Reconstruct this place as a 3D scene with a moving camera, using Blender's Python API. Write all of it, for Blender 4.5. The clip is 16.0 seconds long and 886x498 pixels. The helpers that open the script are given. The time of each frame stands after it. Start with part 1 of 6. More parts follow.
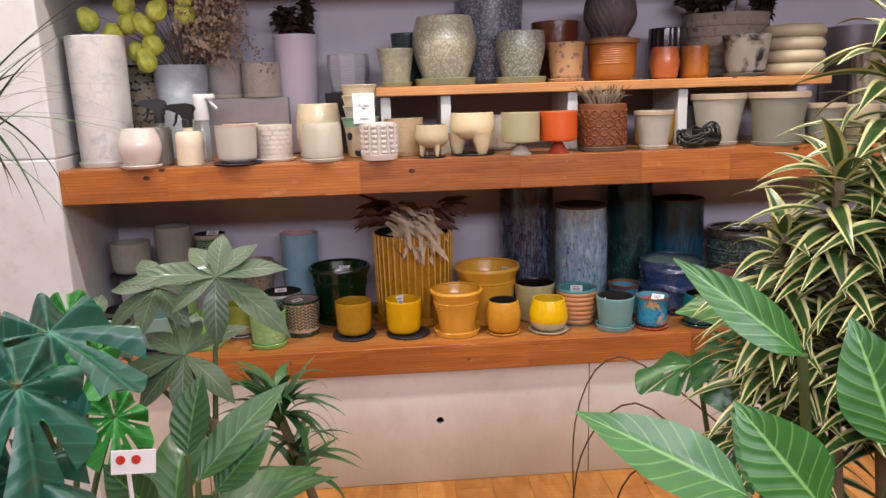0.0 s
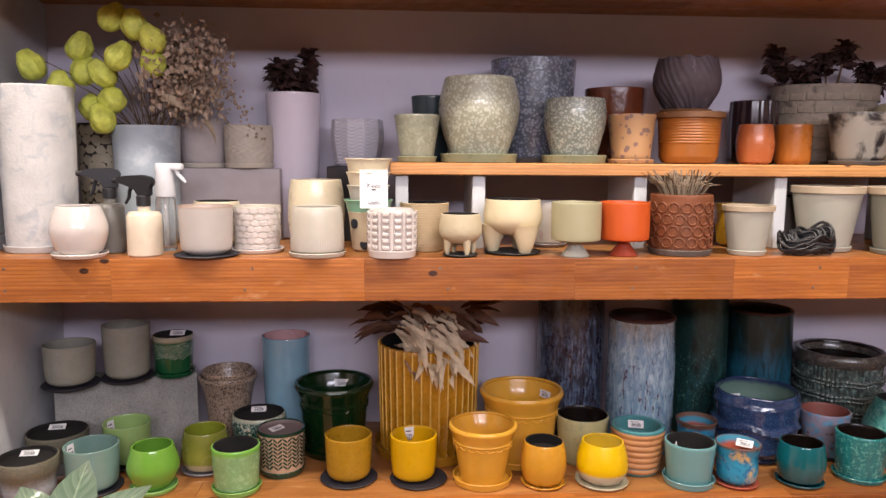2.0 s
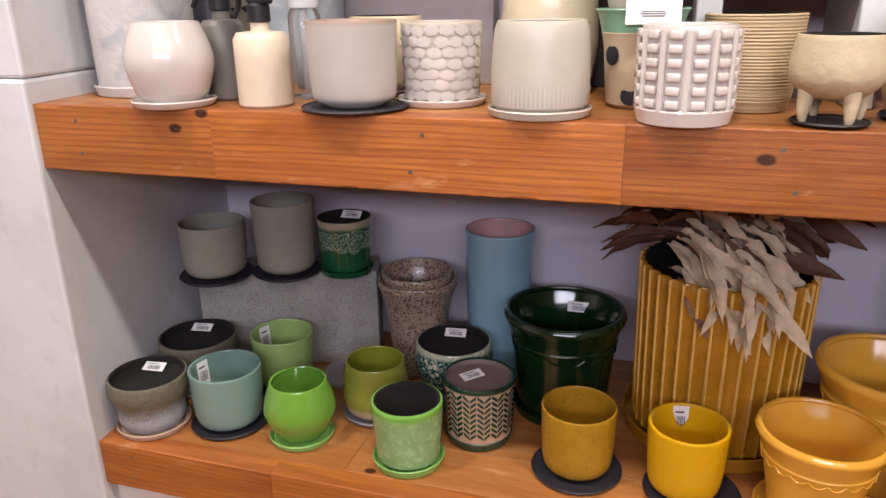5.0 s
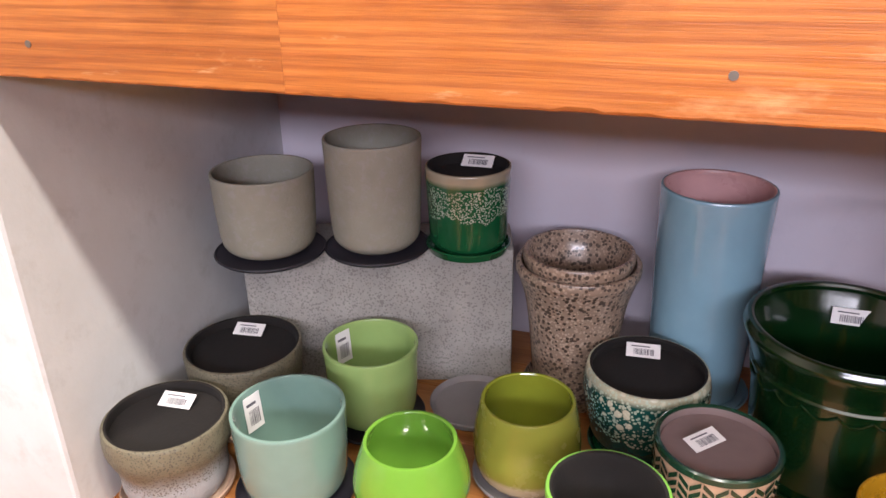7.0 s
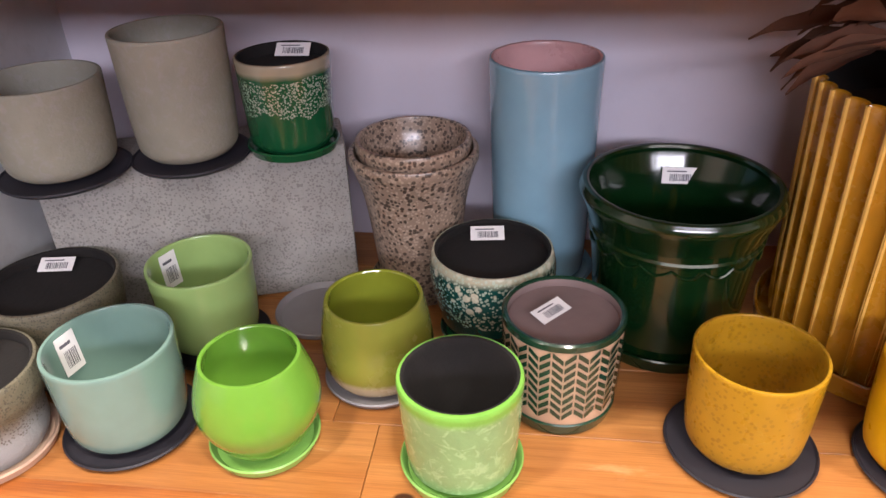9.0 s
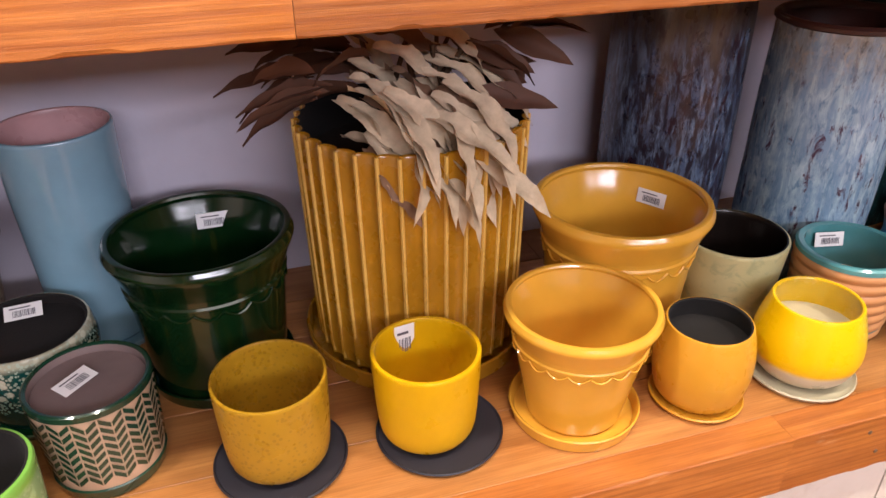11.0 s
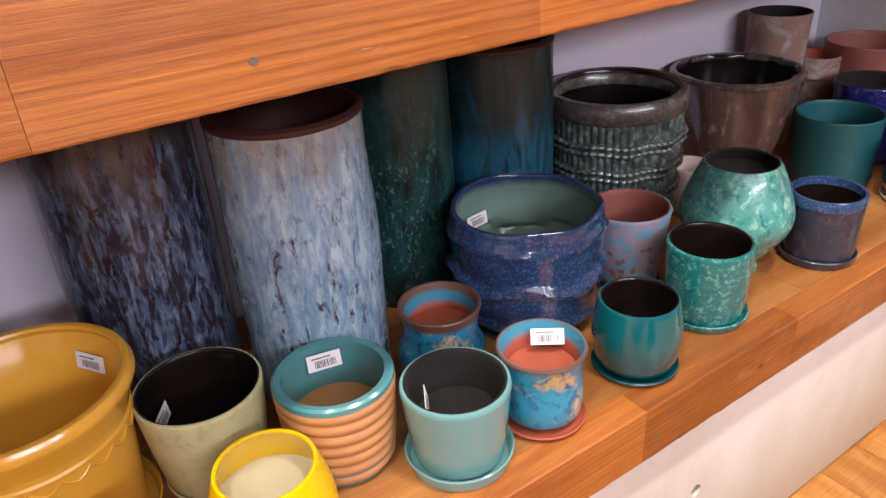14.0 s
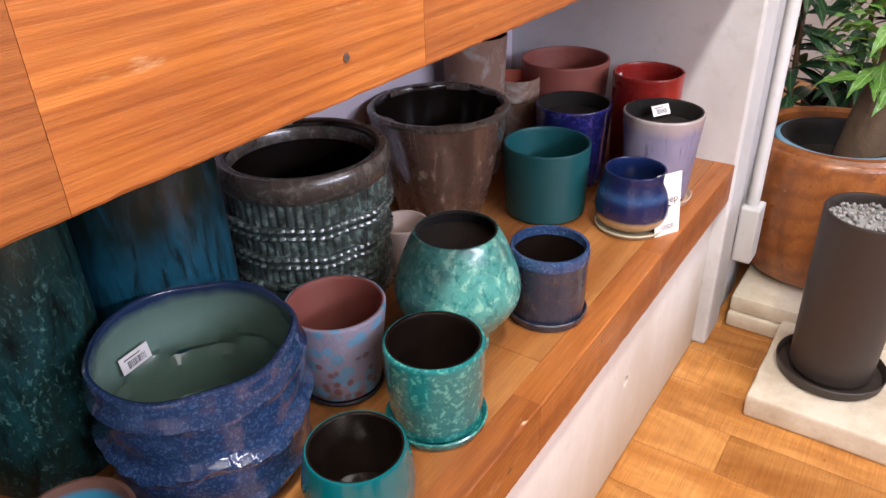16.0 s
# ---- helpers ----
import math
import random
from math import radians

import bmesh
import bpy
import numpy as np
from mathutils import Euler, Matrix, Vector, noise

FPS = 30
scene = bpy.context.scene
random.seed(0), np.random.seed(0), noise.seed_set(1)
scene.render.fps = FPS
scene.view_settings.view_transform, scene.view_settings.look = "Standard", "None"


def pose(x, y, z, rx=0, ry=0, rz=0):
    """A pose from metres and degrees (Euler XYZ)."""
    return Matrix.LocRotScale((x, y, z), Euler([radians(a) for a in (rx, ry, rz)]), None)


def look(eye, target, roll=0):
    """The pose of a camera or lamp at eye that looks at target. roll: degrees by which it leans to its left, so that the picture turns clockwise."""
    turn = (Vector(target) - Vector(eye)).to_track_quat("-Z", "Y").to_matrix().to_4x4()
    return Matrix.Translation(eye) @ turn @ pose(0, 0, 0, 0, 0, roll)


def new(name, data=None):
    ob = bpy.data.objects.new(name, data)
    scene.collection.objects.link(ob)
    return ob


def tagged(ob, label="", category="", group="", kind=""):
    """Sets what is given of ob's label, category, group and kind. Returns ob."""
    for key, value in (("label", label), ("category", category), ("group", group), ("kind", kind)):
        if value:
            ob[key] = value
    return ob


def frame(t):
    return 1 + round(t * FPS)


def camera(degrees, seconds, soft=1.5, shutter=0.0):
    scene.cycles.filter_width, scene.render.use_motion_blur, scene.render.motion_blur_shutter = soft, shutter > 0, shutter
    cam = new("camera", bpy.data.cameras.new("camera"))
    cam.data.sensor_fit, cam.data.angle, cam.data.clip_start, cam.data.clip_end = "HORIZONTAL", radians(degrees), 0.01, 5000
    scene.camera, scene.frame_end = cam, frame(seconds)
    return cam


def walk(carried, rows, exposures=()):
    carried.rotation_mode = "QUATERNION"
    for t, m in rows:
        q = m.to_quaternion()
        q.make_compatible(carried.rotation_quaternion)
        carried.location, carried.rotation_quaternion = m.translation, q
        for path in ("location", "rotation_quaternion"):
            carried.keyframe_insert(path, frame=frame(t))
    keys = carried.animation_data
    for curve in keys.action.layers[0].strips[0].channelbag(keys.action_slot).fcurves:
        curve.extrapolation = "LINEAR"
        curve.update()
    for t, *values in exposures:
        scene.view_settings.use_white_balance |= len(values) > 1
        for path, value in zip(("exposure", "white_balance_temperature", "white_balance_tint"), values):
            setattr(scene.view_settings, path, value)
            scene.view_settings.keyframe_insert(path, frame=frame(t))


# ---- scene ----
cam = camera(62.5, 16.0)
PATH = [
    (0, (0.017, 0.095, 1.372), (0.157, 2.047, 0.962), -1.7),
    (0.5, (-0.033, 0.269, 1.42), (0.237, 2.208, 1.012), -0.7),
    (1, (-0.06, 0.371, 1.431), (0.334, 2.301, 1.081), -0.2),
    (1.5, (-0.038, 0.518, 1.431), (0.313, 2.467, 1.149), -0.3),
    (2, (0.008, 0.693, 1.422), (0.13, 2.674, 1.173), 0.4),
    (2.5, (0.007, 0.775, 1.405), (0.001, 2.758, 1.145), 1.3),
    (3, (0.0, 0.896, 1.399), (-0.072, 2.872, 1.102), 1.6),
    (3.5, (-0.007, 1.089, 1.389), (-0.06, 3.042, 0.963), 2.7),
    (4, (-0.036, 1.21, 1.356), (-0.125, 3.128, 0.796), 3.3),
    (4.5, (-0.044, 1.353, 1.335), (-0.362, 3.228, 0.713), 1.2),
    (5, (-0.026, 1.536, 1.332), (-0.585, 3.34, 0.673), -0.9),
    (5.2, (-0.026, 1.579, 1.325), (-0.643, 3.356, 0.646), -1.5),
    (7.3, (-0.407, 2.062, 1.156), (-1.025, 3.749, 0.277), -1.4),
    (7.5, (-0.396, 2.087, 1.141), (-1.012, 3.73, 0.181), -2.4),
    (8, (-0.391, 2.094, 1.13), (-0.944, 3.703, 0.079), -3.4),
    (8.2, (-0.399, 2.086, 1.126), (-0.906, 3.717, 0.085), -3.2),
    (10.3, (-0.21, 2.005, 1.166), (0.012, 3.708, 0.142), -1.3),
    (10.5, (-0.184, 1.997, 1.175), (0.094, 3.692, 0.152), -1.4),
    (11, (-0.128, 1.99, 1.189), (0.376, 3.644, 0.184), -0.6),
    (11.5, (-0.046, 1.988, 1.192), (0.574, 3.608, 0.196), -2.2),
    (12, (0.054, 2.009, 1.202), (0.752, 3.581, 0.181), -2.5),
    (12.5, (0.174, 2.019, 1.199), (0.944, 3.563, 0.186), -3.2),
    (13, (0.304, 1.977, 1.185), (1.085, 3.554, 0.235), -4.2),
    (13.5, (0.392, 1.995, 1.211), (1.244, 3.528, 0.25), -4.0),
    (14, (0.428, 1.997, 1.212), (1.384, 3.476, 0.264), -4.0),
    (14.5, (0.486, 2.018, 1.209), (1.596, 3.382, 0.256), -3.9),
    (15, (0.585, 2.074, 1.214), (1.864, 3.264, 0.24), -2.8),
    (15.5, (0.653, 2.121, 1.229), (2.031, 3.185, 0.243), -1.9),
    (16, (0.706, 2.157, 1.227), (2.127, 3.153, 0.234), -1.8),
]
walk(cam, [(t, look(eye, target, roll)) for t, eye, target, roll in PATH],
     exposures=[(0.0, -0.13, 6500, 10), (0.7, 0.0, 6500, 10), (2.0, 0.12, 6500, 10), (4.0, 0.02, 6450, 10), (5.2, 0.0, 6300, 10), (7.3, 0.95, 6450, 10), (8.2, 0.97, 6450, 10), (10.5, 0.66, 6500, 10), (12.5, 0.46, 6450, 10), (14.0, 0.58, 6420, 10), (15.0, 0.62, 6200, 9), (16.0, 0.62, 6150, 9)])

# ---- world and light ----
world = bpy.data.worlds.new("world")
scene.world = world
world.use_nodes = True
world.node_tree.nodes["Background"].inputs[0].default_value = (0.75, 0.72, 0.85, 1)
world.node_tree.nodes["Background"].inputs[1].default_value = 0.035


def area_light(name, eye, target, sx, sy, watts, colour):
    d = bpy.data.lights.new(name, "AREA")
    d.shape, d.size, d.size_y, d.energy, d.color = "RECTANGLE", sx, sy, watts, colour
    ob = new(name, d)
    ob.matrix_world = look(eye, target)
    return ob


# warm ceiling track above the walkway, and a cool light from the front
for lx, watts in ((-1.3, 26), (-0.1, 22), (1.1, 25), (2.3, 10)):
    area_light("ceiling_lamp", (lx, 1.85, 2.8), (lx, 2.35, 0.9), 0.2, 0.12, watts, (1.0, 0.90, 0.79))
# unseen cool front source added in mid-room, no window built for it
area_light("cool_front_light", (0.7, -1.6, 2.45), (0.7, 3.0, 1.0), 3.6, 0.4, 104, (0.86, 0.83, 0.97))
# soft overhead fill added to lift the shadows, no fitting behind it
area_light("unseen_overhead_fill", (0.6, 0.2, 2.88), (0.6, 0.2, 0), 3.4, 1.6, 40, (1.0, 0.95, 0.90))


# ---- materials ----
def lin(h):
    v = [int(h[i:i + 2], 16) / 255 for i in (0, 2, 4)]
    return (*[c / 12.92 if c <= 0.04045 else ((c + 0.055) / 1.055) ** 2.4 for c in v], 1)


class Mat:
    """A small builder of node materials on object coordinates."""

    def __init__(self, name):
        self.m = bpy.data.materials.new(name)
        self.m.use_nodes = True
        self.t = self.m.node_tree
        self.b = self.t.nodes["Principled BSDF"]
        self.co = self.n("ShaderNodeTexCoord").outputs["Object"]

    def n(self, kind, **kw):
        nd = self.t.nodes.new(kind)
        for k, v in kw.items():
            setattr(nd, k, v)
        return nd

    def put(self, sock, v):
        if isinstance(v, bpy.types.NodeSocket):
            self.t.links.new(v, sock)
        else:
            sock.default_value = v

    def mapped(self, scale=(1, 1, 1), src=None):
        nd = self.n("ShaderNodeMapping")
        self.put(nd.inputs["Vector"], src or self.co)
        nd.inputs["Scale"].default_value = scale
        return nd.outputs[0]

    def noise(self, scale, detail=4, rough=0.55, vec=None, distortion=0.0):
        nd = self.n("ShaderNodeTexNoise")
        self.put(nd.inputs["Vector"], vec or self.co)
        nd.inputs["Scale"].default_value, nd.inputs["Detail"].default_value = scale, detail
        nd.inputs["Roughness"].default_value, nd.inputs["Distortion"].default_value = rough, distortion
        return nd.outputs[0]

    def voronoi(self, scale, feature="F1", vec=None, rand=1.0, out="Distance"):
        nd = self.n("ShaderNodeTexVoronoi", feature=feature)
        self.put(nd.inputs["Vector"], vec or self.co)
        nd.inputs["Scale"].default_value, nd.inputs["Randomness"].default_value = scale, rand
        return nd.outputs[out]

    def ramp(self, fac, a, b, c0=(0, 0, 0, 1), c1=(1, 1, 1, 1)):
        nd = self.n("ShaderNodeValToRGB")
        e = nd.color_ramp.elements
        e[0].position, e[0].color, e[1].position, e[1].color = a, c0, b, c1
        self.put(nd.inputs[0], fac)
        return nd.outputs[0]

    def mix(self, fac, a, b, mode="MIX"):
        nd = self.n("ShaderNodeMix", data_type="RGBA", blend_type=mode)
        self.put(nd.inputs[0], fac), self.put(nd.inputs[6], a), self.put(nd.inputs[7], b)
        return nd.outputs[2]

    def math(self, op, a, b=0.0):
        nd = self.n("ShaderNodeMath", operation=op)
        self.put(nd.inputs[0], a), self.put(nd.inputs[1], b)
        return nd.outputs[0]

    def z(self):
        nd = self.n("ShaderNodeSeparateXYZ")
        self.put(nd.inputs[0], self.co)
        return nd.outputs[2]

    def random(self):
        return self.n("ShaderNodeObjectInfo").outputs["Random"]

    def bump(self, height, strength=0.3, dist=0.002):
        nd = self.n("ShaderNodeBump")
        nd.inputs["Strength"].default_value, nd.inputs["Distance"].default_value = strength, dist
        self.put(nd.inputs["Height"], height)
        if self.b.inputs["Normal"].is_linked:
            self.put(nd.inputs["Normal"], self.b.inputs["Normal"].links[0].from_socket)
        self.put(self.b.inputs["Normal"], nd.outputs[0])

    def done(self, colour, rough=0.5, metal=0.0, coat=0.0):
        self.put(self.b.inputs["Base Color"], colour)
        self.put(self.b.inputs["Roughness"], rough)
        self.put(self.b.inputs["Metallic"], metal)
        self.b.inputs["Coat Weight"].default_value = coat
        self.b.inputs["Coat Roughness"].default_value = 0.06
        return self.m


def glaze(name, base, rough=0.25, var=0.18, specks=(), bands=(), drip=None, patch=None, bump=0.0, bump_scale=180, gloss=0.0, streaks=()):
    """Glazed or raw ceramic. specks: (colour, scale, size, lower, upper height); bands: (height, softness, colour) upward; drip: (colour, amount) each;
    patch: (colour, scale, amount); streaks: (colour, scale across, scale along, start, end, lower, upper height)."""
    k = Mat(name)
    c = lin(base)
    for i, (col, amount) in enumerate(drip or ()):
        d = k.ramp(k.noise(1, 5, 0.65, k.mapped((95 - 22 * i, 95 - 22 * i, 11 - 3 * i)), 0.6), 0.62 - amount, 0.70 - amount * 0.6)
        c = k.mix(d, c, lin(col))
    if patch:
        c = k.mix(k.ramp(k.noise(patch[1], 4, 0.6, None, 0.8), 0.56 - patch[2], 0.68 - patch[2]), c, lin(patch[0]))
    for col, sx, sz, a, b, lo, hi in streaks:
        d = k.ramp(k.noise(1, 6, 0.68, k.mapped((sx, sx, sz)), 0.5), a, b)
        zz = k.math("ADD", k.z(), k.math("MULTIPLY", k.math("SUBTRACT", k.noise(1, 4, 0.6, k.mapped((22, 22, 9))), 0.5), 0.16))
        d = k.math("MULTIPLY", d, k.math("MULTIPLY", k.ramp(zz, lo - 0.04, lo + 0.04) if lo > 0 else 1.0, k.math("SUBTRACT", 1.0, k.ramp(zz, hi - 0.05, hi + 0.05)) if hi < 1 else 1.0))
        c = k.mix(d, c, lin(col))
    for h, soft, col in bands:
        wob = k.math("ADD", k.z(), k.math("MULTIPLY", k.math("SUBTRACT", k.noise(24, 3), 0.5), soft * 1.2))
        c = k.mix(k.ramp(k.math("SUBTRACT", wob, h - 0.5), 0.5 - soft / 2, 0.5 + soft / 2 + 0.0005), c, lin(col))
    for col, sc, size, lo, hi in specks:
        jig = k.mix(0.5 / sc, k.co, k.noise(sc * 0.5, 2))
        s = k.math("SUBTRACT", 1.0, k.ramp(k.math("ADD", k.voronoi(sc, vec=jig), k.math("MULTIPLY", k.math("SUBTRACT", k.noise(sc * 0.45, 2), 0.5), 0.5)), size + 0.06, size + 0.16))
        if lo > 0 or hi < 1:
            zz = k.math("ADD", k.z(), k.math("MULTIPLY", k.noise(40, 2), 0.03))
            s = k.math("MULTIPLY", s, k.math("MULTIPLY", k.math("GREATER_THAN", zz, lo), k.math("LESS_THAN", zz, hi)))
        c = k.mix(k.math("MULTIPLY", s, 0.8), c, lin(col))
    shade = k.ramp(k.noise(14, 5, 0.6), 0.25, 0.75, (1 - var, 1 - var, 1 - var, 1), (1 + var * 0.3,) * 3 + (1,))
    c = k.mix(1.0, c, shade, "MULTIPLY")
    grain = k.noise(bump_scale, 3, 0.6)
    if bump:
        k.bump(grain, min(1, bump), 0.0025)
    else:
        k.bump(k.noise(30, 2), 0.06, 0.003)
    r = k.ramp(k.noise(35, 4), 0.3, 0.8, (rough * 0.8,) * 3 + (1,), (min(1, rough * 1.3),) * 3 + (1,))
    return k.done(c, r, 0, gloss)


def wood(name, dark, light, along=(1.2, 14, 14), rough=0.45):
    k = Mat(name)
    off = k.n("ShaderNodeVectorMath", operation="ADD")
    k.put(off.inputs[0], k.co)
    j = k.n("ShaderNodeCombineXYZ")
    rnd = k.random()
    for i, mul in enumerate((37.0, 11.0, 23.0)):
        k.put(j.inputs[i], k.math("MULTIPLY", rnd, mul))
    k.put(off.inputs[1], j.outputs[0])
    v = k.mapped(along, off.outputs[0])
    rings = k.n("ShaderNodeTexWave", wave_type="BANDS", bands_direction="Z")
    k.put(rings.inputs["Vector"], v)
    rings.inputs["Scale"].default_value, rings.inputs["Distortion"].default_value = 2.3, 9.0
    rings.inputs["Detail"].default_value, rings.inputs["Detail Scale"].default_value = 4, 0.45
    tone = k.noise(1, 5, 0.6, k.mapped((along[0] * 1.6, along[1] * 1.3, along[2] * 1.3), off.outputs[0]), 1.0)
    c = k.mix(k.ramp(tone, 0.25, 0.75), lin(dark), lin(light))
    c = k.mix(k.math("MULTIPLY", k.ramp(rings.outputs[1], 0.45, 1.0), 0.5), c, lin(dark))
    fine = k.mix(0.5, k.noise(1, 6, 0.75, k.mapped((5, 190, 190), off.outputs[0])), k.noise(1, 4, 0.6, k.mapped((14, 620, 620), off.outputs[0])))
    c = k.mix(1.0, c, k.ramp(fine, 0.3, 0.7, (0.58, 0.52, 0.47, 1), (1.18, 1.17, 1.16, 1)), "MULTIPLY")
    c = k.mix(1.0, c, k.ramp(rnd, 0.0, 1.0, (0.78, 0.75, 0.72, 1), (1.14, 1.13, 1.11, 1)), "MULTIPLY")
    knots = k.voronoi(1, vec=k.mapped((6.0, 9.5, 9.5), off.outputs[0]))
    c = k.mix(k.math("SUBTRACT", 1.0, k.ramp(knots, 0.055, 0.082)), c, lin("3a1c0c"))
    wear = k.ramp(k.noise(5, 6, 0.7, k.mapped((1, 3, 3))), 0.62, 0.78)
    c = k.mix(k.math("MULTIPLY", wear, 0.48), c, lin("dcae7c"))
    scuff = k.ramp(k.noise(1, 5, 0.7, k.mapped((9, 60, 60))), 0.66, 0.74)
    c = k.mix(k.math("MULTIPLY", scuff, 0.3), c, lin("e2bd90"))
    k.bump(fine, 0.35, 0.0015)
    r = k.ramp(k.noise(18, 4), 0.3, 0.75, (rough * 0.7,) * 3 + (1,), (rough * 1.35,) * 3 + (1,))
    return k.done(c, r, 0, 0.12)


def plaster(name, base, stain, amount=0.3, scale=2.2, rough=0.7, low_dirt=None):
    k = Mat(name)
    c = k.mix(k.math("MULTIPLY", k.ramp(k.noise(scale, 7, 0.62), 0.42, 0.75), amount), lin(base), lin(stain))
    c = k.mix(k.math("MULTIPLY", k.ramp(k.noise(scale * 9, 5, 0.7), 0.55, 0.8), amount * 0.7), c, lin(stain))
    if low_dirt:
        grime = k.math("MULTIPLY", k.math("SUBTRACT", 1.0, k.ramp(k.math("ADD", k.z(), k.math("MULTIPLY", k.noise(3, 5, 0.7, k.mapped((1, 1, 0.3))), 0.35)), 0.18, 0.5)), 0.75)
        c = k.mix(grime, c, lin(low_dirt))
    k.bump(k.noise(7, 6, 0.6), 0.25, 0.008)
    k.bump(k.noise(120, 3), 0.15, 0.001)
    return k.done(c, rough)


def plain(name, base, rough=0.6, metal=0.0, var=0.12, scale=40, bump=0.1):
    k = Mat(name)
    c = k.mix(k.ramp(k.noise(scale, 5, 0.6), 0.3, 0.75), lin(base), tuple(x * (1 - var) for x in lin(base)[:3]) + (1,))
    k.bump(k.noise(scale * 4, 3), bump, 0.001)
    return k.done(c, rough, metal)


def leaf_mat(name, base, rib, edge=None, rough=0.35):
    """Leaves carry u across (0 to 1) and v along in their UV map."""
    k = Mat(name)
    uv = k.n("ShaderNodeUVMap").outputs[0]
    sep = k.n("ShaderNodeSeparateXYZ")
    k.put(sep.inputs[0], uv)
    off = k.math("ABSOLUTE", k.math("SUBTRACT", sep.outputs[0], 0.5))
    c = k.mix(k.ramp(k.noise(22, 4), 0.3, 0.7), lin(base), tuple(x * 0.62 for x in lin(base)[:3]) + (1,))
    c = k.mix(1.0, c, k.ramp(k.random(), 0, 1, (0.75, 0.8, 0.75, 1), (1.15, 1.12, 1.05, 1)), "MULTIPLY")
    if edge:
        c = k.mix(k.ramp(k.math("ADD", off, k.math("MULTIPLY", k.noise(30, 2), 0.1)), 0.32, 0.38), c, lin(edge))
    else:
        veins = k.n("ShaderNodeTexWave", wave_type="BANDS", bands_direction="Y")
        skew = k.n("ShaderNodeCombineXYZ")
        k.put(skew.inputs[1], k.math("SUBTRACT", sep.outputs[1], k.math("MULTIPLY", off, 0.45)))
        k.put(veins.inputs["Vector"], skew.outputs[0])
        veins.inputs["Scale"].default_value = 2.6
        c = k.mix(k.math("MULTIPLY", k.ramp(veins.outputs[1], 0.93, 1.0), 0.45), c, lin(rib))
        k.bump(veins.outputs[1], 0.25, 0.002)
    c = k.mix(k.math("SUBTRACT", 1.0, k.ramp(off, 0.012, 0.035)), c, lin(rib)) if not edge else c
    k.b.inputs["Subsurface Weight"].default_value = 0.0
    return k.done(c, rough, 0, 0.1)


M_WALL = plaster("lilac_wall_paint", "c9c3cf", "a79fae", 0.25)
M_WHITE = plaster("white_painted_concrete", "cdcfd2", "9a9792", 0.55)
M_PANEL = plaster("scuffed_panel_paint", "dddad5", "a5957e", 0.4, low_dirt="a8906f")
M_CEIL = plaster("ceiling_paint", "d5d2cf", "b9b5b0", 0.2)
M_ROOM = plaster("room_wall_paint", "cfc8c4", "a89f98", 0.25)
M_BEAM = wood("orange_stained_pine", "8a4a1e", "c27c3c")
M_TOP = wood("worn_pine_top", "9a5e2c", "cf9658", (0.8, 9, 9))
M_RISER = wood("pale_pine_board", "a8703c", "dba468")
M_FLOOR = wood("honey_plywood_floor", "a06428", "d8a05a", (7, 2.2, 7), 0.38)
M_BLACK = plain("matt_black_plastic", "17161a", 0.5)
# dark linings, and the shade inside deep pots put into the colour
M_DARKINSIDE = plain("dark_pot_inside", "120d0c", 0.9, 0, 0.4, 60, 0.4)
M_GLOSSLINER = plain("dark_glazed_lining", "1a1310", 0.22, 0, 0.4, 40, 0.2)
M_DARKPLATE = plain("charcoal_saucer", "24222a", 0.55)
M_PAPER = plain("white_paper", "e8e6e6", 0.7, 0, 0.04)
M_INK = plain("grey_ink", "4a484c", 0.7)
M_BARCODE = plain("barcode_ink", "5a5862", 0.7)
M_STEEL = plain("screw_steel", "8a8680", 0.4, 0.9)
M_SOIL = plain("dark_potting_soil", "241a14", 0.95, 0, 0.5, 90, 0.9)
M_CREV = plain("dark_joint", "1c1714", 0.9)


# ---- mesh helpers ----
def part(name, bm, material, parent=None, label="", smooth=True, m=None):
    """Links a bmesh as one mesh object, under parent if given."""
    me = bpy.data.meshes.new(name)
    bm.to_mesh(me)
    bm.free()
    for mat in (material if isinstance(material, (list, tuple)) else [material]):
        me.materials.append(mat)
    if smooth:
        me.polygons.foreach_set("use_smooth", [True] * len(me.polygons))
        me.set_sharp_from_angle(angle=radians(38))
    ob = new(name, me)
    if m is not None:
        ob.matrix_basis = m
    if parent is not None:
        ob.parent = parent
    return tagged(ob, label)


def share(name, me, parent, m, label=""):
    ob = new(name, me)
    ob.matrix_basis = m
    ob.parent = parent
    return tagged(ob, label)


def thing(name, label, category, x, y, z, rot=0, group="", kind=""):
    ob = new(name)
    ob.empty_display_size = 0.05
    ob.matrix_basis = pose(x, y, z, 0, 0, rot)
    return tagged(ob, label, category, group, kind)


def box(x0, x1, y0, y1, z0, z1, bevel=0.0, seg=2):
    bm = bmesh.new()
    bmesh.ops.create_cube(bm, size=1)
    for v in bm.verts:
        v.co = Vector(((x0 + x1) / 2 + v.co.x * (x1 - x0), (y0 + y1) / 2 + v.co.y * (y1 - y0), (z0 + z1) / 2 + v.co.z * (z1 - z0)))
    if bevel:
        bmesh.ops.bevel(bm, geom=bm.edges[:], offset=bevel, segments=seg, affect="EDGES", profile=0.5)
    return bm


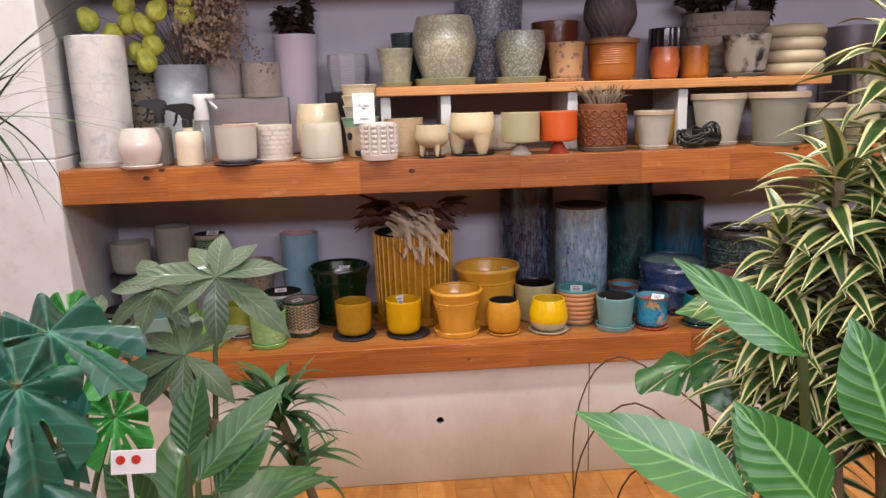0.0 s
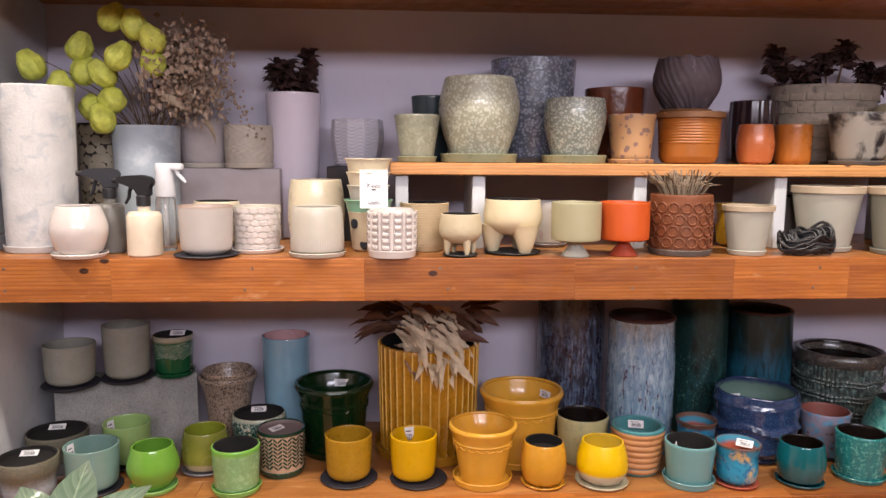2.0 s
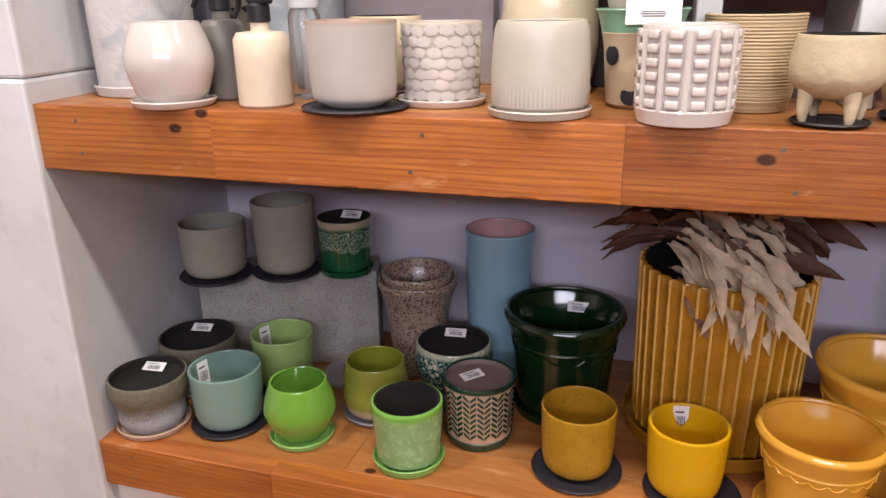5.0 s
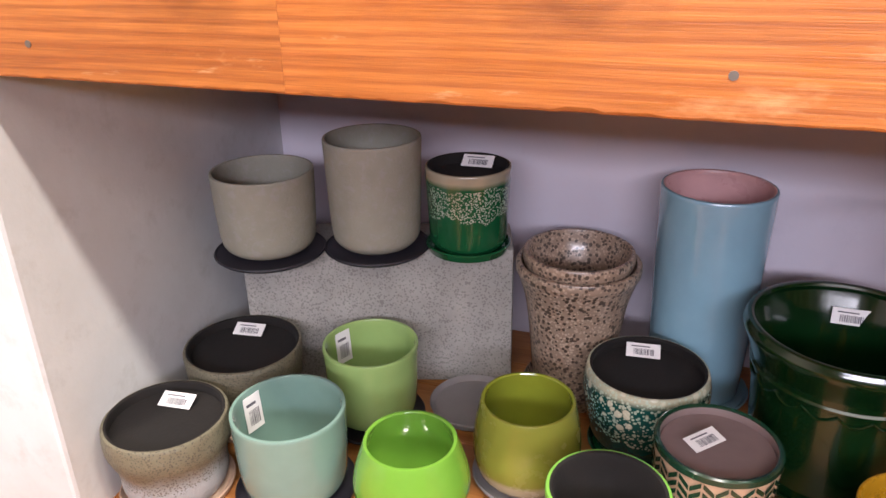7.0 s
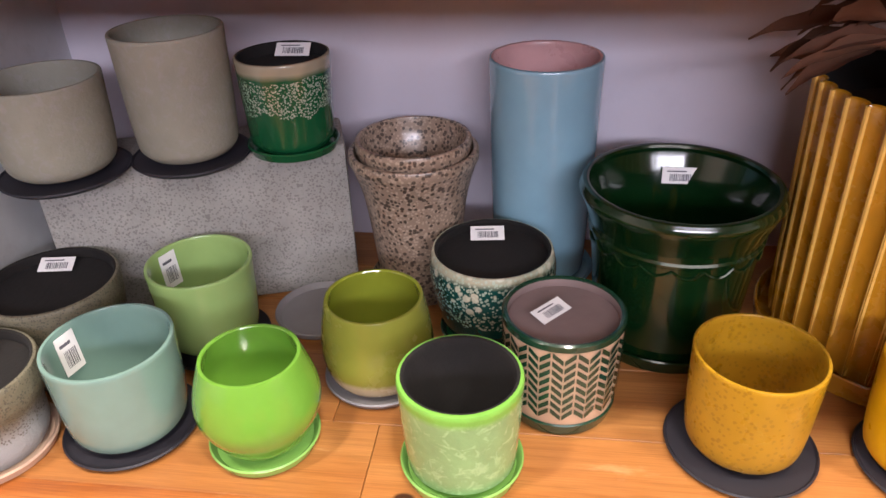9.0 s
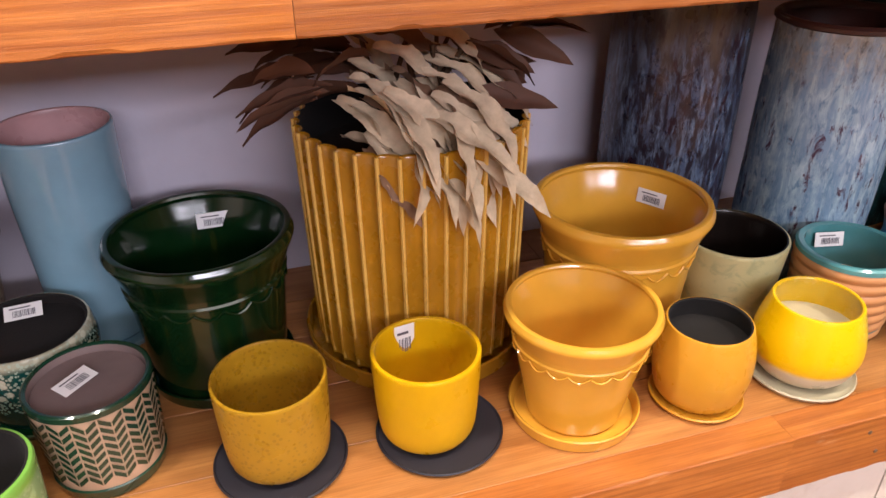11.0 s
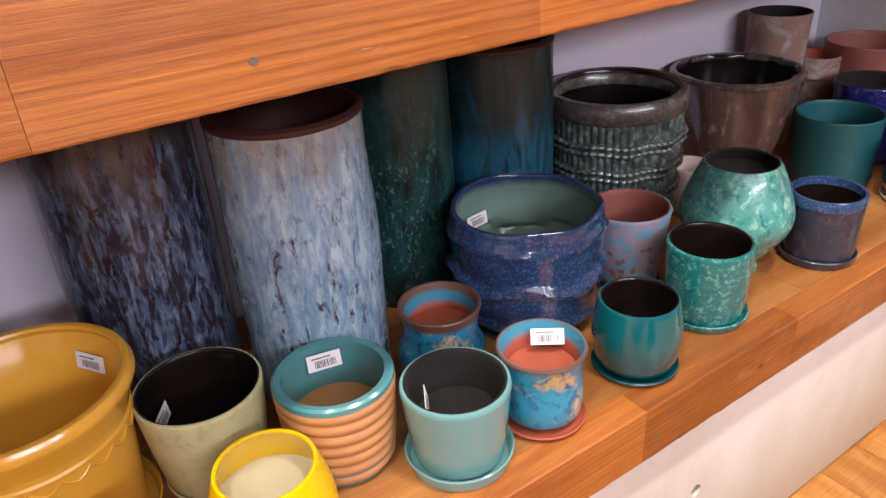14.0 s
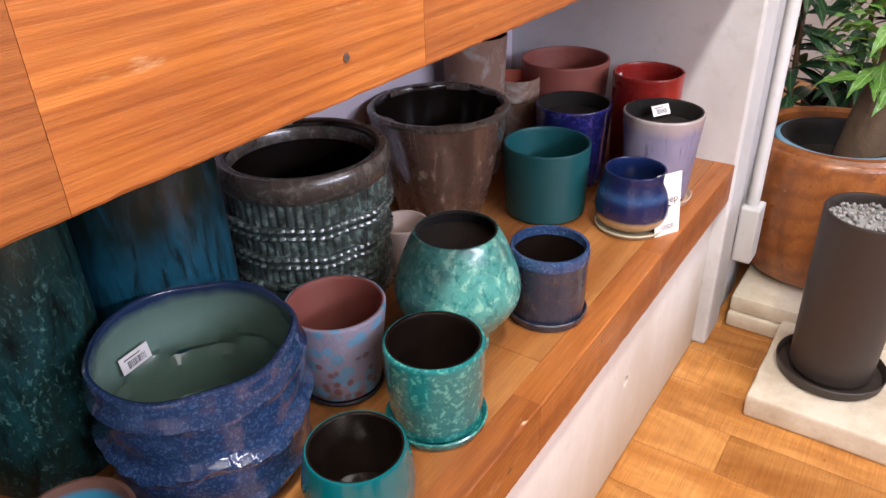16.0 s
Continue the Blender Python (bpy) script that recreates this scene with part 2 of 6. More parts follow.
def resample(p, step):
    """Points along a Catmull-Rom curve through p, about step apart."""
    out = []
    q = [p[0]] + list(p) + [p[-1]]
    for i in range(1, len(q) - 2):
        a, b, c, d = (np.array(v, float) for v in q[i - 1:i + 3])
        n = max(2, int(np.linalg.norm(c - b) / step))
        for j in range(n):
            t = j / n
            out.append(tuple(0.5 * (2 * b + (c - a) * t + (2 * a - 5 * b + 4 * c - d) * t * t + (3 * b - a - 3 * c + d) * t ** 3)))
    out.append(tuple(p[-1]))
    return out


def revolve(rings, seg=64, relief=None, cap_last=True, mat_from=None):
    """A closed surface of revolution through (r, z) rings. relief(angle, z, index) is added to the radius; mat_from: ring at which slot 1 begins."""
    bm = bmesh.new()
    rows = []
    for i, (r, z) in enumerate(rings):
        row = []
        for s in range(seg):
            a = 2 * math.pi * s / seg
            dr, dz = relief(a, z, i) if relief else (0, 0)
            row.append(bm.verts.new(((r + dr) * math.cos(a), (r + dr) * math.sin(a), z + dz)))
        rows.append(row)
    for i in range(len(rows) - 1):
        for s in range(seg):
            f = bm.faces.new((rows[i][s], rows[i][(s + 1) % seg], rows[i + 1][(s + 1) % seg], rows[i + 1][s]))
            if mat_from is not None and i >= mat_from:
                f.material_index = 1
    if cap_last:
        bm.faces.new(list(reversed(rows[0])))
        f = bm.faces.new(rows[-1])
        f.material_index = 1 if mat_from is not None else 0
    return bm


def shell(prof, th=0.006, floor=0.012, step=0.006, smooth=True, rim=None):
    """Rings of a pot: outer wall from the base up, a rounded lip, the inner wall down. Returns rings and the index where the inside begins."""
    outer = resample(prof, step) if smooth else [p for p in prof]
    if not smooth:
        dense = [outer[0]]
        for a, b in zip(outer, outer[1:]):
            n = max(1, int(math.dist(a, b) / step))
            dense += [(a[0] + (b[0] - a[0]) * k / n, a[1] + (b[1] - a[1]) * k / n) for k in range(1, n + 1)]
        outer = dense
    outer = [(max(0.002, outer[0][0] - 0.004), outer[0][1])] + [(outer[0][0], outer[0][1] + 0.003)] + outer[2:]
    R, H = outer[-1]
    lip = [(R - th * 0.15, H + th * 0.3), (R - th * 0.5, H + th * 0.42), (R - th * 0.85, H + th * 0.3)]
    inner = [(r - th, z) for r, z in reversed(outer) if z > floor]
    inner = [p for k, p in enumerate(inner) if k % 2 == 0 or k == len(inner) - 1]
    return outer + lip + inner, len(outer) + 1, len(outer)


def plate(r, h=0.014, th=0.004, flare=0.004):
    """Rings of a saucer with a raised edge."""
    return [(r - flare - 0.004, 0), (r - flare, 0.002), (r, h - 0.001), (r - th * 0.4, h + 0.001), (r - th, h - 0.001), (r - flare - th, 0.006), (r * 0.5, 0.0055)]


def price_tag(parent, x, y, z, pitch, yaw, roll=0, w=0.045, h=0.022):
    m = pose(x, y, z, pitch, roll, yaw)
    tg = part("price_tag", box(-w / 2, w / 2, -h / 2, h / 2, 0, 0.0007), M_PAPER, parent, "white paper price sticker with barcode", False, m)
    bm = bmesh.new()
    rng = random.Random(int(x * 9999) + int(z * 7777))
    u = -w * 0.28
    while u < w * 0.33:
        d = rng.choice((0.0006, 0.001, 0.0016))
        vs = [bm.verts.new(p) for p in ((u, -h * 0.34, 0.0011), (u + d, -h * 0.34, 0.0011), (u + d, h * 0.1, 0.0011), (u, h * 0.1, 0.0011))]
        bm.faces.new(vs)
        u += d + rng.choice((0.0007, 0.0011))
    vs = [bm.verts.new(p) for p in ((-w * 0.36, h * 0.22, 0.0011), (w * 0.2, h * 0.22, 0.0011), (w * 0.2, h * 0.3, 0.0011), (-w * 0.36, h * 0.3, 0.0011))]
    bm.faces.new(vs)
    part("barcode", bm, M_BARCODE, tg, "", False)
    return tg


def vessel(name, label, x, y, z, prof, mat, inside=None, th=0.006, saucer=None, fill=None, tag=None, relief=None, seg=64, smooth=True, rot=0, group="", category="plant pot", step=0.006, lift=None, shift=(0, 0), through_wall=False, rim=None):
    """A pot on its saucer. saucer: (radius, height, material); fill: (depth below the rim, material); tag: (dx, dy, dz from rim, pitch, yaw)."""
    ob = thing(name, label, category, x, y, z, rot, group)
    up = 0.0
    if saucer:
        up = 0.006
        part("saucer", revolve(plate(saucer[0], saucer[1]), 56), saucer[2], ob, m=pose(shift[0], shift[1], 0))
    if lift:
        up = lift
    rings, inner, n_out = shell(prof, th, step=step, smooth=smooth)
    rel = (lambda a, zz, i: relief(a, zz) if i < n_out or through_wall else (relief(a, zz) if i < n_out + 2 else (0, 0))) if relief else None
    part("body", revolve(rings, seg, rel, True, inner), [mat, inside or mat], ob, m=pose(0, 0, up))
    R, H = prof[-1]
    # disc below the rim; near-black ones stand in for the dark depth
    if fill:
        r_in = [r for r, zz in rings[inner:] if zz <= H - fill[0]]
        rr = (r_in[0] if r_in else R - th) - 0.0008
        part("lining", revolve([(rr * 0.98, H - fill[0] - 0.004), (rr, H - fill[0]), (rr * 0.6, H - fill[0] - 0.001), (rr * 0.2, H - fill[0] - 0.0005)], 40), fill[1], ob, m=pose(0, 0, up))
    if tag:
        if len(tag) > 5:
            price_tag(ob, tag[0], tag[1], up + H + tag[2], tag[3], tag[4], 0, 0.027, 0.05)
        else:
            price_tag(ob, tag[0], tag[1], up + H + tag[2], tag[3], tag[4])
    if rim:
        part("rim", revolve([(R - 0.0005, H - 0.006), (R + 0.0015, H - 0.004), (R + 0.0018, H + 0.001), (R - th * 0.3, H + th * 0.45 + 0.001), (R - th * 0.8, H + th * 0.4 + 0.001), (R - th - 0.0015, H), (R - th - 0.0015, H - 0.006), (R - th + 0.0005, H - 0.008)], 64, None, False), rim, ob, "bare dark glazed rim", m=pose(0, 0, up))
    return ob


def tube(points, r0, r1=None, sides=6, step=None):
    """A tapered tube through points."""
    pts = [Vector(p) for p in (resample(points, step) if step else points)]
    bm = bmesh.new()
    rows = []
    r1 = r0 if r1 is None else r1
    for i, p in enumerate(pts):
        d = (pts[min(i + 1, len(pts) - 1)] - pts[max(i - 1, 0)]).normalized()
        side = d.cross(Vector((0.31, 0.2, 0.93))).normalized()
        other = d.cross(side)
        r = r0 + (r1 - r0) * i / max(1, len(pts) - 1)
        rows.append([bm.verts.new(p + (side * math.cos(a) + other * math.sin(a)) * r) for a in [2 * math.pi * s / sides for s in range(sides)]])
    for a, b in zip(rows, rows[1:]):
        for s in range(sides):
            bm.faces.new((a[s], a[(s + 1) % sides], b[(s + 1) % sides], b[s]))
    bm.faces.new(list(reversed(rows[0])))
    bm.faces.new(rows[-1])
    return bm


# ---- structure ----
Y0, YB = 2.495, 3.10          # shelf fronts, back wall
XL, XR = -1.03, 2.395         # inner faces of the side walls
ZL, ZU, ZR = 0.527, 1.172, 1.408


def structure(name, bm, mat, label="", smooth=False):
    return tagged(part(name, bm, mat, None, label, smooth), kind="structure")


floor_ob = structure("floor", box(-3.2, 5.2, -4.2, 4.2, -0.08, -0.003), M_FLOOR, "honey-coloured plywood floor boards, worn and glossy")
structure("ceiling", box(-3.2, 5.2, -4.2, 4.2, 2.92, 3.02), M_CEIL, "plain pale painted ceiling")
structure("wall_north", box(-1.6, XR + 0.13, YB, YB + 0.15, 0.0, 2.92), M_WALL, "pale lilac painted back wall behind the shelves")
structure("wall_south", box(-3.2, 5.2, -4.2, -4.05, 0.0, 2.92), M_ROOM, "plain pale painted wall")
structure("wall_west", box(-3.2, -3.05, -4.05, 4.2, 0.0, 2.92), M_ROOM, "plain pale painted wall")
structure("wall_east", box(5.05, 5.2, -4.05, 4.2, 0.0, 2.92), M_ROOM, "plain pale painted wall")
structure("wall_far", box(XR + 0.13, 5.05, 4.05, 4.2, 0.0, 2.92), M_ROOM, "plain pale painted wall")
def splayed(bm):
    """The pier's inner face runs back at a slight angle."""
    for v in bm.verts:
        if v.co.x > XL - 0.02:
            v.co.x += 0.006 - 0.1 * (v.co.y - Y0)
    return bm


structure("pier_left", splayed(box(-3.05, XL, Y0 - 0.012, YB + 0.1, 0.0, 1.212, 0.006)), M_WHITE, "white painted concrete pier, chipped and scuffed")
structure("pier_left_upper", splayed(box(-3.05, XL, Y0 - 0.009, YB + 0.1, 1.213, 2.92, 0.006)), M_WHITE, "upper part of the white painted pier above a joint")
structure("pier_right", box(XR, XR + 0.13, Y0 - 0.006, YB + 0.15, 0.0, 2.92, 0.008), M_WHITE, "white painted side wall at the end of the shelves")


def staves(parent, x0, x1, y0, y1, z0, z1, rng, mat, lo=0.32, hi=0.75, gap=0.0003):
    """One row of finger-jointed lengths along x."""
    x = x0
    while x < x1 - 0.01:
        w = min(rng.uniform(lo, hi), x1 - x)
        if x1 - x - w < 0.12:
            w = x1 - x
        bm = box(x + gap, x + w - gap, y0 + rng.uniform(0, 0.0006), y1, z0, z1 - rng.uniform(0, 0.0004), 0.0007, 1)
        part("plank", bm, mat, parent, "", False)
        x += w


def worn_plank(x0, x1, y0, y1, z0, z1, rng):
    """A front board whose long edges are rounded, dented and chipped here and there."""
    bm = bmesh.new()
    rows = []
    n = max(4, int((x1 - x0) / 0.009))
    low, top, chip, chip2 = 0.0015, 0.0015, 0, 0
    for i in range(n + 1):
        x = x0 + (x1 - x0) * i / n
        chip, chip2 = chip - 1, chip2 - 1
        if chip < 0:
            low = rng.uniform(0.001, 0.0022)
            if rng.random() < 0.03:
                chip, low = rng.randint(1, 3), rng.uniform(0.002, 0.0036)
        if chip2 < 0:
            top = rng.uniform(0.001, 0.002)
            if rng.random() < 0.03:
                chip2, top = rng.randint(1, 4), rng.uniform(0.002, 0.004)
        sec = ((y1, z0), (y0 + low * 1.3, z0), (y0 + low * 0.4, z0 + low * 0.5), (y0, z0 + low * 1.5), (y0, z1 - top * 1.4), (y0 + top * 0.4, z1 - top * 0.4), (y0 + top * 1.5, z1), (y1, z1))
        rows.append([bm.verts.new((x, p[0], p[1])) for p in sec])
    for a, b in zip(rows, rows[1:]):
        for s in range(8):
            bm.faces.new((a[s], a[(s + 1) % 8], b[(s + 1) % 8], b[s]))
    bm.faces.new(rows[0])
    bm.faces.new(list(reversed(rows[-1])))
    bmesh.ops.recalc_face_normals(bm, faces=bm.faces[:])
    return bm


def timber_shelf(name, label, z0, z1, rng):
    ob = thing(name, label, "shelf", 0, 0, 0, kind="structure")
    x = XL + 0.001
    while x < XR - 0.01:
        w = rng.uniform(0.3, 0.62)
        w = XR - 0.001 - x if XR - x - w < 0.2 else w
        part("plank", worn_plank(x + 0.0002, x + w - 0.0002, Y0 + rng.uniform(0, 0.0006), Y0 + 0.045, z0, z1, rng), M_BEAM, ob, "", False)
        x += w
    ys = [Y0 + 0.0455, Y0 + 0.16, Y0 + 0.28, Y0 + 0.40, Y0 + 0.50, YB - 0.001]
    for a, b in zip(ys, ys[1:]):
        staves(ob, XL - 0.075, XR - 0.001, a, b - 0.0006, z1 - 0.045, z1, rng, M_TOP, 0.5, 1.3)
    for x in (-0.95, -0.36, 0.12, 0.61, 1.1, 1.62, 2.2):
        for zz in (z0 + 0.03, z1 - 0.025):
            dx = rng.uniform(-0.02, 0.02)
            part("screw", tube([(x + dx, Y0 + 0.003, zz), (x + dx, Y0 - 0.0003, zz)], 0.0034, 0.0032, 10), M_STEEL, ob, "small steel screw head")
    return ob


rng = random.Random(4)
timber_shelf("shelf_lower", "thick orange-stained pine shelf with worn front edge", 0.432, ZL, rng)
timber_shelf("shelf_upper", "thick orange-stained laminated pine shelf with knots and screws", 1.064, ZU, rng)
timber_shelf("shelf_top", "thick orange-stained pine shelf above the pots", 1.822, 1.93, rng)

# painted panels under the lower shelf, with round cable holes
PY = Y0 + 0.028
for i, (a, b, holes) in enumerate(((XL, -0.66, ()), (-0.66, 0.704, (-0.485, 0.163)), (0.704, XR, (1.245, 1.868)))):
    xs = sorted([a + 0.002, b - 0.002] + [h + s for h in holes for s in (-0.05, 0.05)])
    bm = bmesh.new()
    for k, (u, v) in enumerate(zip(xs, xs[1:])):
        if k % 2 == 0:
            sub = box(u, v, PY, PY + 0.018, 0.0, 0.431)
            me = bpy.data.meshes.new("tmp")
            sub.to_mesh(me), sub.free()
            bm.from_mesh(me), bpy.data.meshes.remove(me)
        else:
            h, zc, r = (u + v) / 2, 0.235, 0.0135
            n = 24
            ring = [(h + r * math.cos(2 * math.pi * s / n), zc + r * math.sin(2 * math.pi * s / n)) for s in range(n)]
            def onto(p):
                dx, dz = p[0] - h, p[1] - zc
                cand = [0.05 / abs(dx) if dx else 9e9]
                if dz > 0: cand.append((0.431 - zc) / dz)
                if dz < 0: cand.append(zc / -dz)
                s = min(cand)
                return (h + dx * s, zc + dz * s)
            corners = [math.atan2(z - zc, x - h) % (2 * math.pi) for x in (u, v) for z in (0.0, 0.431)]
            angs = sorted([2 * math.pi * s / n for s in range(n)] + corners)
            inn = [(h + r * math.cos(t), zc + r * math.sin(t)) for t in angs]
            out = [onto(p) for p in inn]
            vi = [bm.verts.new((p[0], PY, p[1])) for p in inn]
            vo = [bm.verts.new((p[0], PY, p[1])) for p in out]
            vb = [bm.verts.new((p[0], PY + 0.018, p[1])) for p in inn]
            for s in range(len(angs)):
                e = (s + 1) % len(angs)
                bm.faces.new((vi[s], vo[s], vo[e], vi[e]))
                bm.faces.new((vb[s], vi[s], vi[e], vb[e]))
    bmesh.ops.remove_doubles(bm, verts=bm.verts[:], dist=0.0002)
    bmesh.ops.recalc_face_normals(bm, faces=bm.faces[:])
    structure("front_panel_%d" % (i + 1), bm, M_PANEL, "off-white painted panel under the shelf, scuffed and dirty low down")

# low riser on the upper shelf
rs = thing("riser_shelf", "low pine riser board on white painted legs", "shelf", 0, 0, ZU)
RY0 = 2.66
part("board", box(-0.015, 1.615, RY0, YB - 0.004, ZR - ZU - 0.033, ZR - ZU, 0.003, 1), M_RISER, rs)
for lx in (0.0, 0.21, 0.66, 1.06, 1.5):
    part("leg", box(lx, lx + 0.035, RY0 + 0.02, RY0 + 0.28, 0.0, ZR - ZU - 0.0335, 0.003, 1), M_WHITE, rs, "white painted leg, chipped")

# ---- lower shelf, left ----
G = lambda *a, **k: glaze(*a, **k)
m_graycrust = G("grey_crusted_glaze", "989b9e", 0.5, 0.2, bands=((0.052, 0.03, "6f6a58"),), specks=(("4f4a40", 330, 0.25, 0.05, 1),), bump=0.6)
m_beige = G("pink_beige_clay", "b99c88", 0.7)
m_celadon = G("celadon_glaze", "76938a", 0.18, 0.12, gloss=0.4)
m_lgreen = G("pale_green_glaze", "93b06c", 0.2, 0.12, gloss=0.3)
m_lime = G("lime_green_glaze", "6a9c38", 0.12, 0.14, gloss=0.6)
m_limesau = G("soft_green_glaze", "82b45c", 0.2, gloss=0.3)
m_olive = G("olive_glaze", "8b9430", 0.15, 0.15, bands=((0.03, 0.004, "8b9430"),), gloss=0.5)
m_olive2 = G("olive_glaze_on_clay", "b5a98a", 0.25, 0.15, bands=((0.028, 0.004, "878a38"),), gloss=0.4)
m_greyplate = G("grey_stoneware", "8b888c", 0.4)
m_teal_speck = G("dark_teal_speckled_glaze", "12443f", 0.18, 0.2, specks=(("a9b8a6", 230, 0.3, 0.062, 1), ("c9c6b0", 70, 0.2, 0.085, 1)), bands=((0.113, 0.006, "a9a892"),), gloss=0.4)
m_crackle = G("mint_crackle_glaze", "86ab74", 0.22, 0.3, patch=("9cc08a", 80, 0.04), bands=((0.107, 0.004, "78b04c"),), bump=0.4, bump_scale=60, gloss=0.3)
m_clay_pink = G("raw_pink_clay", "c2a084", 0.75)
m_dkgreen_leaf = G("dark_green_relief_glaze", "173a2a", 0.2, gloss=0.4)
m_taupe = G("taupe_lid_clay", "7a6866", 0.6)
m_stone = G("matt_stone_glaze", "8b897c", 0.75, 0.14, patch=("8f8c84", 90, 0.04), bump=0.35)
m_gspeck = G("forest_green_glaze", "14502f", 0.18, 0.15, specks=(("a9b5a5", 380, 0.33, 0.07, 0.115),), bands=((0.105, 0.006, "9b937e"),), gloss=0.4)
m_granite = G("granite_speckled_clay", "94806f", 0.35, 0.18, specks=(("b5a18e", 210, 0.26, 0, 1), ("2a211d", 150, 0.27, 0, 1)), gloss=0.2)
m_sky = G("sky_blue_glaze", "82a8ba", 0.12, 0.10, gloss=0.5)
m_pinkin = G("pale_pink_lining", "c79c9c", 0.3)
m_bottle = G("bottle_green_glaze", "0a2610", 0.15, 0.3, drip=(("2a3210", 0.04),), gloss=0.35)
m_block = G("rough_concrete", "a09d98", 0.9, 0.3, specks=(("7d7a76", 260, 0.25, 0, 1),), bump=1.0, bump_scale=230)

blk = thing("concrete_block", "rough grey concrete block standing on the shelf", "block", -0.824, 2.933, ZL, 18)
part("body", box(-0.20, 0.20, -0.055, 0.055, 0, 0.226, 0.006, 2), m_block, blk)
ZK = ZL + 0.226

vessel("plant_pot", "grey glazed pot with crusted brown rim on a pink clay saucer", -0.96, 2.58, ZL, [(0.056, 0), (0.064, 0.02), (0.066, 0.05), (0.076, 0.08), (0.075, 0.105)], m_graycrust, M_DARKINSIDE, 0.008, (0.071, 0.013, m_beige), (0.009, M_DARKINSIDE), (-0.012, 0.036, -0.004, 22, 6), group="small glazed pots")
vessel("plant_pot", "larger grey glazed pot with crusted rim", -0.957, 2.744, ZL, [(0.062, 0), (0.072, 0.03), (0.08, 0.08), (0.082, 0.112)], m_graycrust, M_DARKINSIDE, 0.008, (0.076, 0.012, m_beige), (0.009, M_DARKINSIDE), (-0.02, 0.045, -0.004, 24, 8), group="small glazed pots")
vessel("plant_pot", "celadon green straight pot on a black saucer", -0.816, 2.628, ZL, [(0.0443, 0), (0.0611, 0.0098), (0.067, 0.0392), (0.0699, 0.1176)], m_celadon, None, 0.005, (0.077, 0.008, M_DARKPLATE), None, (-0.0605, 0.012, -0.03, 86, 76, 1), group="small glazed pots")
vessel("plant_pot", "pale green straight pot on a black saucer", -0.783, 2.795, ZL, [(0.0443, 0), (0.0571, 0.01), (0.063, 0.04), (0.067, 0.118)], m_lgreen, None, 0.005, (0.074, 0.008, M_DARKPLATE), None, (-0.055, 0.022, -0.03, 86, 68, 1), group="small glazed pots")
vessel("plant_pot", "round lime green glossy pot on a green saucer", -0.653, 2.62, ZL, [(0.0367, 0), (0.051, 0.0137), (0.0673, 0.049), (0.0663, 0.0764), (0.0541, 0.1156)], m_lime, None, 0.005, (0.062, 0.013, m_limesau), group="small glazed pots")
vessel("plant_pot", "olive green pot with raw clay foot", -0.545, 2.741, ZL, [(0.0464, 0), (0.0597, 0.01), (0.068, 0.04), (0.0659, 0.075), (0.0587, 0.113)], m_olive2, m_olive, 0.005, (0.069, 0.01, m_greyplate), group="small glazed pots")
sp = thing("saucer", "loose grey stoneware saucer lying empty", "saucer", -0.652, 2.862, ZL)
part("body", revolve(plate(0.066, 0.012), 56), m_greyplate, sp)
vessel("plant_pot", "dark teal pot with white speckled rim", -0.412, 2.846, ZL, [(0.0504, 0), (0.063, 0.0134), (0.0757, 0.056), (0.0815, 0.0952), (0.0776, 0.121)], m_teal_speck, M_DARKINSIDE, 0.007, (0.07, 0.012, m_gspeck), (0.012, M_DARKINSIDE), (-0.01, 0.05, -0.006, 28, 6), group="small glazed pots")
vessel("plant_pot", "mint green crackled pot with bright green rim", -0.429, 2.605, ZL, [(0.0478, 0), (0.0572, 0.0104), (0.0614, 0.0624), (0.0645, 0.1175)], m_crackle, M_DARKINSIDE, 0.009, (0.066, 0.016, m_limesau), None, group="small glazed pots")


def herringbone_strips(parent, r0, r1, z0, z1, n, rows, mat, up):
    """Raised slanted leaves in mirrored columns round the wall."""
    bm = bmesh.new()
    for c in range(n):
        a0 = 2 * math.pi * c / n
        da = 2 * math.pi / n * 0.46
        for s in (-1, 1):
            for k in range(rows):
                zb = z0 + (z1 - z0) * k / rows
                hh = (z1 - z0) / rows * 0.6
                vs = []
                for f, zo in ((0.06, 0.0), (1.0, 0.010)):
                    for top in (0, hh):
                        zz = zb + zo + top
                        r = r0 + (r1 - r0) * (zz - z0) / (z1 - z0) + 0.0012
                        a = a0 + s * da * f
                        vs.append(bm.verts.new((r * math.cos(a), r * math.sin(a), zz)))
                bm.faces.new((vs[0], vs[2], vs[3], vs[1]))
    bmesh.ops.recalc_face_normals(bm, faces=bm.faces[:])
    return part("relief", bm, mat, parent, "", False, pose(0, 0, up))


hb = vessel("plant_pot", "pale clay pot with dark green herringbone leaves", -0.325, 2.715, ZL, [(0.05, 0), (0.06, 0.008), (0.063, 0.03), (0.066, 0.09), (0.067, 0.123)], m_clay_pink, m_taupe, 0.005, (0.064, 0.018, m_dkgreen_leaf), (0.008, m_taupe), (-0.014, 0.004, -0.003, 12, 48), group="small glazed pots")
herringbone_strips(hb, 0.0640, 0.0674, 0.022, 0.112, 16, 8, m_dkgreen_leaf, 0.006)
part("rim_band", revolve([(0.0662, 0.117), (0.0684, 0.118), (0.0684, 0.125), (0.066, 0.1268), (0.0625, 0.1255), (0.0622, 0.119)], 56, None, False), m_dkgreen_leaf, hb, "dark green glazed rim", m=pose(0, 0, 0.006))

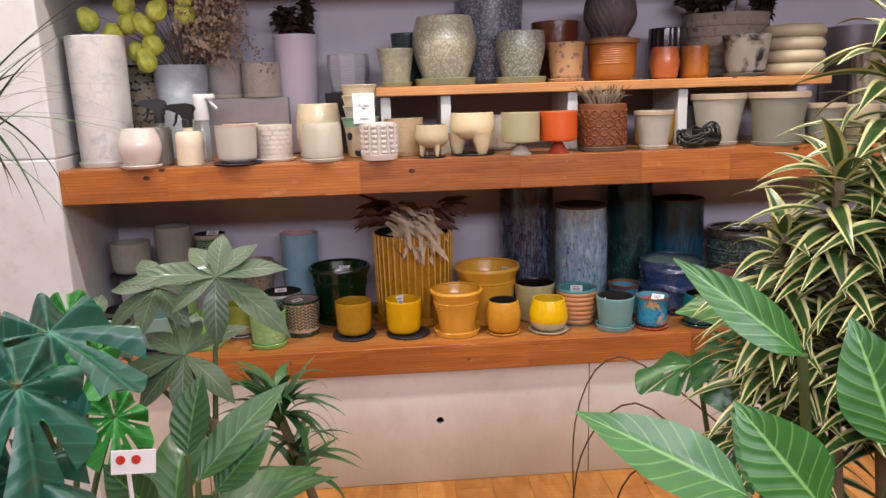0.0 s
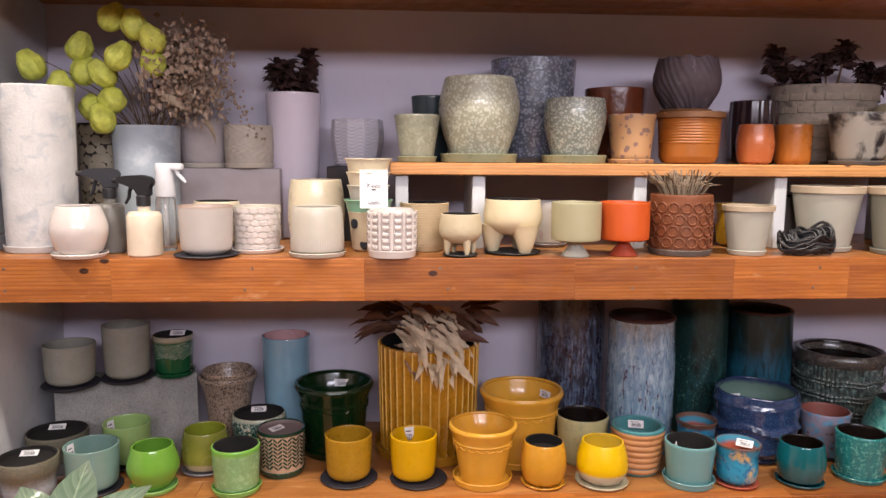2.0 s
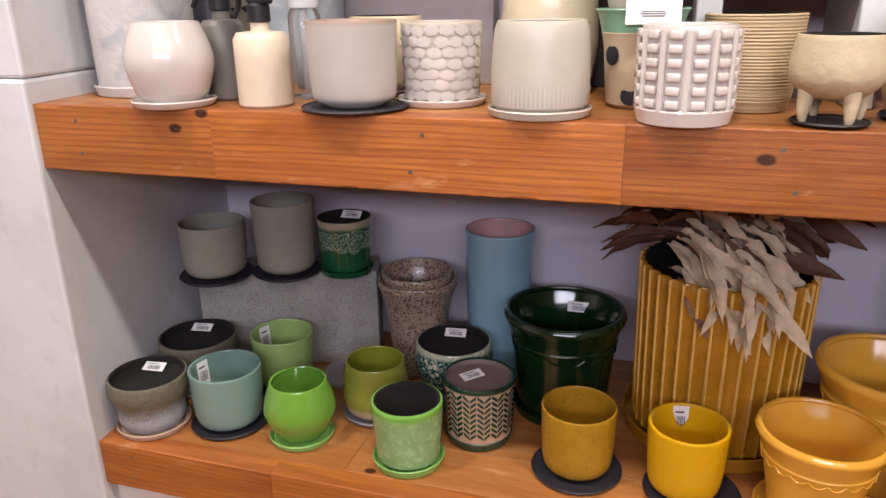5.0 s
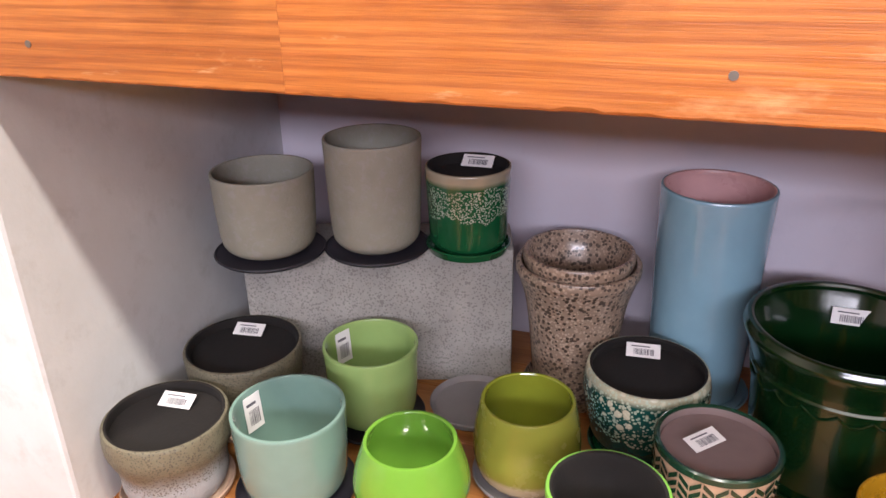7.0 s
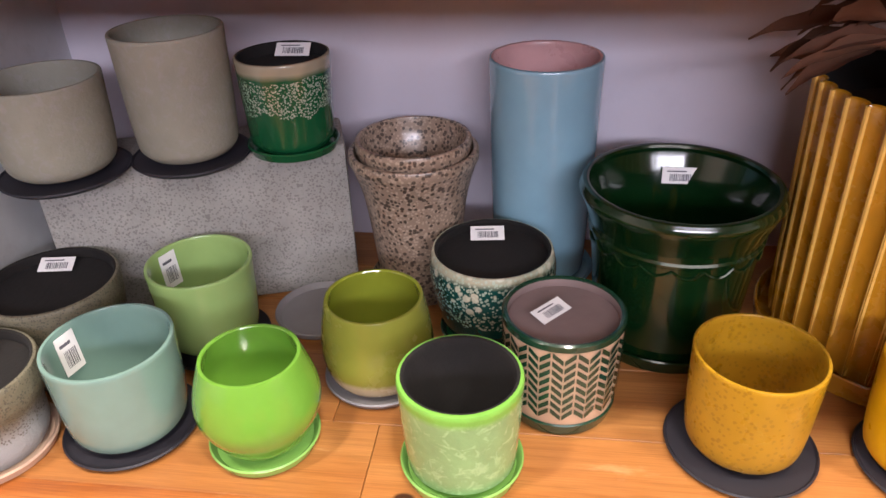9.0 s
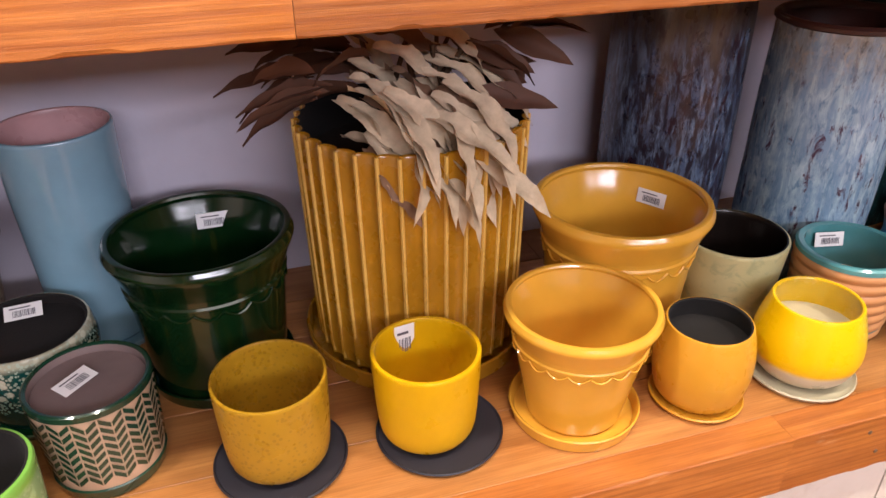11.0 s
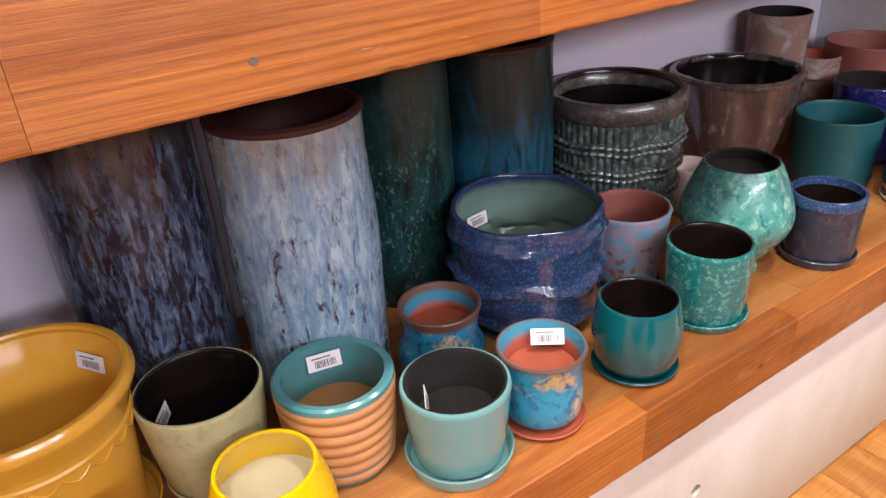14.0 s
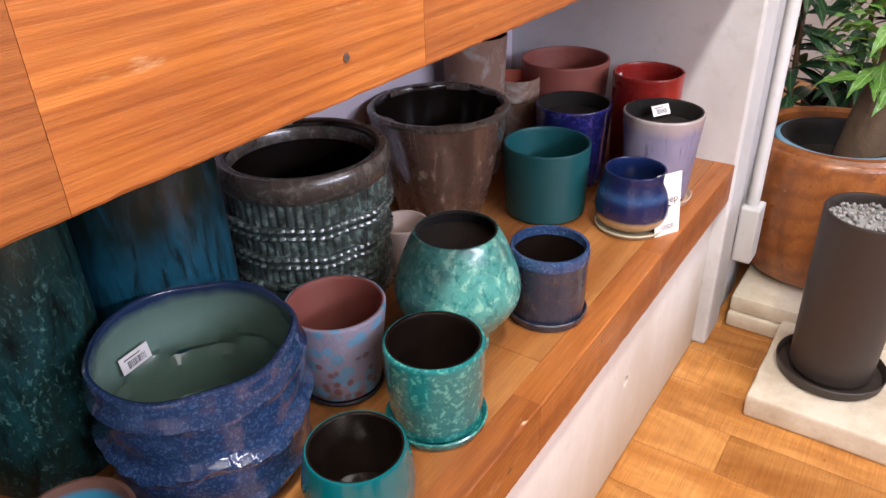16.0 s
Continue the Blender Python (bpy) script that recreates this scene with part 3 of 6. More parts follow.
vessel("plant_pot", "matt grey cylinder pot on a black saucer", -0.949, 2.828, ZK, [(0.0424, 0), (0.0615, 0.0116), (0.0678, 0.0388), (0.071, 0.1183)], m_stone, None, 0.005, (0.08, 0.007, M_DARKPLATE), group="pots on the block")
vessel("plant_pot", "tall matt grey cylinder pot on a black saucer", -0.808, 2.889, ZK, [(0.0412, 0), (0.0577, 0.0113), (0.0639, 0.0376), (0.068, 0.1598)], m_stone, None, 0.005, (0.077, 0.007, M_DARKPLATE), group="pots on the block")
vessel("plant_pot", "forest green pot with pale speckled collar", -0.682, 2.928, ZK, [(0.0469, 0), (0.0541, 0.0106), (0.0571, 0.053), (0.0602, 0.1187)], m_gspeck, M_DARKINSIDE, 0.006, (0.061, 0.013, m_gspeck), (0.012, M_DARKINSIDE), (0.005, 0.03, -0.002, 32, 2), group="pots on the block")
vessel("plant_pot", "brown granite-speckled flared pot with saucer", -0.526, 2.955, ZL, [(0.0566, 0), (0.0618, 0.055), (0.0721, 0.143), (0.0845, 0.1892), (0.0886, 0.198), (0.0886, 0.209)], m_granite, None, 0.008, (0.072, 0.02, m_granite), group="stacked speckled pots")
vessel("plant_pot", "smaller granite-speckled pot nested in another", -0.526, 2.955, ZL + 0.075, [(0.0515, 0), (0.0566, 0.0642), (0.068, 0.1177), (0.0783, 0.1434), (0.0783, 0.1562)], m_granite, None, 0.007, None, group="stacked speckled pots")
vessel("cylinder_vase", "tall pale blue glazed cylinder vase, pink inside", -0.352, 3.008, ZL, [(0.06, 0), (0.066, 0.0095), (0.072, 0.1417), (0.076, 0.3194)], m_sky, m_pinkin, 0.007, (0.082, 0.012, m_sky), None, category="vase")


def rope_swag(parent, r, z, n, mat, up, dz=0.008, rad=0.0035):
    """A row of small drapes round the neck of a pot."""
    bm = bmesh.new()
    for c in range(n):
        a0, a1 = 2 * math.pi * c / n, 2 * math.pi * (c + 1) / n
        pts = []
        for k in range(5):
            a = a0 + (a1 - a0) * k / 4
            zz = z - dz * math.sin(math.pi * k / 4)
            pts.append(((r) * math.cos(a), (r) * math.sin(a), zz))
        sub = tube(pts, rad, rad, 5)
        me = bpy.data.meshes.new("tmp")
        sub.to_mesh(me), sub.free(), bm.from_mesh(me), bpy.data.meshes.remove(me)
    return part("swag_relief", bm, mat, parent, "", True, pose(0, 0, up))


def garden_pot(label, x, y, z, r, h, base, mat, inside=None, sau=None, tag=None, n=16, lining=None):
    prof = [(base, 0), (base * 1.02, 0.006), (r * 0.86, h * 0.72), (r * 0.895, h * 0.80), (r * 0.94, h * 0.87), (r * 0.985, h * 0.93), (r * 1.01, h * 0.97), (r * 0.99, h)]
    ob = vessel("plant_pot", label, x, y, z, prof, mat, inside or mat, r * 0.09, (sau, 0.02, mat) if sau else None, lining, tag, smooth=True, group="flared glazed pots")
    up = 0.006 if sau else 0
    rope_swag(ob, r * 0.862, h * 0.70, n, mat, up, h * 0.045, r * 0.014)
    part("neck_band", revolve([(r * 0.86, h * 0.715), (r * 0.885, h * 0.728), (r * 0.888, h * 0.742), (r * 0.87, h * 0.755)], 64, None, False), mat, ob, m=pose(0, 0, up))
    return ob


garden_pot("large bottle-green glossy flared pot with draped relief", -0.188, 2.866, ZL, 0.119, 0.21, 0.088, m_bottle, None, 0.1, (0.016, 0.094, -0.034, 78, 0), 18)

# ---- lower shelf, yellows ----
m_must = G("mustard_glaze", "a87e1c", 0.3, 0.16, specks=(("8c6614", 160, 0.2, 0, 1),), gloss=0.2)
m_yel = G("strong_yellow_glaze", "cf9f08", 0.32, 0.10, bump=0.3, bump_scale=90)
m_flute = G("amber_mustard_glaze", "a8741a", 0.28, 0.2, gloss=0.25)
# paler amber for the flute ridges
m_flutelite = G("amber_glaze_thin_on_ridges", "dcb05c", 0.3, 0.2, gloss=0.25)
m_orng = G("amber_orange_glaze", "d8a038", 0.22, 0.12, gloss=0.3)
m_orng2 = G("apricot_glaze", "cc922b", 0.3, 0.12, gloss=0.2)
m_lemon = G("lemon_yellow_on_cream_glaze", "c5bda4", 0.3, 0.06, bands=((0.034, 0.003, "e2b800"),), gloss=0.2)
m_lemonin = G("lemon_glaze", "d9b000", 0.25, gloss=0.2)
m_cream = G("cream_stoneware", "b5ad94", 0.4)
m_chev = G("cream_green_glaze", "bdb98a", 0.35, 0.12, patch=("a9aa82", 50, 0.04), gloss=0.2)
m_chevblue = G("soft_blue_strokes", "98a090", 0.4)

vessel("plant_pot", "mustard brown straight pot on a black saucer", -0.131, 2.658, ZL, [(0.039, 0), (0.0546, 0.0086), (0.0614, 0.0321), (0.0653, 0.1241)], m_must, None, 0.004, (0.08, 0.007, M_DARKPLATE), None, (0.006, 0.0, -0.078, 40, 32), group="yellow pots")
vessel("plant_pot", "bright yellow straight pot on a black saucer", 0.05, 2.648, ZL, [(0.0392, 0), (0.0539, 0.0086), (0.0608, 0.0321), (0.0657, 0.1241)], m_yel, None, 0.006, (0.08, 0.007, M_DARKPLATE), None, (-0.012, 0.057, -0.026, 92, 10, 1), group="yellow pots", shift=(0.014, -0.004))
fl = vessel("large_planter", "large amber fluted planter with a saucer holding dried leaves", 0.1, 2.874, ZL, [(0.1313, 0), (0.1454, 0.01), (0.1495, 0.1), (0.1535, 0.33)], m_flute, M_DARKINSIDE, 0.009, (0.166, 0.03, m_flute), (0.05, M_SOIL), relief=lambda a, z: (0.001 - 0.0062 * abs(math.sin(a * 18)) ** 0.55, 0), seg=360, step=0.03, category="planter")
for k in range(36):
    a = 2 * math.pi * k / 36
    c, s = math.cos(a), math.sin(a)
    part("flute_ridge", tube([(0.1435 * c, 0.1435 * s, 0.014), (0.1475 * c, 0.1475 * s, 0.1), (0.1528 * c, 0.1528 * s, 0.332)], 0.0028, 0.0028, 6), m_flutelite, fl, m=pose(0, 0, 0.006))
garden_pot("amber orange flared pot with draped relief on a saucer", 0.242, 2.631, ZL, 0.095, 0.158, 0.06, m_orng, None, 0.084, None, 20)
garden_pot("large amber orange flared pot with draped relief", 0.375, 2.786, ZL, 0.124, 0.205, 0.092, m_orng, None, 0.112, (0.082, 0.052, -0.035, 80, -58), 22)
vessel("plant_pot", "rounded apricot pot with a dark inside", 0.408, 2.604, ZL, [(0.0412, 0), (0.0549, 0.012), (0.0627, 0.05), (0.0608, 0.085), (0.0539, 0.115)], m_orng2, M_DARKINSIDE, 0.005, (0.061, 0.009, m_orng2), (0.028, M_DARKINSIDE), group="yellow pots")
vessel("plant_pot", "lemon yellow pot with cream foot and saucer", 0.573, 2.604, ZL, [(0.0451, 0), (0.0608, 0.014), (0.0706, 0.042), (0.0676, 0.075), (0.0568, 0.113)], m_lemon, m_lemonin, 0.005, (0.073, 0.009, m_cream), (0.045, m_cream), group="yellow pots")
ch = vessel("plant_pot", "cream green pot with carved chevron lines", 0.555, 2.761, ZL, [(0.0583, 0), (0.0636, 0.0106), (0.071, 0.0636), (0.0774, 0.1325)], m_chev, M_GLOSSLINER, 0.007, (0.066, 0.014, m_chev), None, (-0.046, 0.026, -0.045, 84, 58), group="yellow pots")
herringbone_strips(ch, 0.0632, 0.0732, 0.018, 0.108, 12, 9, m_chevblue, 0.006)

# ---- lower shelf, blues ----
m_coil = G("banded_terracotta_glaze", "b98355", 0.5, 0.12)
m_aqua = G("aqua_glaze", "4f8b90", 0.2, gloss=0.3)
m_lteal = G("light_teal_glaze", "6c9c9e", 0.15, 0.1, gloss=0.5)
m_turq = G("hand_painted_turquoise", "2c8db4", 0.35, 0.2, patch=("cdbb9c", 24, 0.015), streaks=(("1c5f8c", 60, 60, 0.5, 0.6, 0, 1),), bands=((0.106, 0.004, "6a4a3c"),), gloss=0.3)
m_turq2 = G("painted_turquoise_with_ochre", "2c90b4", 0.35, 0.2, patch=("cbac74", 22, 0.025), streaks=(("1e6690", 60, 60, 0.5, 0.6, 0, 1),), bands=((0.106, 0.004, "6a4a3c"),), gloss=0.3)
m_terr = G("terracotta", "a8513a", 0.7, 0.2, bump=0.2)
m_terrin = G("terracotta_with_turquoise_edge", "a8513a", 0.6, 0.2, bands=((0.094, 0.01, "2f8aa8"), (0.111, 0.003, "6a4a3c")))
m_indigo = G("deep_blue_reactive_glaze", "2b4168", 0.13, 0.25, patch=("4d6690", 240, 0.05), gloss=0.6)
m_seafoam = G("grey_green_lining", "6f8a80", 0.22, 0.15, bands=((0.182, 0.014, "26375a"),), gloss=0.3)
m_tealdeep = G("deep_teal_glaze", "0a474f", 0.1, 0.12, bands=((0.035, 0.05, "0b5a62"),), gloss=0.6)
m_turqsp = G("turquoise_mottled_glaze", "217274", 0.2, 0.25, patch=("5ba79b", 120, 0.05), streaks=(("1a6468", 70, 50, 0.52, 0.64, 0, 1),), gloss=0.4)
m_egg = G("scaly_sea_green_glaze", "4b918b", 0.3, 0.25, patch=("86b8a8", 60, 0.05), streaks=(("2b6f70", 80, 60, 0.5, 0.62, 0, 1), ("2c4f50", 40, 40, 0.4, 0.6, 0.19, 1)), bump=0.3, bump_scale=90, gloss=0.4)
m_lav = G("lavender_crust_glaze", "7c6c70", 0.45, 0.25, bands=((0.03, 0.07, "9c98ac"),), specks=(("62a4c8", 48, 0.34, 0, 1), ("7c5048", 60, 0.24, 0, 0.1)), bump=0.4)
m_dkherr = G("dark_blue_carved_glaze", "2a3245", 0.3, 0.3, patch=("4a4246", 60, 0.04), bump=0.4, bump_scale=120, gloss=0.3)
m_dkstrip = G("dark_blue_raised_lines", "3a3f50", 0.28, 0.3, patch=("54474a", 60, 0.04), gloss=0.3)
m_tealmat = G("matt_petrol_glaze", "1d5a60", 0.45, 0.08)
m_ribbed = G("dark_grey_green_reactive_glaze", "47534f", 0.3, 0.3, patch=("7d918b", 70, 0.05), streaks=(("2c2f2c", 50, 40, 0.52, 0.66, 0, 1),), gloss=0.5)
m_ribrim = G("brown_grey_rim_glaze", "4c4640", 0.3, 0.3, patch=("6f6c64", 70, 0.05), gloss=0.4)
m_brownf = G("brown_reactive_glaze", "5b463c", 0.28, 0.3, drip=(("9a8474", 0.05),), gloss=0.4)
m_cobalt = G("cobalt_glaze", "1f2260", 0.18, 0.25, patch=("3e3a8a", 50, 0.02), gloss=0.4)
m_red = G("brick_red_glaze", "8e2420", 0.3, 0.12, gloss=0.2)
m_pinkterr = G("dusty_terracotta", "8a4f46", 0.6, 0.12)
m_rustic = G("whitewashed_terracotta", "8e7263", 0.75, 0.25, patch=("a59c96", 20, 0.05))
m_lilac = G("lilac_drip_glaze", "8884a0", 0.2, 0.2, drip=(("62617e", 0.03),), bands=((0.165, 0.02, "a59a9c"),), gloss=0.4)
m_navy = G("navy_on_cream_glaze", "b59a72", 0.25, 0.1, bands=((0.03, 0.004, "17224c"), (0.07, 0.01, "2f4a78"), (0.085, 0.01, "16204a")), gloss=0.4)
m_navyin = G("navy_glaze", "16244f", 0.2, gloss=0.4)
# tall vase glazes, with the upper shelf's shadow painted into their tops
m_v1 = G("dark_violet_blue_drip_glaze", "2b2530", 0.3, 0.3, streaks=(("6f8098", 85, 20, 0.48, 0.62, 0, 0.38), ("4e5c76", 120, 30, 0.5, 0.62, 0, 0.42), ("4a443e", 60, 12, 0.4, 0.62, 0.36, 1), ("2a1622", 70, 24, 0.55, 0.62, 0, 1)), gloss=0.3)
m_v2 = G("pale_blue_drip_glaze", "7a96b0", 0.25, 0.2, streaks=(("a8bfca", 70, 14, 0.42, 0.62, 0, 1), ("66849e", 110, 34, 0.5, 0.64, 0, 1), ("86837c", 30, 12, 0.25, 0.55, 0.375, 1), ("a09d94", 90, 60, 0.5, 0.66, 0.36, 1), ("4a3344", 62, 20, 0.575, 0.65, 0, 0.36), ("4e463e", 90, 40, 0.56, 0.68, 0.37, 1)), gloss=0.4)
m_v3 = G("dark_green_drip_glaze", "173330", 0.36, 0.3, streaks=(("1f4c50", 45, 16, 0.44, 0.66, 0, 0.26), ("5d8a82", 150, 95, 0.55, 0.68, 0, 0.3), ("33534c", 130, 70, 0.55, 0.68, 0.2, 0.42), ("0c1413", 40, 14, 0.5, 0.66, 0, 1)), gloss=0.15)
m_v4 = G("petrol_to_bronze_glaze", "1a5268", 0.36, 0.25, streaks=(("22607a", 90, 30, 0.5, 0.66, 0, 0.26), ("0e2a32", 60, 14, 0.5, 0.64, 0, 1), ("14231f", 30, 10, 0.2, 0.5, 0.27, 1)), gloss=0.15)
m_brownin = G("dark_red_brown_lining", "3a1f1a", 0.4)


def rounds(z_list, amp, width):
    return lambda a, z: (sum(amp * math.exp(-((z - zz) / width) ** 2) for zz in z_list), 0)


vessel("cylinder_vase", "tall dark violet-blue vase with dripped glaze", 0.567, 2.987, ZL, [(0.096, 0), (0.103, 0.02), (0.107, 0.2), (0.106, 0.5)], m_v1, m_brownin, 0.009, rim=m_brownin, category="vase", group="tall drip-glazed vases")
vessel("cylinder_vase", "tall pale blue vase with dripped glaze and brown inside", 0.757, 2.855, ZL, [(0.0917, 0), (0.0994, 0.0196), (0.1023, 0.196), (0.0984, 0.392), (0.0994, 0.4165)], m_v2, m_brownin, 0.009, rim=m_brownin, relief=lambda a, z: (0.0012 * math.sin(a * 3 + z * 12) + 0.0008 * math.sin(a * 7 - z * 30), 0), category="vase", group="tall drip-glazed vases")
vessel("cylinder_vase", "tall dark green vase with pale flecks", 1.0, 3.0, ZL, [(0.085, 0), (0.09, 0.02), (0.092, 0.2), (0.088, 0.5)], m_v3, m_brownin, 0.009, rim=m_brownin, category="vase", group="tall drip-glazed vases")
vessel("cylinder_vase", "tall petrol blue vase, its top coloured dark as in shadow", 1.2, 2.99, ZL, [(0.0948, 0), (0.1009, 0.0173), (0.103, 0.173), (0.1009, 0.4065)], m_v4, m_brownin, 0.009, rim=m_brownin, category="vase", group="tall drip-glazed vases")
co = vessel("plant_pot", "terracotta and aqua pot with coiled rings", 0.698, 2.684, ZL, [(0.0592, 0), (0.0632, 0.008), (0.0694, 0.06), (0.0734, 0.125)], m_coil, m_aqua, 0.008, (0.064, 0.012, m_aqua), (0.06, m_coil), (0.012, 0.053, -0.016, 74, -12), relief=lambda a, z: (0.0035 * abs(math.sin(z * math.pi / 0.0175)), 0), step=0.0018, group="blue pots")
for k in range(1, 7):
    zz = 0.0175 * k
    rr = 0.062 + (0.072 - 0.062) * zz / 0.125
    part("groove_line", revolve([(rr, zz - 0.0016), (rr + 0.0021, zz - 0.001), (rr + 0.0021, zz + 0.001), (rr, zz + 0.0016)], 56, None, False), m_aqua, co, m=pose(0, 0, 0.006))
part("rim_band", revolve([(0.0715, 0.12), (0.0755, 0.1215), (0.0755, 0.128), (0.072, 0.1305), (0.064, 0.129), (0.0635, 0.12)], 56, None, False), m_aqua, co, "aqua glazed rim", m=pose(0, 0, 0.006))
vessel("plant_pot", "light teal glazed pot on a matching saucer", 0.816, 2.591, ZL, [(0.0479, 0), (0.0571, 0.006), (0.0612, 0.03), (0.0694, 0.112)], m_lteal, M_DARKINSIDE, 0.01, (0.071, 0.02, m_lteal), (0.05, M_DARKINSIDE), (-0.036, 0.012, -0.022, 80, 60), group="blue pots")
vessel("plant_pot", "turquoise painted pot with terracotta inside, pinched waist", 0.894, 2.738, ZL, [(0.0475, 0), (0.0599, 0.0216), (0.0646, 0.0486), (0.0532, 0.0778), (0.0551, 0.1026), (0.0599, 0.121)], m_turq, m_terrin, 0.006, (0.062, 0.01, m_terr), (0.036, m_terr), group="blue pots")
vessel("plant_pot", "turquoise painted pot with terracotta inside and saucer", 0.949, 2.583, ZL, [(0.0418, 0), (0.0521, 0.0118), (0.0558, 0.0392), (0.053, 0.0686), (0.0558, 0.0931), (0.0605, 0.1098)], m_turq2, m_terrin, 0.006, (0.061, 0.009, m_terr), (0.034, m_terr), (0.03, 0.022, -0.012, 48, -38), group="blue pots")


def wavy(a, z):
    k = math.exp(-((z - 0.098 - 0.007 * math.sin(a * 5)) / 0.0075) ** 2) + 0.6 * math.exp(-((z - 0.03 - 0.005 * math.sin(a * 4 + 1)) / 0.008) ** 2) + 0.45 * math.exp(-((z - 0.165 - 0.004 * math.sin(a * 4)) / 0.007) ** 2)
    lip = max(0.0, (z - 0.16) / 0.05)
    return (0.012 * k + 0.0016 * math.sin(a * 3 + z * 20) + 0.0015 * lip * math.sin(a * 7), 0.0022 * math.sin(a * 5) * max(0.0, z / 0.2) ** 3)


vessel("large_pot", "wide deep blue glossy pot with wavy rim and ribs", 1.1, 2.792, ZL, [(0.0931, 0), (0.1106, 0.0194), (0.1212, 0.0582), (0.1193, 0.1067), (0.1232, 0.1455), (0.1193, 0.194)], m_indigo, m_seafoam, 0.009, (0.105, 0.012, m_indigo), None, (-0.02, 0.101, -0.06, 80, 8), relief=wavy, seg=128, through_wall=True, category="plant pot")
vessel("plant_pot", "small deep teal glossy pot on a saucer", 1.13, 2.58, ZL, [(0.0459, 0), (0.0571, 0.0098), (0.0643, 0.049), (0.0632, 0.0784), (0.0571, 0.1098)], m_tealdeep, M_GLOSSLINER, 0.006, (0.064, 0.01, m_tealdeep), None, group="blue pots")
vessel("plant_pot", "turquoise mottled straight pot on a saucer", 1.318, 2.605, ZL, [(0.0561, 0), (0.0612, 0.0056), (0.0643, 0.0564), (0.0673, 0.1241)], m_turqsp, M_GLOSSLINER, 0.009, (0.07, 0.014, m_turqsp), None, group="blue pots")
vessel("plant_pot", "lavender crusted pot, terracotta inside", 1.305, 2.762, ZL, [(0.048, 0), (0.0557, 0.0063), (0.0624, 0.063), (0.071, 0.1344)], m_lav, m_pinkterr, 0.007, (0.06, 0.01, M_DARKPLATE), None, group="blue pots")
vessel("round_vase", "egg-shaped turquoise mottled vase on a foot", 1.473, 2.67, ZL, [(0.0475, 0), (0.0475, 0.0116), (0.0427, 0.0213), (0.0712, 0.0582), (0.0931, 0.097), (0.0912, 0.131), (0.0741, 0.1794), (0.0627, 0.2018)], m_egg, M_DARKINSIDE, 0.007, None, (0.02, M_SOIL), category="vase")
vessel("plant_pot", "small pale pink clay pot standing behind the vase", 1.605, 2.872, ZL, [(0.034, 0), (0.038, 0.006), (0.046, 0.095)], G("pale_pink_clay", "cdbab0", 0.6), None, 0.005, (0.044, 0.01, m_beige), group="blue pots")
dh = vessel("plant_pot", "dark blue pot carved with wavy chevrons on a saucer", 1.624, 2.594, ZL, [(0.051, 0), (0.0592, 0.0059), (0.0612, 0.0588), (0.0632, 0.1196)], m_dkherr, M_GLOSSLINER, 0.006, (0.066, 0.016, m_dkherr), None, group="blue pots")
herringbone_strips(dh, 0.0585, 0.0612, 0.015, 0.095, 9, 9, m_dkstrip, 0.006)
part("rim_band", revolve([(0.061, 0.104), (0.0638, 0.106), (0.0642, 0.12), (0.062, 0.1245), (0.0575, 0.124), (0.0565, 0.11)], 56, None, False), m_indigo, dh, "glossy blue rim", m=pose(0, 0, 0.006))
vessel("plant_pot", "matt petrol green cylinder pot", 1.962, 2.772, ZL, [(0.0762, 0), (0.0824, 0.0057), (0.0845, 0.057), (0.0876, 0.1501)], m_tealmat, None, 0.005, None, None, (-0.05, 0.055, -0.03, 75, 40), group="blue pots")
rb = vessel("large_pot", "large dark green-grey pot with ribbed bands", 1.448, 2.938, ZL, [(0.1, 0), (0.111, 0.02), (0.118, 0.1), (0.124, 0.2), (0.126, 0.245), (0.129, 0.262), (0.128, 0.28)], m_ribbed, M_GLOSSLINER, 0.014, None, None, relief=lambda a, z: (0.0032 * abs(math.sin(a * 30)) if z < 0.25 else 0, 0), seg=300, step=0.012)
for zb in (0.05, 0.1, 0.15, 0.2):
    for dz in (-0.0065, 0.0065):
        zz = zb + dz
        rr = 0.112 + 0.0125 * zz / 0.2
        ringp = [(rr + 0.003 + 0.0068 * math.cos(b), zz + 0.005 * math.sin(b)) for b in [-2.2 + 4.4 * q / 6 for q in range(7)]]
        part("rib_band", revolve(ringp, 240, lambda a, z, i: (0.0026 * abs(math.sin(a * 30)) + 0.0012 * math.sin(a * 11), 0.0016 * math.sin(a * 9)), False), m_ribbed, rb)
part("rim", revolve([(0.125, 0.242), (0.133, 0.25), (0.137, 0.262), (0.136, 0.278), (0.13, 0.286), (0.122, 0.285), (0.114, 0.276), (0.112, 0.255)], 80, None, False), m_ribrim, rb, "thick brown grey rolled rim")
vessel("large_pot", "brown glazed pot with facets and cracked lines", 1.841, 2.952, ZL, [(0.0784, 0), (0.0882, 0.0103), (0.1176, 0.103), (0.1362, 0.1957), (0.1392, 0.2318)], m_brownf, M_GLOSSLINER, 0.012, None, None, rim=m_ribrim, relief=lambda a, z: (-0.012 * (0.5 + 0.5 * math.cos(a * 6 + z * 7)) ** 2, 0), seg=96, through_wall=True)
vessel("plant_pot", "cobalt blue mottled pot on a saucer", 2.13, 2.795, ZL, [(0.063, 0), (0.0714, 0.0073), (0.0777, 0.091), (0.0819, 0.1729)], m_cobalt, M_DARKINSIDE, 0.007, (0.07, 0.012, m_cobalt), (0.03, M_DARKINSIDE), group="right-hand pots")
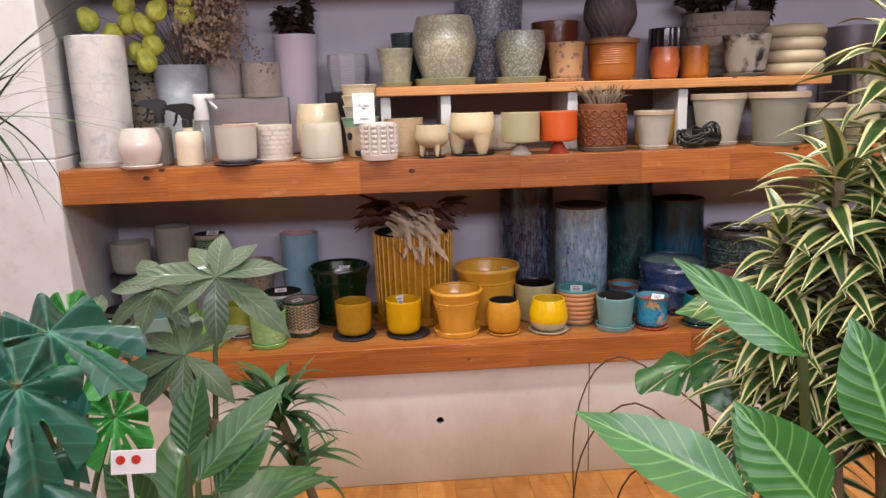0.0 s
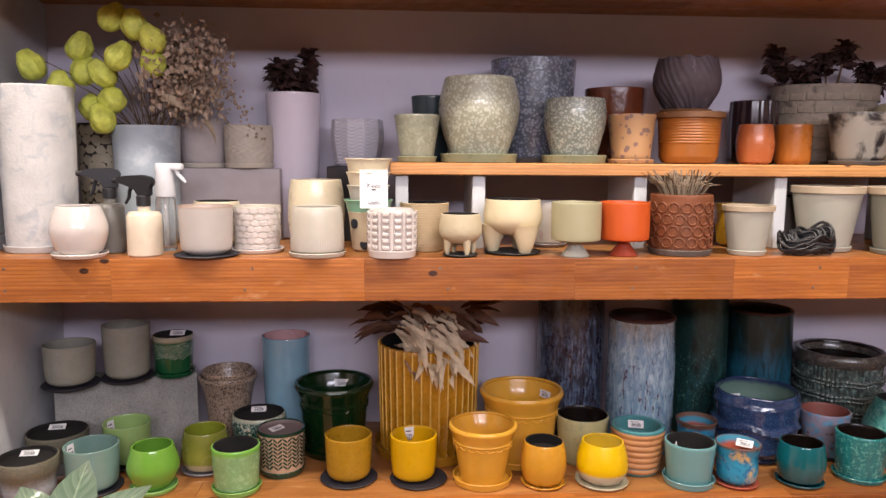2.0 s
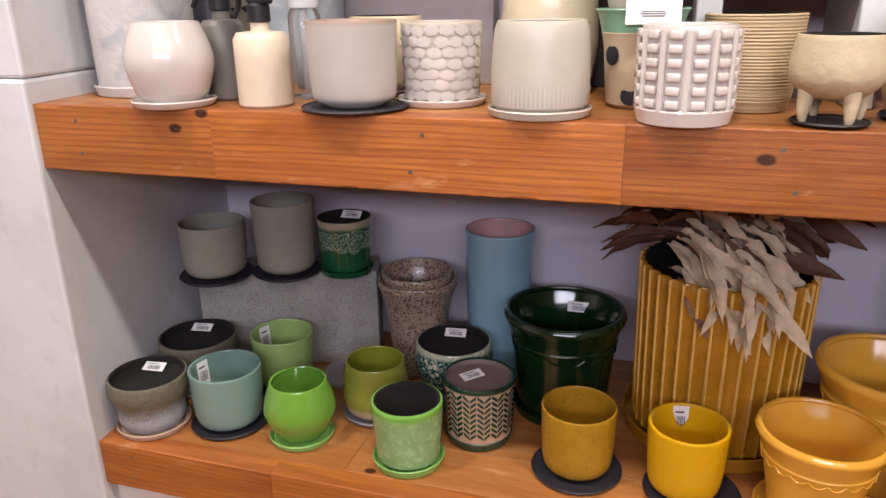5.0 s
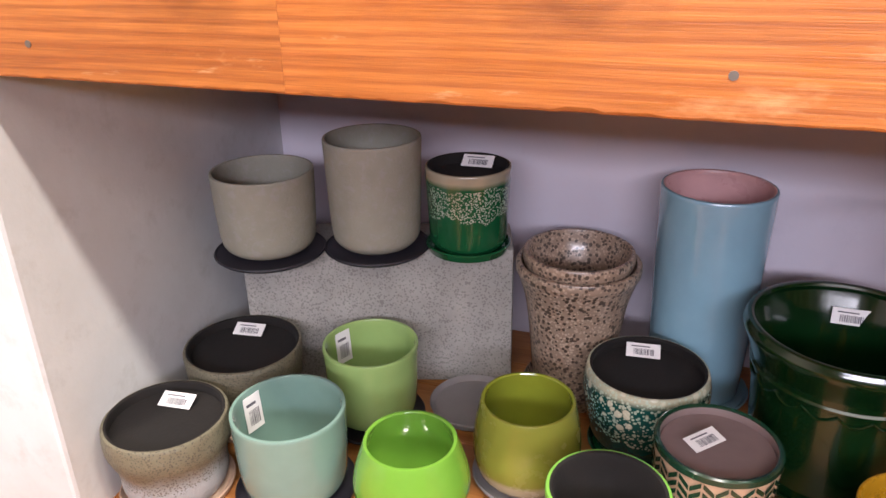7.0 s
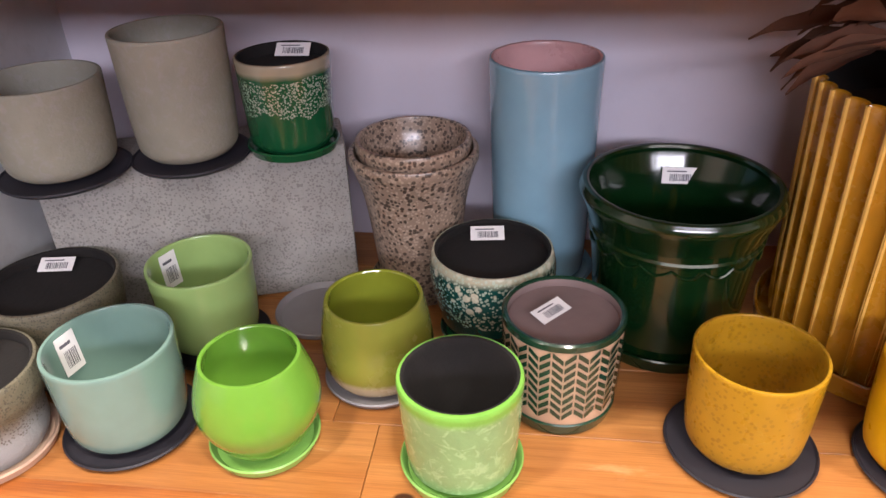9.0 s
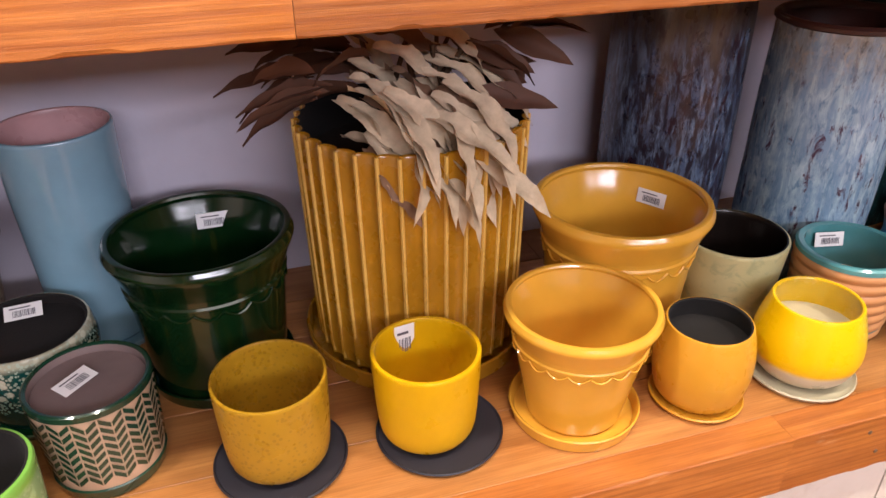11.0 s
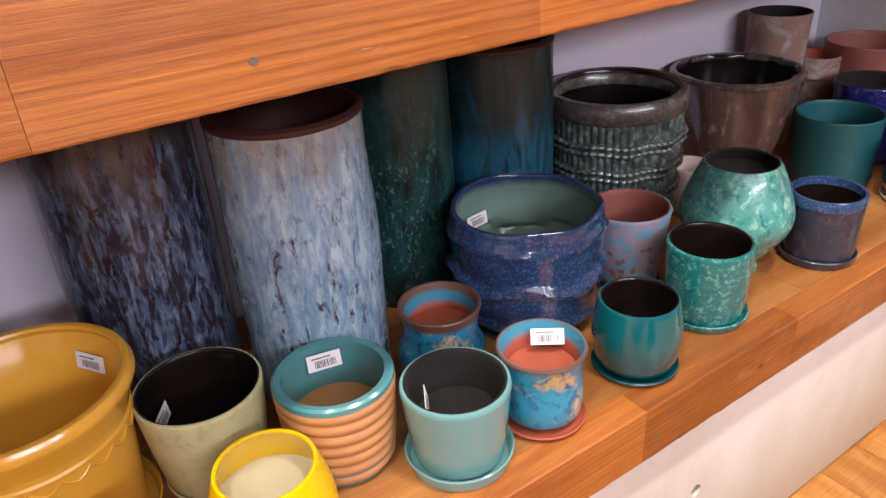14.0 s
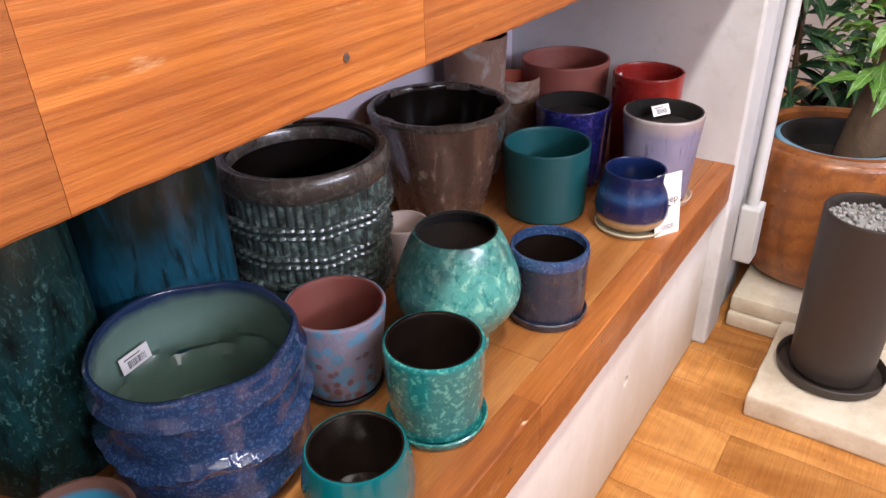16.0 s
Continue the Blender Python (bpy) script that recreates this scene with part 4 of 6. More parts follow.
vessel("plant_pot", "brick red straight pot", 2.288, 2.69, ZL, [(0.0647, 0), (0.0706, 0.008), (0.0735, 0.1), (0.0784, 0.222)], m_red, None, 0.006, None, None, (-0.03, 0.06, -0.018, 85, 0), group="right-hand pots")
vessel("plant_pot", "dusty terracotta straight pot", 2.284, 2.893, ZL, [(0.0864, 0), (0.0929, 0.0078), (0.0972, 0.097), (0.1037, 0.2279)], m_pinkterr, None, 0.006, None, None, group="right-hand pots")
for k, dz in enumerate((0.0, 0.022)):
    vessel("plant_pot", "whitewashed terracotta pot in a nested stack", 2.167, 2.96, ZL + dz + 0.022, [(0.038, 0), (0.04, 0.006), (0.048, 0.13), (0.054, 0.135), (0.056, 0.16)], m_rustic, m_terr, 0.006, None, None, smooth=False, group="nested terracotta pots")
vessel("plant_pot", "tall brown clay pot on a stand of terracotta", 2.06, 3.005, ZL, [(0.053, 0), (0.0571, 0.0061), (0.0632, 0.1224), (0.0694, 0.2958), (0.0714, 0.3162)], m_rustic, M_DARKINSIDE, 0.006)
vessel("plant_pot", "lilac drip-glazed pot on a pink saucer", 2.14, 2.599, ZL, [(0.0583, 0), (0.0658, 0.0081), (0.0733, 0.0808), (0.0827, 0.1838)], m_lilac, M_DARKINSIDE, 0.009, (0.078, 0.014, m_beige), (0.03, M_DARKINSIDE), (0.04, 0.02, -0.012, 60, -30), group="right-hand pots")
vessel("plant_pot", "small navy pot with cream foot on a plate", 1.985, 2.592, ZL, [(0.0454, 0), (0.0648, 0.0147), (0.0724, 0.042), (0.067, 0.0788), (0.0594, 0.1029), (0.0594, 0.1176)], m_navy, m_navyin, 0.005, (0.07, 0.01, m_cream), None, group="right-hand pots")


def text_mesh(parent, body, size, m, mat):
    cu = bpy.data.curves.new("words", "FONT")
    cu.body, cu.size, cu.align_x, cu.align_y = body, size, "CENTER", "CENTER"
    tmp = bpy.data.objects.new("words", cu)
    me = bpy.data.meshes.new_from_object(tmp)
    bpy.data.objects.remove(tmp)
    me.materials.append(mat)
    return share("lettering", me, parent, m, "thin dark lettering")


def sign_card(label, x, y, z, rot, tilt, w, h):
    ob = thing("sign_card", label, "card", x, y, z, rot, "small signs")
    m = pose(0, 0, 0, 90 - tilt, 0, 0)
    part("card", box(-w / 2, w / 2, 0, h, -0.0008, 0.0), M_PAPER, ob, "", False, m)
    text_mesh(ob, "Keep", h * 0.17, m @ pose(0, h * 0.58, 0.0008), M_INK)
    bm = bmesh.new()
    for k, (bw, bz) in enumerate(((0.012, 0.46), (0.03, 0.16), (0.034, 0.13), (0.03, 0.1))):
        t = 0.0012 if k else 0.004
        vs = [bm.verts.new(p) for p in ((-bw / 2, h * bz, 0.0008), (bw / 2, h * bz, 0.0008), (bw / 2, h * bz + t, 0.0008), (-bw / 2, h * bz + t, 0.0008))]
        bm.faces.new(vs)
    for k in range(12):
        a = 2 * math.pi * k / 12
        u, v = w * 0.34 * math.cos(a), h * 0.56 + h * 0.24 * math.sin(a)
        vs = [bm.verts.new((u + d[0], v + d[1], 0.0008)) for d in ((-0.0012, 0), (0, -0.0012), (0.0012, 0), (0, 0.0012))]
        bm.faces.new(vs)
    part("print", bm, M_INK, ob, "fine grey printed lines", False, m)
    return ob


sign_card("small white printed card leaning on the navy pot", 1.985, 2.516, ZL, -30, 6, 0.06, 0.126)

# ---- upper shelf, front row ----
U = ZU
m_wht = G("white_gloss_glaze", "cfc6c0", 0.15, 0.08, gloss=0.5)
m_wtex = G("white_textured_plaster", "c2c0be", 0.6, 0.2, patch=("aeb0b4", 18, 0.05), bump=1.0, bump_scale=55)
m_gry = G("warm_grey_glaze", "b7b0aa", 0.35, 0.08, bands=((0.117, 0.004, "a58a78"),))
m_crm = G("cream_glaze", "d3c5a8", 0.3, 0.08, gloss=0.2)
m_combm = G("greige_glaze", "bdb6a8", 0.35, 0.1)
m_ridge = G("sand_ridged_clay", "b59f7c", 0.6, 0.12)
m_bowl = G("rough_cream_clay", "c2b394", 0.7, 0.2, bump=0.7, bump_scale=70)
m_tri = G("smooth_cream_clay", "d2c3a0", 0.45, 0.08)
m_sage = G("sage_beige_matt_glaze", "a29c7c", 0.5, 0.06)
m_orange = G("bright_orange_matt_glaze", "c2521c", 0.45, 0.08)
m_rust = G("rust_brown_relief_clay", "7a4527", 0.65, 0.25, bump=0.6, bump_scale=60)
m_slate = G("slate_saucer_clay", "5e5650", 0.6)
m_pale = G("pale_grey_green_clay", "a9a79a", 0.55, 0.08)
m_palerim = G("cream_rim_clay", "b6a58c", 0.55)
m_dkpale = G("sage_grey_clay", "7e7f73", 0.55, 0.08)
m_mint = G("mint_glaze", "86b294", 0.3)
m_spraygrey = plain("grey_bottle_plastic", "6a6660", 0.45)
m_spraycream = plain("cream_bottle_plastic", "d6c8b2", 0.4)
m_spraywhite = plain("white_pump_plastic", "d9d9dc", 0.35)
kc = Mat("clear_bottle_plastic")
kc.b.inputs["Transmission Weight"].default_value = 0.92
kc.b.inputs["IOR"].default_value = 1.4
m_clear = kc.done((0.9, 0.92, 0.92, 1), 0.08)
m_dots = G("cream_with_dark_dots", "c0ae92", 0.4, 0.06)
m_dotink = G("dark_blue_dots", "23262f", 0.4)
m_dotbrown = G("chestnut_dots", "6a3418", 0.4)

vessel("tall_vase", "tall white textured cylinder vase on a saucer", -0.928, 2.672, U, [(0.082, 0), (0.086, 0.01), (0.089, 0.2), (0.092, 0.415)], m_wtex, None, 0.008, (0.094, 0.018, m_wtex), category="vase")
vessel("plant_pot", "round white glossy pot on a white saucer", -0.776, 2.532, U, [(0.042, 0), (0.054, 0.012), (0.067, 0.055), (0.064, 0.085), (0.051, 0.119)], m_wht, None, 0.005, (0.066, 0.011, m_wht), group="white pots")


def spray_bottle(label, x, y, z, r, h, mat, headmat, style, rot):
    ob = thing("spray_bottle", label, "spray bottle", x, y, z, rot, "spray bottles")
    if style == "trigger":
        prof = [(r - 0.004, 0), (r, 0.004), (r, h - 0.012), (r - 0.006, h - 0.002), (0.014, h), (0.0135, h + 0.02)]
    else:
        prof = [(r - 0.004, 0), (r, 0.004), (r, h - 0.006), (r - 0.003, h), (0.02, h + 0.004)]
    dense = []
    for a, b in zip(prof, prof[1:]):
        dense += [(a[0] + (b[0] - a[0]) * k / 3, a[1] + (b[1] - a[1]) * k / 3) for k in range(3)]
    part("bottle", revolve(dense + [prof[-1]], 40), mat, ob)
    if style == "trigger":
        part("collar", revolve([(0.015, h + 0.012), (0.017, h + 0.014), (0.017, h + 0.036), (0.013, h + 0.04)], 28), headmat, ob)
        head = bmesh.new()
        outline = [(0.022, 0.038), (0.016, 0.06), (0.03, 0.068), (0.026, 0.083), (0.0, 0.09), (-0.05, 0.087), (-0.066, 0.08), (-0.066, 0.07), (-0.034, 0.064), (-0.016, 0.056), (-0.014, 0.038)]
        front = [head.verts.new((p[0], -0.012, h + p[1])) for p in outline]
        back = [head.verts.new((p[0], 0.012, h + p[1])) for p in outline]
        head.faces.new(front), head.faces.new(list(reversed(back)))
        for k in range(len(outline)):
            e = (k + 1) % len(outline)
            head.faces.new((front[e], front[k], back[k], back[e]))
        bmesh.ops.bevel(head, geom=head.edges[:], offset=0.003, segments=2, affect="EDGES")
        part("head", head, headmat, ob)
        part("trigger", tube([(-0.024, 0, h + 0.066), (-0.034, 0, h + 0.05), (-0.036, 0, h + 0.035), (-0.046, 0, h + 0.018)], 0.006, 0.0035, 8, 0.006), headmat, ob)
        part("nozzle", tube([(-0.064, 0, h + 0.0755), (-0.076, 0, h + 0.0755)], 0.0075, 0.0065, 14), headmat, ob)
    else:
        part("pump_body", revolve([(0.025, h + 0.005), (0.026, h + 0.008), (0.022, h + 0.07), (0.024, h + 0.085), (0.02, h + 0.092)], 32), headmat, ob)
        part("spout", box(0.008, 0.05, -0.012, 0.012, h + 0.074, h + 0.092, 0.005, 2), headmat, ob)
        part("trigger", tube([(0.03, 0, h + 0.076), (0.04, 0, h + 0.06), (0.05, 0, h + 0.05), (0.056, 0, h + 0.042)], 0.006, 0.004, 8, 0.006), headmat, ob)
        part("dip_tube", tube([(0, 0, 0.012), (0, 0, h)], 0.0045, 0.0045, 8), m_spraywhite, ob)
    return ob


spray_bottle("grey plastic spray bottle with a black trigger", -0.732, 2.618, U, 0.035, 0.128, m_spraygrey, M_BLACK, "trigger", 12)
spray_bottle("cream plastic spray bottle with a black trigger", -0.627, 2.558, U, 0.042, 0.112, m_spraycream, M_BLACK, "trigger", -6)
spray_bottle("clear spray bottle with a white pump head", -0.605, 2.66, U, 0.026, 0.138, m_clear, m_spraywhite, "pump", -8)
vessel("plant_pot", "warm grey straight pot on a charcoal saucer", -0.473, 2.548, U, [(0.045, 0), (0.059, 0.01), (0.063, 0.03), (0.066, 0.12)], m_gry, None, 0.004, (0.08, 0.006, M_DARKPLATE), group="white pots")
vessel("plant_pot", "pale round pot standing behind another", -0.49, 2.73, U, [(0.045, 0), (0.056, 0.012), (0.066, 0.06), (0.06, 0.12)], m_crm, M_DARKINSIDE, 0.005, (0.062, 0.01, m_slate), group="white pots")
pb = vessel("plant_pot", "white pot with a raised pebble pattern on a saucer", -0.363, 2.632, U, [(0.05, 0), (0.056, 0.006), (0.059, 0.06), (0.061, 0.114)], G("beige_groove_glaze", "c2b8a9", 0.5), None, 0.005, (0.07, 0.011, m_wht), group="white pots")
pebble = bmesh.new()
prs = random.Random(8)
for row in range(7):
    for c in range(17):
        a = 2 * math.pi * (c + 0.5 * (row % 2) + prs.uniform(-0.12, 0.12)) / 17
        zc = 0.012 + row * 0.0155 + prs.uniform(-0.001, 0.001)
        rr = 0.0565 + 0.0045 * zc / 0.114
        cen = pebble.verts.new(((rr + 0.0021) * math.cos(a), (rr + 0.0021) * math.sin(a), zc))
        ring = []
        for s in range(8):
            b = 2 * math.pi * s / 8 + prs.uniform(-0.3, 0.3)
            big = prs.uniform(1.12, 1.3)
            aa = a + math.cos(b) * 0.0098 * big / rr
            ring.append(pebble.verts.new(((rr + 0.0012) * math.cos(aa), (rr + 0.0012) * math.sin(aa), zc + 0.0068 * big * math.sin(b))))
        for s in range(8):
            pebble.faces.new((cen, ring[s], ring[(s + 1) % 8]))
part("pebble_relief", pebble, m_wht, pb, "raised white pebbles", True, pose(0, 0, 0.006))
vessel("tall_pot", "tall cream rounded pot", -0.225, 2.79, U, [(0.055, 0), (0.072, 0.02), (0.08, 0.07), (0.078, 0.13), (0.071, 0.178)], m_crm, None, 0.006, (0.074, 0.01, m_crm), group="white pots", category="plant pot")
cb = vessel("plant_pot", "greige pot with a combed band on a saucer", -0.197, 2.55, U, [(0.058, 0), (0.066, 0.01), (0.067, 0.05), (0.064, 0.1), (0.06, 0.118)], m_combm, None, 0.005, (0.072, 0.012, m_combm), group="white pots")
cm = bmesh.new()
for c in range(72):
    a = 2 * math.pi * c / 72
    h0 = 0.02 + 0.010 * (0.5 + 0.5 * math.sin(c * 1.7))
    q = []
    for da, zz in ((-0.012, 0.012), (0.012, 0.012), (0.012, h0 + 0.012), (-0.012, h0 + 0.012)):
        q.append(cm.verts.new((0.0682 * math.cos(a + da), 0.0682 * math.sin(a + da), zz)))
    cm.faces.new(q)
part("combed_band", cm, m_wht, cb, "pale combed lines", False, pose(0, 0, 0.006))
sk = thing("pot_stack", "stack of cream, mint and dotted pots nested together", "plant pot", -0.072, 2.66, U)
for k, (zz, rt, mt) in enumerate(((0.0, 0.056, m_dots), (0.09, 0.066, m_mint), (0.128, 0.058, m_combm), (0.163, 0.06, m_crm), (0.198, 0.063, m_crm))):
    hh = 0.105 if k == 0 else 0.046
    rings, inn, _ = shell([(rt * 0.72, 0), (rt * 0.8, 0.006), (rt * 0.92, hh * 0.8), (rt, hh)], 0.005)
    part("nested_pot", revolve(rings, 48, None, True, inn), [mt, mt], sk, "mint green glazed pot" if k == 1 else "", m=pose(0, 0, zz))
for a, zz, mt in ((-135, 0.075, m_dotink), (-78, 0.05, m_dotbrown), (-100, 0.02, m_dotink)):
    d = bmesh.new()
    bmesh.ops.create_uvsphere(d, u_segments=16, v_segments=8, radius=0.014)
    for v in d.verts:
        v.co.x *= 0.12
    rr = 0.043 + 0.011 * zz / 0.1
    part("painted_dot", d, mt, sk, m=pose(rr * math.cos(radians(a)), rr * math.sin(radians(a)), zz, 0, 0, a))
sign_card("small white printed card propped against the stacked pots", -0.055, 2.59, U + 0.118, 4, 8, 0.072, 0.1)
wv = vessel("plant_pot", "white glossy pot with a woven square relief", -0.008, 2.53, U, [(0.052, 0), (0.056, 0.004), (0.056, 0.06), (0.057, 0.113)], m_wht, None, 0.006, (0.062, 0.02, m_wht), group="white pots")
prs2 = random.Random(3)
wb = box(-0.0085, 0.0085, -0.004, 0.004, -0.0055, 0.0055, 0.0028, 2)
wme = bpy.data.meshes.new("relief_block")
wb.to_mesh(wme), wb.free(), wme.materials.append(m_wht)
wme.polygons.foreach_set("use_smooth", [True] * len(wme.polygons))
for row in range(6):
    for c in range(12):
        a = 2 * math.pi * (c + 0.5) / 12
        share("relief_block", wme, wv, pose(0.0585 * math.cos(a), 0.0585 * math.sin(a), 0.028 + row * 0.0165, 0, 0, math.degrees(a) + 90))
for c in range(12):
    a = 2 * math.pi * c / 12
    part("relief_strip", tube([(0.058 * math.cos(a), 0.058 * math.sin(a), 0.02), (0.059 * math.cos(a), 0.059 * math.sin(a), 0.116)], 0.0045, 0.0045, 8), m_wht, wv)
vessel("plant_pot", "sand-coloured pot with fine horizontal ridges", 0.078, 2.66, U, [(0.05, 0), (0.057, 0.008), (0.062, 0.06), (0.066, 0.122)], m_ridge, M_DARKINSIDE, 0.005, (0.056, 0.016, m_ridge), relief=lambda a, z: (0.0006 * math.sin(z * 1400), 0), step=0.002, group="white pots")


def footed(label, x, y, r, rim, h, zb, mat, n, plate_r, foot):
    """A bowl on short tapered feet, standing on a black plate."""
    ob = vessel("footed_bowl", label, x, y, U, [(0.008, zb), (r * 0.62, zb + 0.008), (r * 0.93, zb + (h - zb) * 0.3), (r, zb + (h - zb) * 0.55), (rim, h)], mat, M_DARKINSIDE, 0.005, None, (0.012, M_DARKINSIDE), group="footed bowls", category="plant pot", lift=0.007)
    part("plate", revolve(plate(plate_r, 0.006), 48), M_BLACK, ob, "flat black plate")
    for k in range(n):
        a = 2 * math.pi * (k + 0.25) / n - math.pi / 2
        c, s = math.cos(a), math.sin(a)
        part("foot", tube([(r * 0.62 * c, r * 0.62 * s, zb + (h - zb) * 0.35), (r * 0.68 * c, r * 0.68 * s, zb * 0.9), (r * 0.66 * c, r * 0.66 * s, 0.006)], foot, foot * 0.35, 12, 0.008), mat, ob)
    return ob


footed("small rough cream bowl on three short feet", 0.166, 2.54, 0.055, 0.05, 0.1, 0.022, m_bowl, 4, 0.046, 0.012)
footed("smooth cream cauldron pot on three thick feet", 0.309, 2.6, 0.078, 0.072, 0.134, 0.04, m_tri, 3, 0.076, 0.04)
vessel("plant_pot", "pale pot with red and yellow painted patches", 0.435, 2.76, U, [(0.045, 0), (0.052, 0.008), (0.055, 0.07), (0.055, 0.12)], G("patched_paint", "b3aaa0", 0.4, 0.1, patch=("8e3026", 14, 0.0), bands=()), None, 0.005, (0.056, 0.01, m_greyplate))


def goblet(label, x, y, mat, conemat):
    ob = thing("goblet_pot", label, "plant pot", x, y, U, 0, "goblet pots")
    cone = [(0.036, 0), (0.037, 0.002), (0.014, 0.034), (0.013, 0.042)]
    part("cone_foot", revolve(cone, 40), conemat, ob)
    rings, inn, _ = shell([(0.055, 0), (0.062, 0.004), (0.0635, 0.03), (0.0635, 0.098)], 0.004, 0.008)
    part("cup", revolve(rings, 56, None, True, inn), [mat, mat], ob, m=pose(0, 0, 0.04))
    return ob


goblet("sage beige cylinder pot on a white cone foot", 0.463, 2.535, m_sage, m_pale)
goblet("bright orange cylinder pot on a terracotta cone foot", 0.594, 2.55, m_orange, G("orange_red_foot", "a8452c", 0.45))
ru = vessel("plant_pot", "rust brown pot with carved ring relief holding dried grass", 0.756, 2.585, U, [(0.07, 0), (0.078, 0.006), (0.08, 0.07), (0.08, 0.15)], m_rust, None, 0.007, (0.083, 0.016, m_slate), (0.012, M_SOIL))
rl = bmesh.new()
for row in range(4):
    for c in range(16):
        a0 = 2 * math.pi * (c + 0.5 * (row % 2)) / 16
        pts = [((0.0815) * math.cos(a0 + 0.013 / 0.08 * math.cos(b)), (0.0815) * math.sin(a0 + 0.013 / 0.08 * math.cos(b)), 0.03 + row * 0.03 + 0.013 * math.sin(b)) for b in [2 * math.pi * s / 10 for s in range(11)]]
        sub = tube(pts, 0.0022, 0.0022, 5)
        me = bpy.data.meshes.new("tmp")
        sub.to_mesh(me), sub.free(), rl.from_mesh(me), bpy.data.meshes.remove(me)
part("ring_relief", rl, m_rust, ru, "raised rings", True, pose(0, 0, 0.006))


def taper_pot(label, x, y, r, h, base, mat, sau):
    ob = vessel("plant_pot", label, x, y, U, [(base, 0), (base * 1.02, 0.004), (r * 0.94, h * 0.9)], mat, M_DARKINSIDE, 0.005, (sau, 0.014, mat), smooth=False, group="tapered clay pots")
    part("rim_band", revolve([(r * 0.93, h * 0.885), (r, h * 0.89), (r * 1.01, h * 0.99), (r * 0.99, h), (r * 0.9, h * 0.995), (r * 0.89, h * 0.86)], 56, None, False), m_palerim, ob, "paler clay rim", m=pose(0, 0, 0.006))
    return ob


taper_pot("small pale grey tapered clay pot", 0.93, 2.565, 0.066, 0.125, 0.045, m_pale, 0.051)
taper_pot("large pale grey tapered clay pot", 1.2, 2.66, 0.096, 0.174, 0.062, m_pale, 0.07)
taper_pot("large sage grey tapered clay pot", 1.372, 2.57, 0.1, 0.174, 0.072, m_dkpale, 0.083)
taper_pot("small sage grey tapered clay pot", 1.529, 2.557, 0.07, 0.132, 0.048, m_dkpale, 0.056)
m_two = G("olive_and_cream_glaze", "77775c", 0.4, 0.15, bands=((0.07, 0.01, "b0a88c"),))
vessel("plant_pot", "olive pot with cream upper half", 1.665, 2.565, U, [(0.05, 0), (0.058, 0.01), (0.06, 0.06), (0.062, 0.122)], m_two, None, 0.005, (0.06, 0.012, m_dkpale))
m_bw = G("cream_with_black_shapes", "b5b0a4", 0.4, 0.1, patch=("1c1a1c", 16, -0.02))
vessel("plant_pot", "cream pot with painted black shapes", 1.845, 2.59, U, [(0.055, 0), (0.064, 0.01), (0.07, 0.06), (0.076, 0.118)], m_bw, None, 0.005, (0.066, 0.012, m_pale))
vessel("plant_pot", "dark ochre pot in the shade of the riser", 1.0, 2.75, U, [(0.055, 0), (0.064, 0.01), (0.07, 0.06), (0.072, 0.12)], m_must, None, 0.005)
vessel("plant_pot", "dark slate pot in the shade of the riser", 1.16, 2.83, U, [(0.07, 0), (0.075, 0.01), (0.08, 0.06), (0.08, 0.14)], m_slate, None, 0.005)

# tangle of black cord
rp = thing("cord_bundle", "tangled bundle of black cord with a white label", "cord", 1.085, 2.545, U)
crs = random.Random(5)
for k in range(26):
    pts = []
    ph, t1 = crs.uniform(0, 6.3), crs.uniform(0.35, 1.0)
    cx_, cz_, tl = crs.uniform(-0.02, 0.02), crs.uniform(0.02, 0.055), crs.uniform(-0.5, 0.5)
    for s in range(13):
        b = 2 * math.pi * s / 12 + ph
        u, w = 0.062 * t1 * math.cos(b), 0.04 * t1 * math.sin(b)
        pts.append((cx_ + u, w * 0.8, max(0.006, cz_ + u * tl * 0.6 + w * crs.uniform(0.2, 0.7) + 0.008 * math.sin(3 * b))))
    part("cord", tube(pts, 0.0042, 0.0042, 6, 0.008), M_BLACK, rp)
part("label", box(-0.1, -0.07, -0.02, 0.0, 0.001, 0.002), M_PAPER, rp, "white paper label", False, pose(0, 0, 0, 0, -12, 0))

# ---- riser and back row ----
R = ZR
m_sgreen = G("grey_green_crackle_glaze", "8f8f7c", 0.3, 0.2, patch=("a5a58e", 60, 0.05), bump=0.4, bump_scale=90, gloss=0.2)
m_lava = G("grey_green_lava_glaze", "7d8177", 0.3, 0.2, specks=(("b0b3a6", 130, 0.33, 0, 1),), bump=0.7, bump_scale=110, gloss=0.3)
m_lava2 = G("pale_lava_glaze", "9a9a86", 0.3, 0.2, specks=(("bdbdac", 115, 0.33, 0, 1),), bump=0.7, bump_scale=90, gloss=0.3)
m_lavab = G("blue_grey_lava_glaze", "5a5f6a", 0.25, 0.25, specks=(("8f94a2", 110, 0.34, 0, 1),), patch=("6f6b8c", 14, 0.0), bump=0.6, bump_scale=90, gloss=0.4)
m_sau_g = G("olive_grey_saucer_glaze", "838468", 0.3, gloss=0.2)
m_dteal = G("dark_slate_teal_glaze", "2d3a3f", 0.35)
m_brglaze = G("chestnut_dimpled_glaze", "5e2f1c", 0.15, 0.25, bump=0.8, bump_scale=70, gloss=0.5)
m_peach = G("peach_clay_with_dark_spots", "b48b62", 0.5, 0.12, specks=(("6a5358", 45, 0.2, 0, 1),))
m_wovenball = G("woven_grey_brown_fibre", "51454a", 0.7, 0.3, drip=(("7d6c6c", 0.0),), bump=0.9, bump_scale=60)
